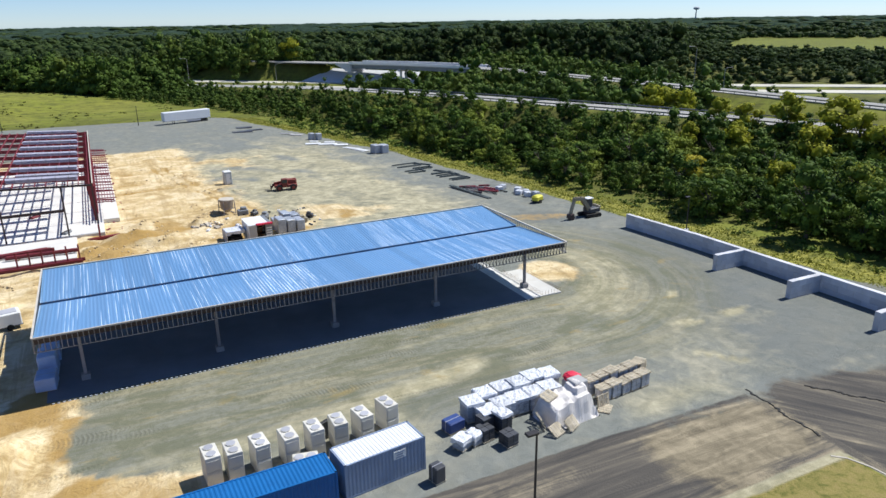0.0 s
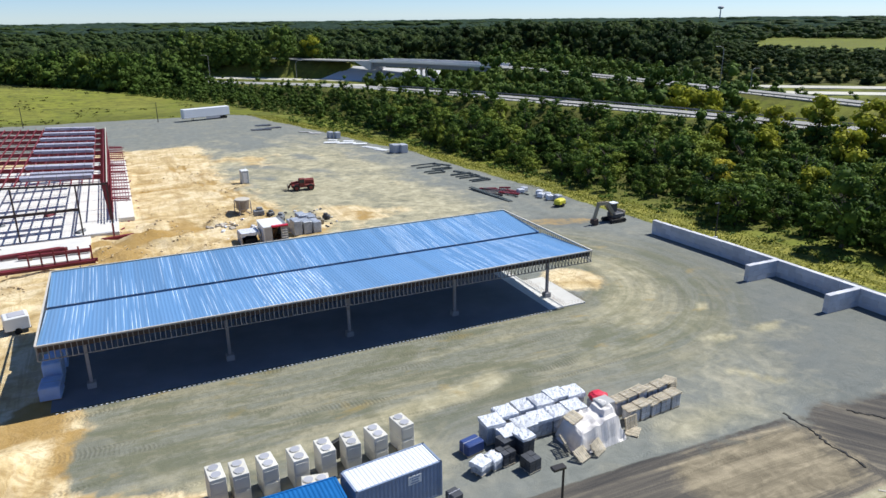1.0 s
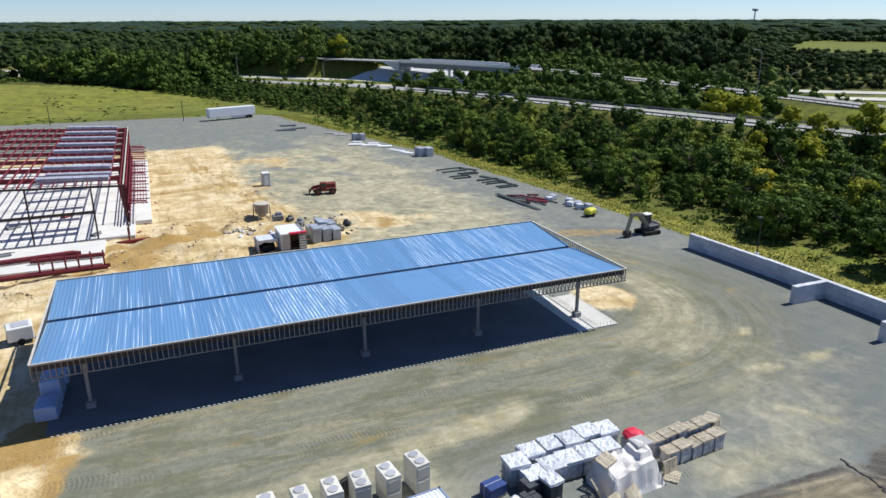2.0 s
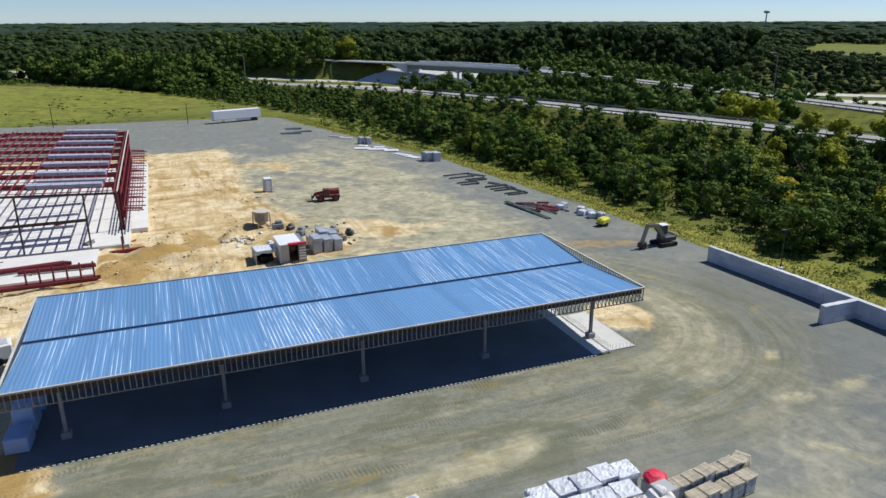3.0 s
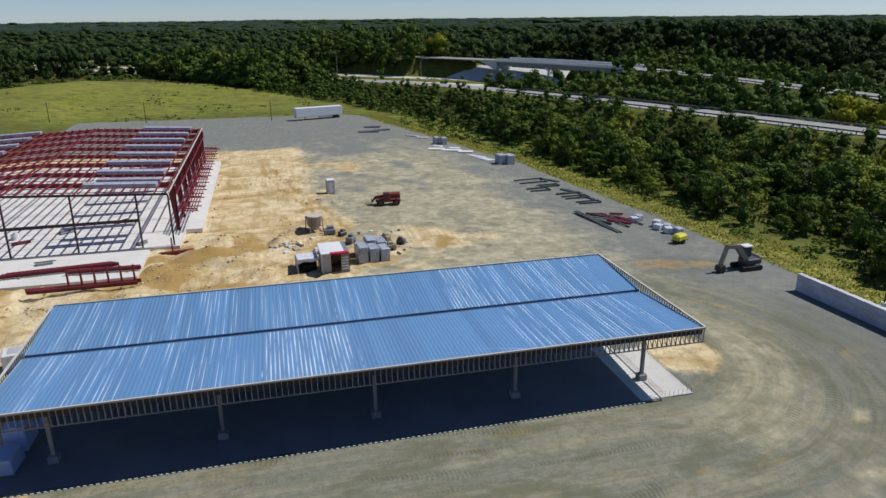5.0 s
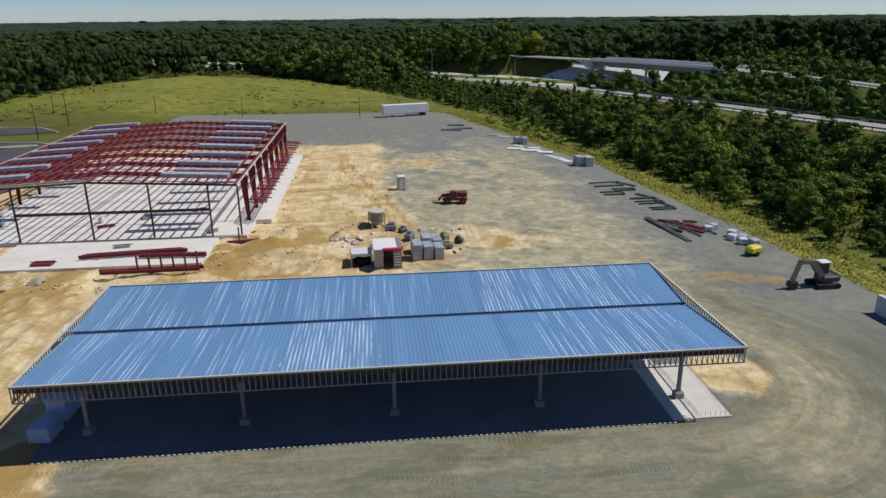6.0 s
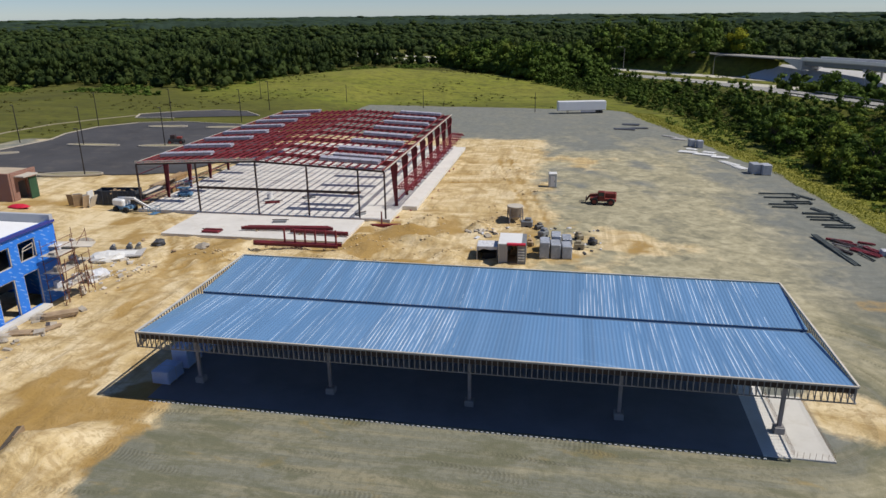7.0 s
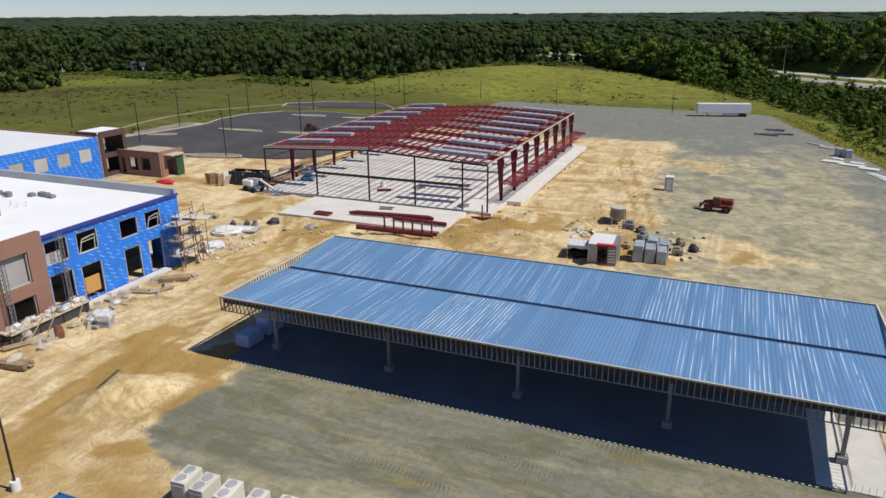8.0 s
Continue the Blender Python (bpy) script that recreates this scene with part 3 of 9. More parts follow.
def zones(x, y):
    """Sand, grass, driveway and dust over the ground, each 0 to 1; the rest is grey gravel."""
    sand = SAND(x, y)
    edge = along_line(y, GRAVEL_EDGE)
    w = (rough_grain(x, y, 5.0, 31) - 0.5) * 3
    grass = soft(x - edge + w, -0.6, 1.0)
    grass = np.maximum(grass, soft(y + w - (206 - 0.05 * x), -2, 2))
    grass = np.maximum(grass, soft(-40 + w - x, 0, 4) * soft(y, 108, 118))
    grass = np.maximum(grass, soft(-104 + w - x, 0, 4) * soft(y, 20, 40))
    grass = np.maximum(grass, soft(-y + 0.1 * w, 34.5, 35.5) * soft(x, 26, 34) * (1 - soft(x + 0.1 * w, 51.0, 51.6)))
    drive = soft(-y + 0.15 * w, 24.9, 25.4) * (1 - soft(-y + 0.05 * w, 33.7, 34.0)) * soft(x, 6, 12) * (1 - soft(x + 0.5 * w, 51.6, 53.0))
    drive = np.maximum(drive, soft(x + 0.8 * w, 50.5, 52.5) * soft(-y + 1.2 * w - 0.12 * np.clip(x - 53, 0, 20), 22.0, 29.0))
    drive = np.where(grass > 0.5, 0, drive)
    mouth = soft(spot(x, y, 46.5, -28, 10, 9, 20) + 0.1 * w, 0.02, 0.5)
    drive = drive * (1 - 0.45 * mouth * soft(y, -33, -24))
    # pale wheel tracks: along the canopy's front, round its end and out into the yard
    u, v = flow(x, y)
    out = -v
    lane = soft(rough_grain(u / 7.0, v, 2.6, 41), 0.45, 0.75) * soft(out, 1.0, 6.0) * (1 - soft(out, 15, 22)) * soft(x, -2, 4) * (1 - soft(u, 44, 54))
    ring = soft(out + w, 0.8, 3.4) * (1 - soft(out + w, 6.5, 10.5)) * soft(u, 46, 54) * (1 - soft(u, 84, 104))
    run = (1 - soft(np.abs(x - 60 - 0.12 * (y + 5) + w), 1.0, 6.0)) * soft(-y, -14, -4) * (1 - soft(-y, 22, 30))
    run = np.maximum(run, (1 - soft(np.abs(y + 13.5 + w * 0.8), 0.5, 3.5)) * soft(x, 53, 57) * (1 - soft(x, 66, 72)))
    yard = soft(rough_grain(x * 0.8 + y * 0.2, y * 0.5, 5.0, 51) + 0.45 * spot(x, y, 40, 46, 34, 44) + 0.3 * spot(x, y, 46, 26, 24, 14) + 0.14 * spot(x, y, 46, 90, 40, 60), 0.28, 0.66) * soft(y, 19, 24) * (1 - soft(y, 110, 165)) * (1 - soft(x, 56, 72)) * 0.85
    pale = (1 - soft(np.abs(y + 11.5 - 0.2 * (x - 28) + w * 0.5), 0.5, 1.8)) * soft(x, 22, 25) * (1 - soft(x, 34, 37))
    pale = np.maximum(pale, soft(rough_grain(x / 4.0, y, 2.0, 44), 0.44, 0.64) * soft(-y, 10, 13) * (1 - soft(-y, 19, 22)) * (1 - soft(x, 20, 30)))
    dust = np.clip(np.maximum.reduce([0.6 * lane, 0.68 * ring * (0.6 + 0.6 * rough_grain(u / 5, v, 2.2, 45)), 0.36 * run * (0.4 + rough_grain(x, y, 4, 8)), yard, 0.95 * pale, 0.7 * mouth, 0.3 * soft(spot(x, y, 53.5, -19, 8, 7.5, 40) + 0.12 * w, 0.0, 0.5), *[0.95 * soft(spot(x, y, *q) + 0.06 * w, 0.1, 0.5) for q in ((58.8, -12.4, 2.6, 1.0, -10), (65.2, -12.3, 3.4, 0.9, 5), (63, -5.6, 1.6, 0.8, 30), (55.5, -19.5, 4, 0.8, -50))]]), 0, 1)
    wet_and_shade = soft(rough_grain(x, y, 5.0, 77) + 0.35 * spot(x, y, -5, -3.5, 9, 5, 25), 0.5, 0.6) * soft(3.0 - x, 0, 3) * soft(y + 24, 0, 8) * (1 - soft(y, 2, 6)) * soft(x, -17, -10)
    wet_and_shade = np.maximum(wet_and_shade, 0.8 * soft(rough_grain(x, y, 7.0, 83), 0.55, 0.66) * soft(y, 22, 26) * (1 - soft(y, 56, 62)))
    seep = near_line(x, y, [(-4, -21), (-4.6, -16.5), (-7.4, -13), (-8.2, -9), (-8.6, -3.5), (-6.5, -0.6), (-1.5, -1.6)])[0]
    wet_and_shade = wet_and_shade * (1 - soft(spot(x, y, -3.2, -8.4, 5.6, 3.1, 62), 0.0, 0.2))
    wet_and_shade = np.maximum(wet_and_shade, 1 - soft(seep + 3.4 * (rough_grain(x, y, 3.4, 65) - 0.45), 0.7, 2.1))
    wet_and_shade = np.maximum(wet_and_shade, soft(spot(x, y, 2.0, -14.0, 2.6, 1.3, 25) + 0.12 * w, 0.1, 0.35))
    wet_and_shade = np.maximum(wet_and_shade, 0.9 * soft(spot(x, y, 1.4, -6.5, 3.6, 4.6, 30) + 0.08 * w, 0.05, 0.3) * soft(x, -1, 1.5))
    wet_and_shade = np.maximum(wet_and_shade, 0.7 * soft(spot(x, y, 1, -20, 13, 11) + 0.1 * w, 0.08, 0.5) * (0.4 + rough_grain(x, y, 3.0, 64)))
    wet_and_shade = np.maximum(wet_and_shade, 0.8 * soft(x + w, 54, 62) * (1 - soft(y, 8, 24)) + 0.6 * soft(spot(x, y, 52, -0.5, 5, 4), 0.1, 0.5))
    wet_and_shade = np.maximum(wet_and_shade, np.maximum(0.9 * soft(spot(x, y, 69, 31, 9, 4, -12), 0, 0.3), 0.4 * soft(spot(x, y, 55.5, 6.2, 4.6, 3.4, 20) + 0.6 * (rough_grain(x, y, 1.8, 16) - 0.5), 0.2, 0.4)))
    for line in TRACKS:
        d, _ = near_line(x, y, line)
        wet_and_shade = np.maximum(wet_and_shade, (1 - soft(np.abs(d - 1.15 + 0.08 * w), 0.2, 0.8)) * (0.15 + 0.95 * rough_grain(x, y, 6.0, 61)))
    # shadow lines of the trenches, put into the soil colour
    for ty, x1 in TRENCHES:
        wob = ty + 1.2 * (grain(x, y, 6.0, 91) - 0.5) + 0.09 * (x - 9)
        wet_and_shade = np.maximum(wet_and_shade, 0.75 * np.exp(-((y - wob + 0.3) / 0.6) ** 2) * (0.3 + rough_grain(x, y, 4.0, 93)) * soft(x, 8.8, 10.0) * (1 - soft(x, x1 - 3, x1)))
    # shade on each heap's side away from the sun, put into the colour
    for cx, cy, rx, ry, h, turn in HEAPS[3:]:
        wet_and_shade = np.maximum(wet_and_shade, 0.6 * soft(spot(x, y, cx - 1.0, cy - 0.6, rx * 1.1, ry * 1.2, turn), 0.1, 0.7) * rough_grain(x, y, 2.0, 63) * 1.5)
    # the drive is dusty where vehicles turn in, bare asphalt farther along
    on_drive = soft(-y, 23, 26)
    dust = dust * (1 - on_drive) + on_drive * (0.12 + (0.25 + 0.65 * soft(x, 30, 44)) * (1 - soft(x + w, 48, 56)) * soft(rough_grain(x / 4, y, 3.0, 71) + 0.25 * mouth, 0.25, 0.6) * soft(-y, 25.4, 27.5))
    dust = np.maximum(dust, soft(-y, 33.9, 34.5) * soft(x, 24, 32) * (1 - soft(x, 51, 52)))
    return np.stack([sand, grass, drive, dust], -1), np.clip(wet_and_shade, 0, 1)


def ground_material():
    m, n, l, b = shader("building_site_ground")
    mul = lambda p, q: math_node(n, l, "MULTIPLY", p, q)
    add = lambda p, q: math_node(n, l, "ADD", p, q)
    att = n.new("ShaderNodeAttribute")
    att.attribute_name = "zone"
    sep = n.new("ShaderNodeSeparateColor")
    l.new(att.outputs["Color"], sep.inputs[0])
    sand, grass, drive, dust = sep.outputs[0], sep.outputs[1], sep.outputs[2], att.outputs["Alpha"]
    wet_shade_att = n.new("ShaderNodeAttribute")
    wet_shade_att.attribute_name = "damp_and_shade"
    front_att = n.new("ShaderNodeAttribute")
    front_att.attribute_name = "trodden"
    way = n.new("ShaderNodeAttribute")
    way.attribute_name = "way"
    path = way.outputs["Vector"]
    big, mid, fine = noise_node(n, l, 0.09, 6, 0.6), noise_node(n, l, 0.7, 6, 0.65, None, 0.5), noise_node(n, l, 9.0, 3, 0.7)
    broad = noise_node(n, l, 0.22, 5, 0.6, None, 0.8)
    streak = noise_node(n, l, 1.0, 5, 0.65, (0.12, 1.6, 1.0), 0.3, path)
    lane = noise_node(n, l, 1.0, 6, 0.65, (0.035, 0.62, 1.0), 0.7, path)
    ruts = noise_node(n, l, 1.0, 4, 0.7, (0.05, 3.6, 1.0), 1.0, path)
    ragged = mul(add(mid, mul(fine, 0.4)), 0.9)

    def edge(mask, low, high, amount=0.7):
        k = add(mask, mul(math_node(n, l, "SUBTRACT", ragged, 0.62), amount))
        return ramp_node(n, l, k, ((low, 0.0), (high, 1.0)))

    # tyre prints: pairs of lugged bands that wander along the way
    pos = n.new("ShaderNodeSeparateXYZ")
    l.new(path, pos.inputs[0])
    wander = noise_node(n, l, 1.0, 2, 0.5, (0.035, 0.22, 1.0), 0.0, path)
    across = add(mul(pos.outputs[1], 0.42), mul(wander, 3.2))
    band = math_node(n, l, "LESS_THAN", math_node(n, l, "ABSOLUTE", math_node(n, l, "SUBTRACT", math_node(n, l, "FRACT", across), 0.5)), 0.13)
    lug = math_node(n, l, "SINE", add(mul(pos.outputs[0], 19.0), mul(math_node(n, l, "ABSOLUTE", math_node(n, l, "SUBTRACT", math_node(n, l, "FRACT", across), 0.5)), 22.0)))
    gate = ramp_node(n, l, noise_node(n, l, 1.0, 3, 0.6, (0.09, 0.3, 1.0), 0.5, path), ((0.48, 0.0), (0.6, 1.0)))
    prints = mul(mul(band, gate), math_node(n, l, "MULTIPLY_ADD", lug, 0.5))
    prints.node.inputs[2].default_value = 0.5

    front = front_att.outputs["Fac"]
    gravel = ramp_node(n, l, mid, ((0.34, (0.155, 0.162, 0.138)), (0.5, (0.203, 0.21, 0.18)), (0.66, (0.255, 0.258, 0.22))))
    gravel = mix_node(n, l, mul(ramp_node(n, l, big, ((0.36, 0.0), (0.64, 1.0))), 0.45), gravel, (0.2, 0.212, 0.2))
    gravel = mix_node(n, l, mul(ramp_node(n, l, broad, ((0.46, 0.0), (0.68, 1.0))), 0.42), gravel, (0.32, 0.295, 0.22))
    gravel = mix_node(n, l, mul(mul(ramp_node(n, l, lane, ((0.47, 0.0), (0.6, 1.0))), 0.78), front), gravel, (0.37, 0.315, 0.19))
    gravel = mix_node(n, l, mul(mul(ramp_node(n, l, lane, ((0.36, 1.0), (0.48, 0.0))), 0.45), front), gravel, (0.115, 0.122, 0.095))
    gravel = mix_node(n, l, mul(mul(ramp_node(n, l, ruts, ((0.54, 0.0), (0.62, 1.0))), 0.5), front), gravel, (0.11, 0.108, 0.075))
    scrape = noise_node(n, l, 1.0, 3, 0.6, (0.025, 4.6, 1.0), 0.6, path)
    gravel = mix_node(n, l, mul(mul(ramp_node(n, l, scrape, ((0.58, 0.0), (0.64, 1.0))), 0.5), front), gravel, (0.36, 0.33, 0.22))
    mottle = noise_node(n, l, 1.7, 6, 0.7, None, 0.8)
    gravel = mix_node(n, l, mul(mul(ramp_node(n, l, mottle, ((0.4, 1.0), (0.52, 0.0))), 0.55), front), gravel, (0.085, 0.088, 0.055))
    gravel = mix_node(n, l, mul(mul(ramp_node(n, l, mottle, ((0.56, 0.0), (0.66, 1.0))), 0.4), front), gravel, (0.34, 0.32, 0.22))
    gravel = mix_node(n, l, mul(fine, 0.42), gravel, (0.11, 0.115, 0.108))
    speck = ramp_node(n, l, noise_node(n, l, 22.0, 2, 0.6), ((0.6, 0.0), (0.72, 1.0)))
    gravel = mix_node(n, l, mul(wet_shade_att.outputs["Fac"], 0.55), gravel, (0.115, 0.122, 0.112))
    gravel = mix_node(n, l, mul(speck, 0.25), gravel, (0.45, 0.45, 0.42))
    pale = ramp_node(n, l, add(mul(mix_node(n, l, front, broad, streak), 0.45), mul(mid, 0.55)), ((0.36, (0.24, 0.22, 0.13)), (0.48, (0.39, 0.35, 0.215)), (0.62, (0.58, 0.52, 0.35))))
    pale = mix_node(n, l, mul(fine, 0.35), pale, (0.17, 0.15, 0.11))
    worn = add(dust, mul(math_node(n, l, "SUBTRACT", add(mul(broad, 0.8), mul(mid, 0.5)), 0.65), 1.0))
    # dark olive growth and rust-coloured stains in front of the canopy
    moss = noise_node(n, l, 1.0, 6, 0.7, (0.13, 0.32, 1.0), 0.5, path)
    olive = mul(front, ramp_node(n, l, moss, ((0.42, 1.0), (0.53, 0.0))))
    gravel = mix_node(n, l, mul(olive, 0.8), gravel, (0.085, 0.092, 0.055))
    gravel = mix_node(n, l, mul(front, 0.35), gravel, (0.235, 0.228, 0.15))
    col = mix_node(n, l, mul(ramp_node(n, l, worn, ((0.12, 0.0), (0.9, 1.0))), 0.85), gravel, pale)
    ochre = mul(front, ramp_node(n, l, noise_node(n, l, 0.3, 5, 0.65, (0.6, 1.3, 1.0), 0.6), ((0.6, 0.0), (0.72, 1.0))))
    col = mix_node(n, l, mul(ochre, 0.45), col, (0.36, 0.25, 0.075))
    dune = noise_node(n, l, 0.16, 5, 0.55, None, 1.0)
    soil = ramp_node(n, l, add(mul(dune, 0.7), mul(mid, 0.3)), ((0.38, (0.4, 0.285, 0.125)), (0.47, (0.6, 0.46, 0.24)), (0.57, (0.75, 0.62, 0.39))))
    drag = noise_node(n, l, 1.0, 4, 0.6, (0.95, 0.07, 1.0), 1.1)
    soil = mix_node(n, l, mul(ramp_node(n, l, drag, ((0.54, 0.0), (0.6, 1.0))), 0.38), soil, (0.36, 0.25, 0.12))
    soil = mix_node(n, l, mul(ramp_node(n, l, drag, ((0.36, 1.0), (0.45, 0.0))), 0.2), soil, (0.76, 0.66, 0.48))
    cross = noise_node(n, l, 1.0, 4, 0.6, (0.08, 0.7, 1.0), 1.6)
    soil = mix_node(n, l, mul(ramp_node(n, l, cross, ((0.36, 1.0), (0.43, 0.0))), 0.42), soil, (0.37, 0.26, 0.13))
    # ground churned up by tracks and digging
    churn = noise_node(n, l, 0.75, 6, 0.62, None, 2.2)
    churned = mul(ramp_node(n, l, churn, ((0.4, 1.0), (0.5, 0.0))), ramp_node(n, l, noise_node(n, l, 0.06, 3, 0.5), ((0.42, 0.15), (0.58, 1.0))))
    soil = mix_node(n, l, mul(churned, 0.5), soil, (0.33, 0.22, 0.09))
    soil = mix_node(n, l, mul(fine, 0.22), soil, (0.26, 0.18, 0.09))
    # damp soil, plus the painted shade of trenches and heaps
    soil = mix_node(n, l, mul(edge(wet_shade_att.outputs["Fac"], 0.34, 0.8, 0.9), 0.85), soil, mix_node(n, l, drag, (0.25, 0.145, 0.04), (0.42, 0.27, 0.08)))
    col = mix_node(n, l, edge(sand, 0.24, 0.72, 1.1), col, soil)
    skid = noise_node(n, l, 1.0, 6, 0.68, (0.07, 0.85, 1.0), 0.7, path)
    tar = ramp_node(n, l, skid, ((0.36, (0.06, 0.056, 0.052)), (0.5, (0.098, 0.088, 0.074)), (0.66, (0.175, 0.152, 0.115))))
    crust = ramp_node(n, l, add(mul(skid, 0.6), mul(mid, 0.4)), ((0.36, (0.115, 0.096, 0.066)), (0.48, (0.2, 0.168, 0.112)), (0.62, (0.34, 0.285, 0.19))))
    tar = mix_node(n, l, ramp_node(n, l, add(dust, mul(math_node(n, l, "SUBTRACT", add(mul(skid, 0.6), mul(mid, 0.4)), 0.5), 1.9)), ((0.28, 0.0), (0.72, 1.0))), tar, crust)
    col = mix_node(n, l, edge(drive, 0.42, 0.62), col, tar)
    col = mix_node(n, l, mul(prints, mul(front, 0.45)), col, (0.1, 0.095, 0.065))
    tuft = noise_node(n, l, 0.25, 6, 0.75, (1.0, 1.6, 1.0), 0.5)
    sweep = noise_node(n, l, 0.018, 4, 0.55, None, 1.2)
    lush = n.new("ShaderNodeAttribute")
    lush.attribute_name = "lush"
    meadow = ramp_node(n, l, add(mul(sweep, 0.5), mul(lush.outputs["Fac"], 0.5)), ((0.2, (0.055, 0.053, 0.014)), (0.29, (0.1, 0.1, 0.019)), (0.42, (0.15, 0.158, 0.024)), (0.6, (0.2, 0.225, 0.028)), (0.78, (0.26, 0.255, 0.042))))
    meadow = mix_node(n, l, mul(ramp_node(n, l, big, ((0.42, 0.0), (0.58, 1.0))), 0.3), meadow, (0.12, 0.13, 0.026))
    meadow = mix_node(n, l, mul(ramp_node(n, l, tuft, ((0.4, 1.0), (0.54, 0.0))), 0.7), meadow, (0.06, 0.062, 0.018))
    streaks = noise_node(n, l, 1.0, 5, 0.6, (0.02, 0.11, 1.0), 1.2)
    meadow = mix_node(n, l, mul(ramp_node(n, l, streaks, ((0.52, 0.0), (0.62, 1.0))), add(0.1, mul(lush.outputs["Fac"], 0.3))), meadow, (0.27, 0.25, 0.06))
    meadow = mix_node(n, l, mul(fine, 0.35), meadow, (0.07, 0.08, 0.02))
    verge = ramp_node(n, l, add(front, mul(math_node(n, l, "SUBTRACT", mid, 0.5), 1.2)), ((0.3, 0.0), (0.8, 1.0)))
    straw = noise_node(n, l, 1.3, 5, 0.7, None, 0.6)
    rank = mix_node(n, l, ramp_node(n, l, straw, ((0.36, 0.0), (0.64, 1.0))), (0.095, 0.1, 0.02), (0.38, 0.34, 0.07))
    rank = mix_node(n, l, mul(ramp_node(n, l, tuft, ((0.42, 1.0), (0.54, 0.0))), 0.6), rank, (0.07, 0.085, 0.018))
    meadow = mix_node(n, l, mul(verge, 0.9), meadow, rank)
    parched = mul(ramp_node(n, l, dust, ((0.8, 0.0), (0.95, 1.0))), ramp_node(n, l, add(mul(straw, 0.6), mul(tuft, 0.4)), ((0.4, 0.2), (0.56, 0.95))))
    meadow = mix_node(n, l, parched, meadow, mix_node(n, l, fine, (0.12, 0.1, 0.034), (0.34, 0.27, 0.1)))
    col = mix_node(n, l, edge(grass, 0.35, 0.6), col, meadow)
    l.new(col, b.inputs["Base Color"])
    b.inputs["Roughness"].default_value = 0.95
    b.inputs["Specular IOR Level"].default_value = 0.15
    bump_node(n, l, add(add(add(mid, mul(fine, 0.5)), mul(prints, -0.25)), mul(mul(churn, sand), 2.0)), 0.55, 0.14, b)
    return m


def build_ground():
    steps = lambda *runs: np.unique(np.concatenate([np.arange(a, b, s) for a, b, s in runs]))
    xs = steps((-4600, -600, 250), (-600, -140, 20), (-140, -60, 4), (-60, -30, 1.5), (-30, 86, 0.75), (86, 210, 2.5), (210, 700, 20), (700, 4700, 250))
    ys = steps((-900, -140, 60), (-140, -45, 6), (-45, 126, 0.75), (126, 140, 1.5), (140, 215, 2.5), (215, 460, 5), (460, 900, 25), (900, 4900, 250))
    gx, gy = np.meshgrid(xs, ys)
    x, y = gx.ravel(), gy.ravel()
    z = land(x, y)
    cols, rows = len(xs), len(ys)
    i = (np.arange(rows - 1)[:, None] * cols + np.arange(cols - 1)[None]).ravel()
    quads = np.stack([i, i + 1, i + cols + 1, i + cols], 1)
    me = bpy.data.meshes.new("ground")
    me.from_pydata(np.stack([x, y, z], 1).tolist(), [], quads.tolist())
    zone, wet_and_shade = zones(x, y)
    att = me.color_attributes.new("zone", "FLOAT_COLOR", "POINT")
    att.data.foreach_set("color", zone.astype(np.float32).ravel())
    # carries real damp and the painted trench and heap shade
    damp_and_shade = me.attributes.new("damp_and_shade", "FLOAT", "POINT")
    damp_and_shade.data.foreach_set("value", wet_and_shade.astype(np.float32))
    trod = me.attributes.new("trodden", "FLOAT", "POINT")
    u, v = flow(x, y)
    band = soft(-v, -1.5, 0.5) * (1 - soft(-v, 10, 20)) * soft(x, -3, 3) * (1 - soft(u, 74, 96))
    band = np.maximum(band, soft(x - along_line(y, GRAVEL_EDGE), -0.6, 0.6) * (1 - soft(x - along_line(y, GRAVEL_EDGE), 6.0, 10.0)) * (1 - soft(y, 200, 215)))
    band = np.maximum(band, soft(-y, 33.9, 34.6) * soft(x, 24, 32) * (1 - soft(x, 51, 52)))
    trod.data.foreach_set("value", band.astype(np.float32))
    rich = me.attributes.new("lush", "FLOAT", "POINT")
    rich.data.foreach_set("value", np.clip(0.12 + 0.45 * soft(np.hypot(x - 8, y + 58), 690, 740) * (x > 300) + 0.8 * soft(spot(x, y, -45, 270, 110, 90, 25), 0.05, 0.55) + 0.6 * soft(spot(x, y, -255, 205, 60, 34, 40), 0.0, 0.4) + 0.4 * soft(x, -10, 30) * (1 - soft(x - along_line(y, THICKET_FRONT), 0, 12)) + 0.9 * soft(spot(x, y, 174, 70, 20, 60, 6), 0, 0.3)  + 0.55 * soft(12 - np.minimum(near_line(x, y, HIGHWAY_NEAR)[0], near_line(x, y, HIGHWAY_FAR)[0]), 0, 5) + 0.35 * soft(8.5 - near_line(x, y, RAMP)[0], 0, 1.5), 0, 1).astype(np.float32))
    off = -y > 24.2
    u, v = np.where(off, np.where(x < 52.3, x, 90 + 0.6 * x - 0.8 * y), u), np.where(off, np.where(x < 52.3, y, 0.8 * x + 0.6 * y), v)
    course = me.attributes.new("way", "FLOAT_VECTOR", "POINT")
    course.data.foreach_set("vector", np.stack([u, v, 0 * u], 1).astype(np.float32).ravel())
    me.materials.append(ground_material())
    me.polygons.foreach_set("use_smooth", [True] * len(me.polygons))
    tagged(new("ground", me), "grey gravel yard with bare tan soil and green meadow", "ground", kind="structure")


def zat(x, y):
    return float(land(np.array([x]), np.array([y]))[0])


build_ground()


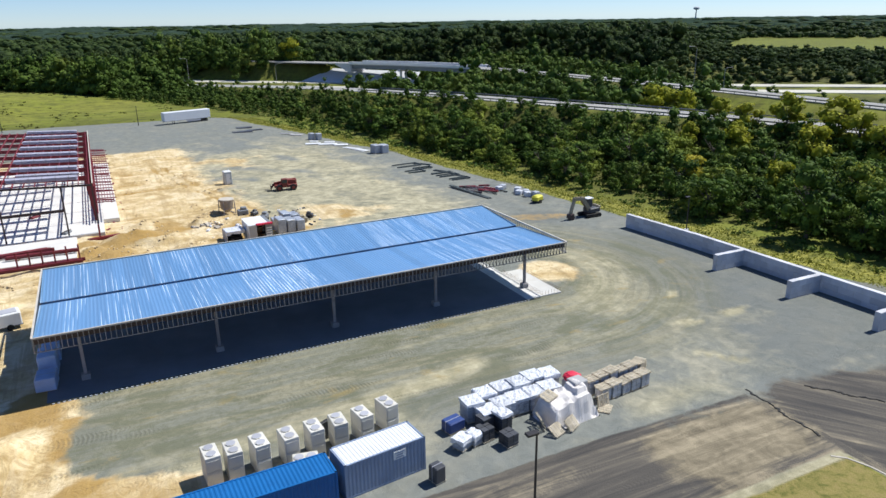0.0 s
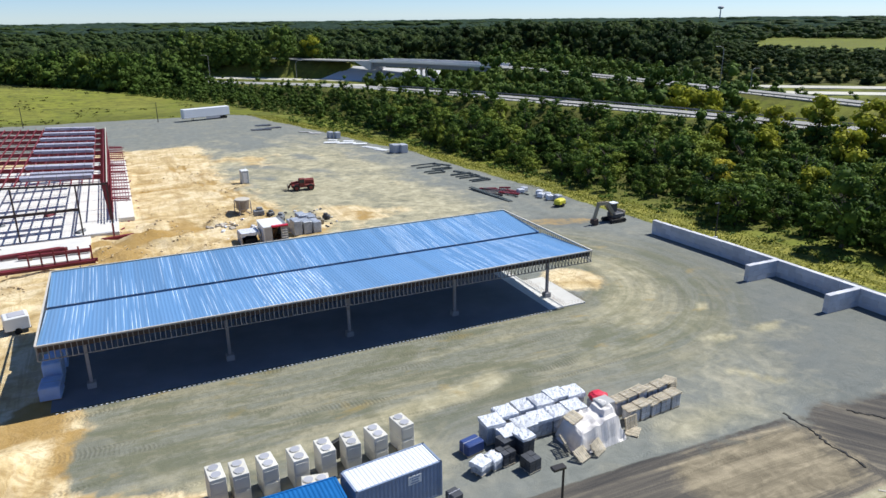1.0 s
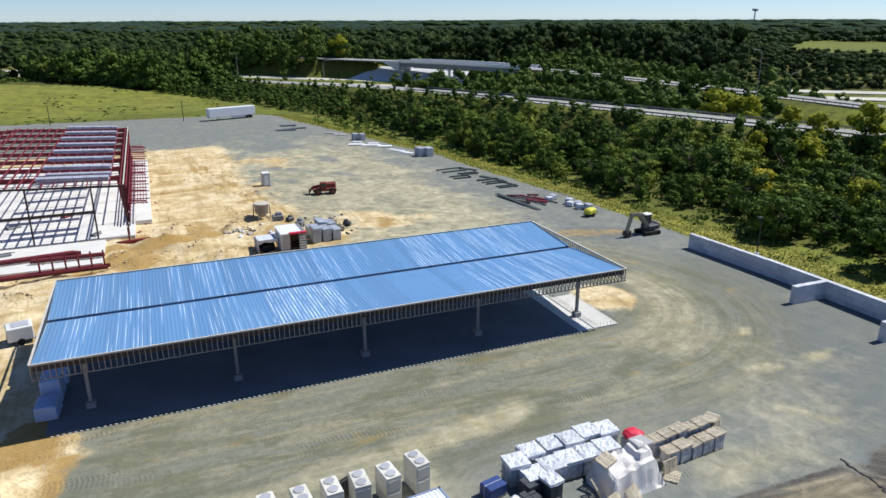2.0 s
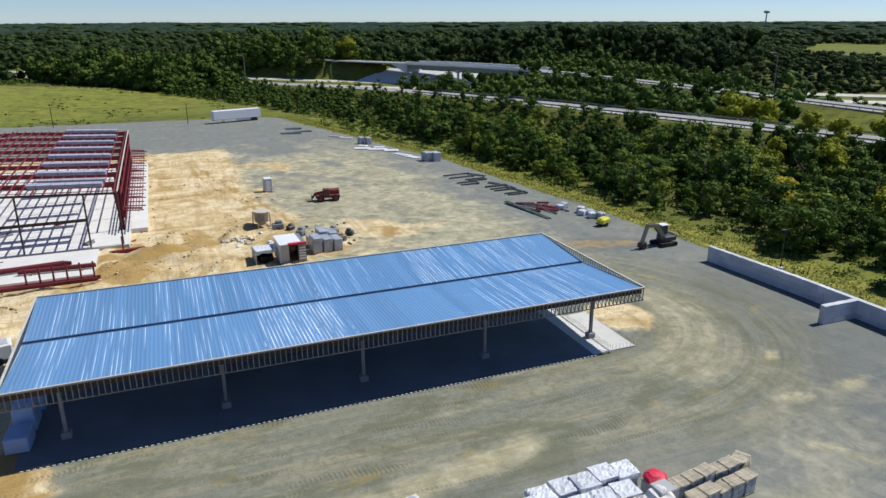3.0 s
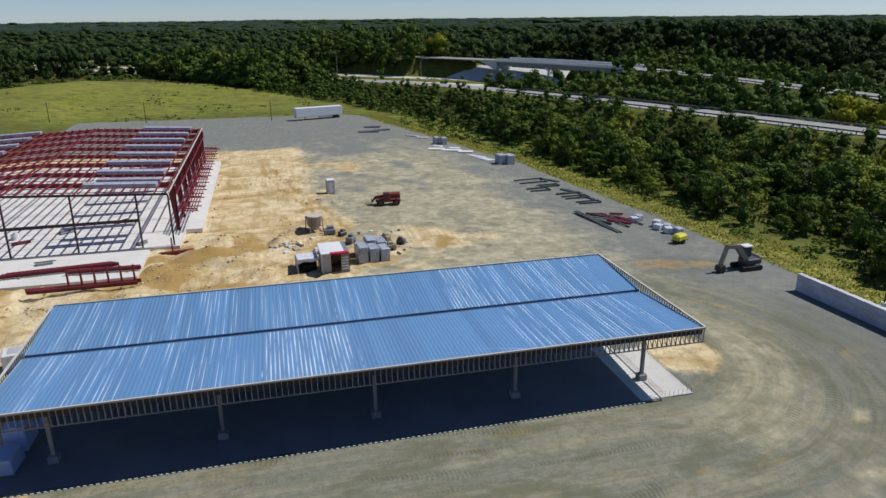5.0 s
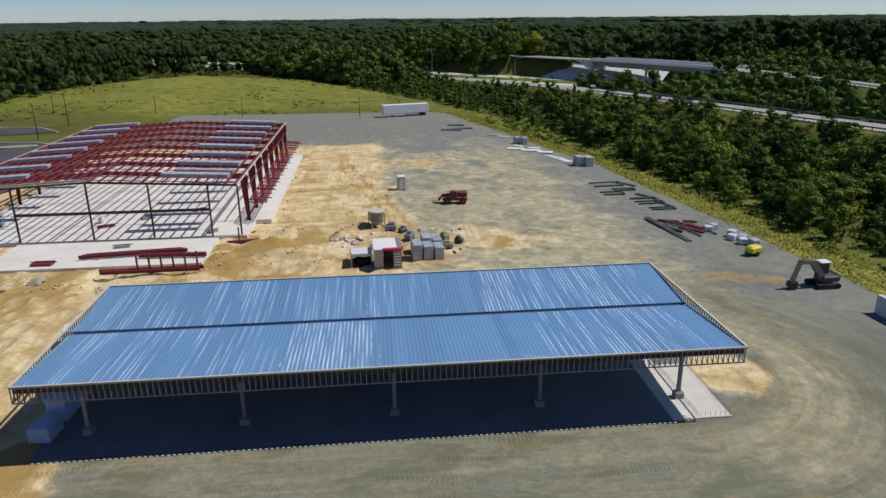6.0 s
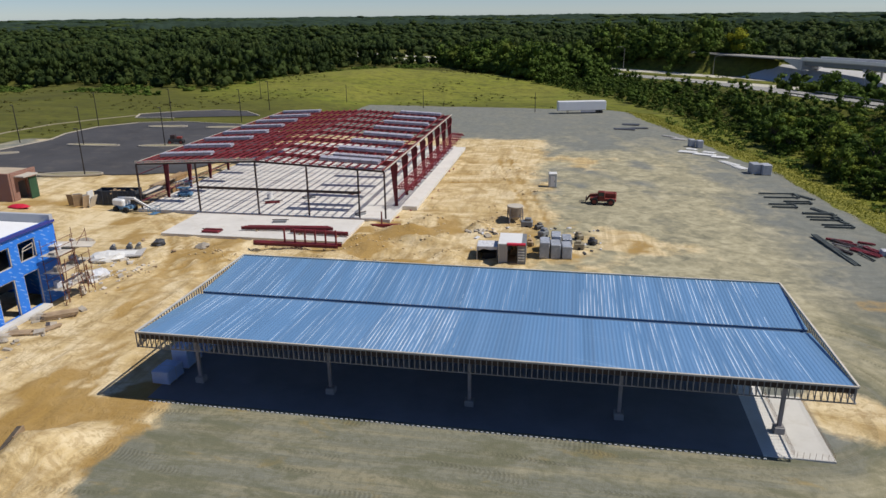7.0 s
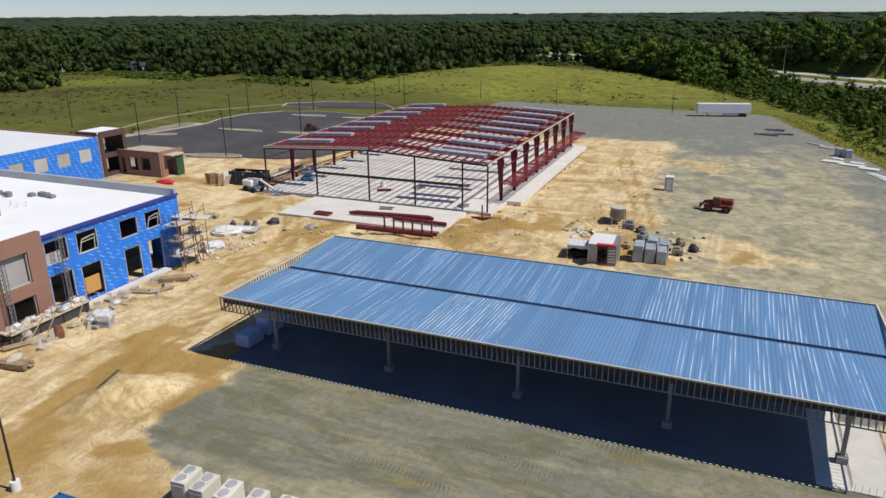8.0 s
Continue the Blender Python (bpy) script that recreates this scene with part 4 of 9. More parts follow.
# ---- roads ----
def smooth_line(line, step=8.0):
    """A line through the points, rounded and evenly cut."""
    p = np.array(line, float)
    s = np.r_[0, np.cumsum(np.hypot(*np.diff(p[:, :2], axis=0).T))]
    t = np.arange(0, s[-1], step)
    q = np.stack([np.interp(t, s, p[:, k]) for k in range(3)], 1)
    for _ in range(6):
        q[1:-1] = (q[:-2] + 2 * q[1:-1] + q[2:]) / 4
    return q


def ribbon(q, left, right, lift, thick):
    d = np.gradient(q[:, :2], axis=0)
    nrm = np.stack([-d[:, 1], d[:, 0]], 1) / np.hypot(*d.T)[:, None]
    s, count = Shape(), len(q)
    verts, faces = [], [(3, 2, 1, 0)]
    for k in range(count):
        a, b = q[k, :2] + nrm[k] * left, q[k, :2] - nrm[k] * right
        z = q[k, 2] + lift
        verts += [(*a, z), (*b, z), (*b, z - thick), (*a, z - thick)]
        if k:
            i = 4 * k
            faces += [(i - 4 + j, i - 4 + (j + 1) % 4, i + (j + 1) % 4, i + j) for j in range(4)]
    faces.append(tuple(range(4 * count - 4, 4 * count)))
    return s.add(verts, faces)


def road(name, line, half, label, material=None):
    q = smooth_line(line)
    base = solo(name, ribbon(q, half, half, 0.04, 0.5), material or ROAD, (0, 0, 0), label=label, category="road", kind="structure")
    for side in (-1, 1):
        a = side * (half - 0.9)
        ribbon(q, a + 0.09, -a + 0.09, 0.056, 0.012).part("edge_line", PAINT_LINE, base)
    dash = Shape()
    for k in range(0, len(q) - 1, 2):
        dash.bar(q[k] + (0, 0, 0.055), q[k] + (q[k + 1] - q[k]) * 0.4 + (0, 0, 0.055), 0.15, 0.02)
    dash.part("lane_dashes", PAINT_LINE, base)
    return q


def guardrail(q, offset, first, last, label):
    d = np.gradient(q[:, :2], axis=0)
    nrm = np.stack([-d[:, 1], d[:, 0]], 1) / np.hypot(*d.T)[:, None]
    pts = [Vector((*(q[k, :2] + nrm[k] * offset), q[k, 2])) for k in range(len(q)) if first <= q[k, 1] <= last]
    rail = thing("guardrail", pts[0], label=label, category="guardrail")
    o = pts[0]
    ribbon(np.array([tuple(p - o) for p in pts]), 0.045, 0.045, 0.78, 0.32).part("rail", RAIL_STEEL, rail)
    post = Shape().box((0, 0, 0.2), (0.16, 0.16, 1.2)).mesh("post", RAIL_STEEL)
    for a, b in zip(pts, pts[1:]):
        for k in (0, 0.5):
            piece("post", post, rail, a + (b - a) * k - o)


ramp_line = road("ramp_road", RAMP, 5.2, "worn grey asphalt ramp on a green bank")
road("highway_far", HIGHWAY_FAR, 6.0, "pale concrete carriageway beyond the trees", HIGHWAY)
road("highway_near", HIGHWAY_NEAR, 6.0, "pale concrete carriageway beside dry grass", HIGHWAY)
over_line = road("overpass_road", OVERPASS, 5.6, "worn grey asphalt road onto the overpass")
guardrail(ramp_line, -5.0, -40, 200, "steel guardrail along the near side of the ramp")
guardrail(ramp_line, 5.0, -40, 200, "steel guardrail along the far side of the ramp")
guardrail(over_line, -5.4, -40, 225, "steel guardrail along the raised road")


PAVE_A, PAVE_B = (114.0, 332.0), (157.0, 276.0)


def bridge():
    span = over_line[(over_line[:, 1] > SPAN_SOUTH - 10) & (over_line[:, 1] < SPAN_NORTH + 9)]
    o = thing("overpass_bridge", (0, 0, 0), label="pale concrete overpass with deep girders over the highway", category="bridge")
    ribbon(span, 6.4, 6.4, 0.02, 0.55).part("deck", BRIDGE, o)
    for side in (1, -1):
        a = side * 6.45
        ribbon(span, a + 0.25, -a + 0.25, 0.95, 1.15).part("parapet", PARAPET, o, "pale concrete parapet")
        ribbon(span, a + 0.34, -a + 0.34, 1.06, 0.11).part("coping", PARAPET, o)
    for a in (-5.0, -1.7, 1.7, 5.0):
        ribbon(span, a + 0.3, -a + 0.3, -0.5, 1.9).part("girder", BRIDGE_DARK, o)
    for share in (0.36,):
        k = int(len(span) * share)
        c, d = span[k], span[k + 1] - span[k - 1]
        turn = math.degrees(math.atan2(d[1], d[0]))
        Shape().box((c[0], c[1], c[2] - 2.7), (1.4, 12.0, 1.2), turn).part("pier_cap", BRIDGE, o)
        for a in (-4.2, 0, 4.2):
            nx, ny = -math.sin(radians(turn)) * a, math.cos(radians(turn)) * a
            Shape().tube((c[0] + nx, c[1] + ny, -3.6), (c[0] + nx, c[1] + ny, c[2] - 3.2), 0.6, 12).part("pier", BRIDGE, o)
    for k, run in ((0, 1), (-1, -1)):
        c, d = span[k], span[k + run] - span[k]
        turn = math.degrees(math.atan2(d[1], d[0]))
        Shape().box((c[0], c[1], c[2] - 2.4), (2.2, 13.6, 4.0), turn).part("abutment", BRIDGE, o)
    # wing walls running back from the northern abutment
    c, d = span[0], (span[0] - span[2]) / np.linalg.norm(span[0] - span[2])
    for side in (-6.5, 6.5):
        a = (c[0] - d[1] * side, c[1] + d[0] * side)
        b = (a[0] + d[0] * 9, a[1] + d[1] * 9)
        Shape().hexa([(a[0], a[1], c[2] - 4.4), (b[0], b[1], c[2] - 0.6), (b[0] + 0.5, b[1] + 0.3, c[2] - 0.6), (a[0] + 0.5, a[1] + 0.3, c[2] - 4.4), (a[0], a[1], c[2] + 0.3), (b[0], b[1], c[2] + 0.3), (b[0] + 0.5, b[1] + 0.3, c[2] + 0.3), (a[0] + 0.5, a[1] + 0.3, c[2] + 0.3)]).part("wing_wall", BRIDGE, o)
    # paved slope below the abutment, facing the highway
    p = [(132.0, 329.0, 3.6), (166.0, 286.0, 2.6), (PAVE_B[0], PAVE_B[1], -2.85), (PAVE_A[0], PAVE_A[1], -2.85)]
    Shape().hexa([(x, y, z - 0.5) for x, y, z in p] + p).part("slope_paving", BRIDGE, o)


bridge()


# ---- parking lot, kerbs ----
def tilted(pts, up=0.0):
    p = np.array(pts, float)
    return [(x, y, z + up) for x, y, z in zip(p[:, 0], p[:, 1], land(p[:, 0], p[:, 1]))]


def draped(name, pts, up, material, label, category):
    """A paved sheet laid over the ground inside a convex outline."""
    c = np.mean(pts, axis=0)
    s = Shape()
    n, rings = len(pts), 8
    every = []
    for i in range(n):
        a, b = np.array(pts[i]), np.array(pts[(i + 1) % n])
        for r in range(rings):
            for k in range(rings):
                f = lambda u, v: c + ((a + (b - a) * v) - c) * u
                q = [f(r / rings, k / rings), f((r + 1) / rings, k / rings), f((r + 1) / rings, (k + 1) / rings), f(r / rings, (k + 1) / rings)]
                every += q
    s.add(tilted(every, up), [(i, i + 1, i + 2, i + 3) for i in range(0, len(every), 4)])
    return solo(name, s, material, (0, 0, 0), label=label, category=category, kind="structure")


def ellipse(cx, cy, rx, ry, turn, n=20):
    c, k = math.cos(radians(turn)), math.sin(radians(turn))
    return [(cx + rx * math.cos(a) * c - ry * math.sin(a) * k, cy + rx * math.cos(a) * k + ry * math.sin(a) * c) for a in np.linspace(0, math.tau, n + 1)[:-1]]


def prism(pts, z, thick):
    n = len(pts)
    return Shape().add([(x, y, z) for x, y in pts] + [(x, y, z - thick) for x, y in pts], [tuple(range(n)), tuple(range(2 * n - 1, n - 1, -1))] + [(i, i + n, (i + 1) % n + n, (i + 1) % n) for i in range(n)])


def kerb_line(pts, label, width=0.4, up=0.28, material=None):
    s = Shape()
    for a, b in zip(pts, pts[1:]):
        s.bar((*a, zat(*a) + up - 0.15), (*b, zat(*b) + up - 0.15), width, 0.34)
    solo("kerb", s, material or KERB, (0, 0, 0), label=label, category="kerb", kind="structure")


LOT = [(-56, 77), (-46, 84), (-42, 112), (-44, 137), (-60, 140.5), (-80, 143.2), (-91, 139.6), (-98, 131), (-99, 120), (-96.5, 111), (-98.5, 98), (-102, 84), (-98, 76), (-76, 76)]
BACK_LOT = [(-62, 158), (-72, 155.5), (-86, 151), (-98, 150), (-101, 157), (-92, 164), (-80, 168.5), (-70, 166)]
draped("parking_lot", LOT, 0.16, ASPHALT, "dark asphalt parking lot with kerbed islands", "parking lot")
draped("back_parking_lot", BACK_LOT, 0.16, ASPHALT, "dark asphalt strip behind the parking lot", "parking lot")
kerb_line([(-76, 75.6), (-98, 75.6), (-102.4, 84), (-99, 98), (-97, 111), (-99.4, 120), (-98.4, 131.2), (-91.2, 140.1), (-80, 143.8), (-60, 141), (-44, 137.5)], "pale concrete kerb round the parking lot", 0.34, 0.26)
kerb_line([(-62, 158.4), (-69.8, 166.6), (-80, 169.2), (-92, 164.7), (-101.6, 157.2), (-98.2, 149.6), (-86, 150.5)], "pale concrete kerb round the back asphalt strip", 0.34, 0.26)
for cx, cy, rx, ry, turn in ((-64, 75.2, 6.2, 1.7, 14), (-80.5, 105.1, 6.8, 1.3, 2), (-78.2, 134.2, 5.4, 1.4, 10), (-63.4, 106.2, 5.2, 1.4, 10), (-62, 134.6, 4.4, 1.3, 14), (-95, 92.5, 3.6, 1.0, 30)):
    flat = ellipse(cx, cy, rx - 0.3, ry - 0.3, turn)
    isle = thing("kerb_island", (0, 0, 0), label="raised sandy kerbed island in the parking lot", category="kerb island", group="parking lot islands", kind="structure")
    prism(flat, zat(cx, cy) + 0.34, 0.5).part("soil_bed", ISLAND, isle)
    rim = ellipse(cx, cy, rx, ry, turn)
    ring = Shape()
    for a, b in zip(rim, rim[1:] + rim[:1]):
        ring.bar((*a, zat(cx, cy) + 0.26), (*b, zat(cx, cy) + 0.26), 0.36, 0.28)
    ring.part("kerb_ring", KERB, isle)
kerb_line([(50.2, -34.3), (51.0, -35.0), (51.5, -36.4), (51.8, -40), (52.0, -60)], "worn concrete kerb beside dry grass", 0.16, 0.02)
def asphalt_lip(a, b):
    """A ragged lip where one lift of asphalt stops."""
    rnd = random.Random(77)
    p, q, s = Vector((*a, 0)), Vector((*b, 0)), Shape()
    side = (q - p).normalized().cross(Vector((0, 0, 1)))
    steps = 26
    run = [p.lerp(q, k / steps) + side * (0.12 * math.sin(k * 0.5) + rnd.uniform(-0.14, 0.14)) for k in range(steps + 1)]
    for c, d in zip(run, run[1:]):
        s.bar((c.x, c.y, zat(c.x, c.y) + 0.01), (d.x, d.y, zat(d.x, d.y) + 0.01), rnd.uniform(0.03, 0.2), rnd.uniform(0.05, 0.12))
    solo("asphalt_lip", s, TAR_EDGE, (0, 0, 0), label="ragged dark asphalt lip across the driveway", category="asphalt edge", kind="structure")


asphalt_lip((52.6, -24.9), (51.7, -32.3))
asphalt_lip((57.6, -26.6), (61.0, -31.4))
kerb_line([(-103, 79), (-112, 92), (-116.5, 105), (-118, 120), (-115.5, 135), (-108, 147), (-99, 158.5)], "sandy pale path edge in the meadow", 1.5, 0.03, ISLAND)


# ---- canopy shed ----
CW, CD = 52.1, 19.0            # roof length and depth
CZ_FRONT, CZ_VALLEY, CZ_BACK, VALLEY_Y = 5.83, 5.22, 5.68, 9.85
COLUMN_X = (3.1, 14.55, 25.95, 37.38, 48.75)


def deck_z(y):
    if y <= VALLEY_Y:
        return CZ_FRONT + (CZ_VALLEY - CZ_FRONT) * y / VALLEY_Y
    return CZ_VALLEY + (CZ_BACK - CZ_VALLEY) * (y - VALLEY_Y) / (CD - VALLEY_Y)


# pier concrete, darkened in colour for the shade under the canopy
PIER = surface("shaded_grey_concrete", (0.3, 0.29, 0.28), 0.85, vary=0.12)


def canopy():
    o = thing("canopy_shed", (0, 0, 0), label="long open steel canopy with blue-grey metal deck roof", category="canopy shed")
    # fluted deck sheets in two slopes
    width, flutes = 0.93, 3
    count = int(CW / width)
    width = (CW - 0.16) / count
    for y0, y1 in ((0.08, VALLEY_Y - 0.34), (VALLEY_Y + 0.34, CD - 0.08)):
        s = Shape()
        w = width / flutes
        prof = []
        for k in range(flutes):
            prof += [(k * w, 0), (k * w + w * 0.42, 0), (k * w + w * 0.54, 0.014), (k * w + w * 0.88, 0.014)]
        prof.append((width, 0))
        za, zb = deck_z(y0), deck_z(y1)
        top = [(x, 0, z) for x, z in prof] + [(x, y1 - y0, z + zb - za) for x, z in prof]
        n = len(prof)
        s.add(top + [(x, y, z - 0.02) for x, y, z in top], [(i, i + 1, i + n + 1, i + n) for i in range(n - 1)] + [(2 * n + i + n, 2 * n + i + n + 1, 2 * n + i + 1, 2 * n + i) for i in range(n - 1)])
        me = s.mesh("deck_sheet", DECK)
        for k in range(count):
            piece("deck_sheet", me, o, (0.08 + k * width, y0, za))
    # gutter along the valley
    s = Shape()
    z = CZ_VALLEY
    s.box((CW / 2, VALLEY_Y, z - 0.2), (CW - 0.3, 0.66, 0.03))
    s.box((CW / 2, VALLEY_Y - 0.33, z - 0.1), (CW - 0.3, 0.03, 0.2)).box((CW / 2, VALLEY_Y + 0.33, z - 0.1), (CW - 0.3, 0.03, 0.2))
    s.part("valley_gutter", surface("dull_gutter_steel", (0.1, 0.17, 0.28), 0.55, 0.2), o, "dark recessed valley gutter")
    # timber nailer round the edge, with metal stud fascia below
    low = 4.66
    for a, b in (((0, -0.02), (CW, -0.02)), ((CW, CD + 0.02), (0, CD + 0.02))):
        zz = CZ_FRONT if a[1] < 1 else CZ_BACK
        Shape().bar((*a, zz + 0.09), (*b, zz + 0.07), 0.14, 0.09).part("nailer", NAILER, o, "pale timber edge nailer")
        for h, t in ((zz, 0.05), (low, 0.05)):
            Shape().bar((*a, h), (*b, h), 0.12, t).part("fascia_track", GALV, o)
        inner = 0.25 if a[1] < 1 else -0.25
        Shape().box((CW / 2, a[1] + inner, (zz + low + 0.58) / 2), (CW - 0.2, 0.03, zz - low - 0.62)).part("backing_strip", DARK_STEEL, o)
    for x in (0.0, CW):
        for (ya, za), (yb, zb) in (((0, CZ_FRONT), (CD, CZ_BACK)),):
            Shape().bar((x, ya, za + 0.09), (x, yb, zb + 0.07), 0.14, 0.09).part("nailer", NAILER, o, "pale timber edge nailer")
            for h, k in ((0, 0), (low - za, low - zb)):
                Shape().bar((x, ya, za + h), (x, yb, zb + k), 0.12, 0.05).part("fascia_track", GALV, o)
    stud = Shape().box((0, 0, 0), (0.045, 0.1, CZ_FRONT - low - 0.05)).mesh("stud", GALV)
    mid = (CZ_FRONT + low) / 2
    for k in range(int(CW / 0.406) + 1):
        piece("stud", stud, o, (0.03 + k * 0.406, -0.02, mid))
    for k in range(1, int(CD / 0.406)):
        for x in (0.0, CW):
            piece("stud", stud, o, (x, k * 0.406, mid - 0.07), 90)
    s = Shape()
    for k in range(int(CW / 0.406) + 1):
        s.box((0.03 + k * 0.406, CD + 0.02, mid - 0.07), (0.045, 0.1, CZ_BACK - low))
        s.bar((0.03 + k * 0.406, 0.0, low + 0.02), (0.03 + k * 0.406, 0.85, deck_z(0.85) - 0.12), 0.04, 0.05)
        s.bar((0.03 + k * 0.406, CD, low + 0.02), (0.03 + k * 0.406, CD - 0.85, deck_z(CD - 0.85) - 0.12), 0.04, 0.05)
    tagged(s.part("stud_row", GALV, o), kind="stuff")
    # beams, joists, columns
    for x in COLUMN_X:
        for y in (3.25, CD - 3.3):
            top = deck_z(y) - 0.62
            c = Shape().box((x, y, (top + 0.55) / 2 + 0.02), (0.26, 0.26, top - 0.55)).part("column", COLUMN_STEEL, o)
            Shape().box((x, y, 0.56), (0.5, 0.5, 0.04)).part("base_plate", COLUMN_STEEL, c)
            Shape().block((x, y, 0.02), (0.72, 0.72, 0.52), 0.03).part("pier", PIER, c, "square concrete column pier")
        s = Shape()
        for h, w, t in ((-0.2, 0.2, 0.03), (-0.42, 0.03, 0.42), (-0.63, 0.2, 0.03)):
            s.bar((x, 0.4, CZ_FRONT + h - 0.02), (x, VALLEY_Y, CZ_VALLEY + h - 0.02), w, t).bar((x, VALLEY_Y, CZ_VALLEY + h - 0.02), (x, CD - 0.4, CZ_BACK + h - 0.02), w, t)
        s.part("main_beam", COLUMN_STEEL, o)
    for k in range(13):
        y = 0.5 + k * (CD - 1.0) / 12
        Shape().bar((0.2, y, deck_z(y) - 0.12), (CW - 0.2, y, deck_z(y) - 0.12), 0.08, 0.18).part("joist", COLUMN_STEEL, o)


canopy()

# canopy floor: stone bed coloured dark to deepen the canopy's shade, concrete edge with starter bars
solo("canopy_floor", Shape().box((23.55, 9.2, -0.065), (46.9, 18.3, 0.2)), surface("shade_darkened_stone", (0.2, 0.2, 0.215), 0.95, vary=0.2, scale=0.5, grain=40, stain=(0.19, 0.19, 0.2), bump=0.4, each=0), (0, 0, 0), label="crushed stone bed under the canopy, darkened for its shade", category="floor", kind="structure")
apron = solo("canopy_apron", Shape().box((50.35, 4.4, -0.1), (2.75, 8.6, 0.2)), CONCRETE, (0, 0, 0), label="pale concrete apron at the canopy's end", category="floor", kind="structure")
solo("canopy_edge_slab", Shape().box((47.98, 9.2, -0.08), (1.96, 18.3, 0.2)), CONCRETE, (0, 0, 0), label="pale concrete edge strip below the canopy's end", category="floor", kind="structure")
s = Shape()
for k in range(42):
    s.tube((49.05, 0.3 + k * 0.2, 0.0), (49.05, 0.3 + k * 0.2, 0.5), 0.012, 4)
    if k < 38:
        s.tube((51.66, 0.3 + k * 0.22, -0.05), (51.66, 0.3 + k * 0.22, 0.45), 0.012, 4)
for k in range(7):
    s.tube((49.2 + k * 0.4, 0.16, -0.05), (49.2 + k * 0.4, 0.16, 0.5), 0.012, 4)
solo("starter_bars", s, RUST, (0, 0, 0), label="thin steel starter bars standing out of the slab edge", category="rebar", kind="stuff")
# white boxes stand in for dashes of sunlight along the shadow's edge
s = Shape()
for k in range(117):
    s.box((0.6 + k * 0.4, -0.36, 0.03), (0.2, 0.08, 0.1))
solo("slab_edge_pegs", s, WHITE_PAINT, (0, 0, 0), label="short white boxes standing in for sun dashes along the slab's front edge", category="formwork", kind="stuff")

# ---- steel frame building ----
SX0, SX1, SY0, SY1, SZ = -36.0, 5.5, 55.5, 115.3, -0.75
EAVE, RIDGE, RIDGE_X = 6.75, 7.75, -15.4
BAYS = 8


def roof_z(x):
    return RIDGE - (RIDGE - EAVE) * abs(x - RIDGE_X) / (RIDGE_X - SX0)


slab_top = Shape().box(((SX0 + 5.6) / 2, (SY0 + SY1) / 2 + 0.7, SZ - 0.3), (6.6 - SX0, SY1 - SY0 + 2.2, 0.6)).box((7.32, (SY1 + 64.5) / 2, SZ - 0.33), (2.4, SY1 - 62.0, 0.6))
solo("building_slab", slab_top, CONCRETE, (0, 0, 0), label="pale concrete floor slab below the steel frame", category="floor", kind="structure")
front_slab = Shape().box((-11.6, 49.1, SZ - 0.34), (27.6, 10.9, 0.6))
solo("front_slab", front_slab, CONCRETE, (0, 0, 0), label="pale concrete apron slab before the steel frame", category="floor", kind="structure")


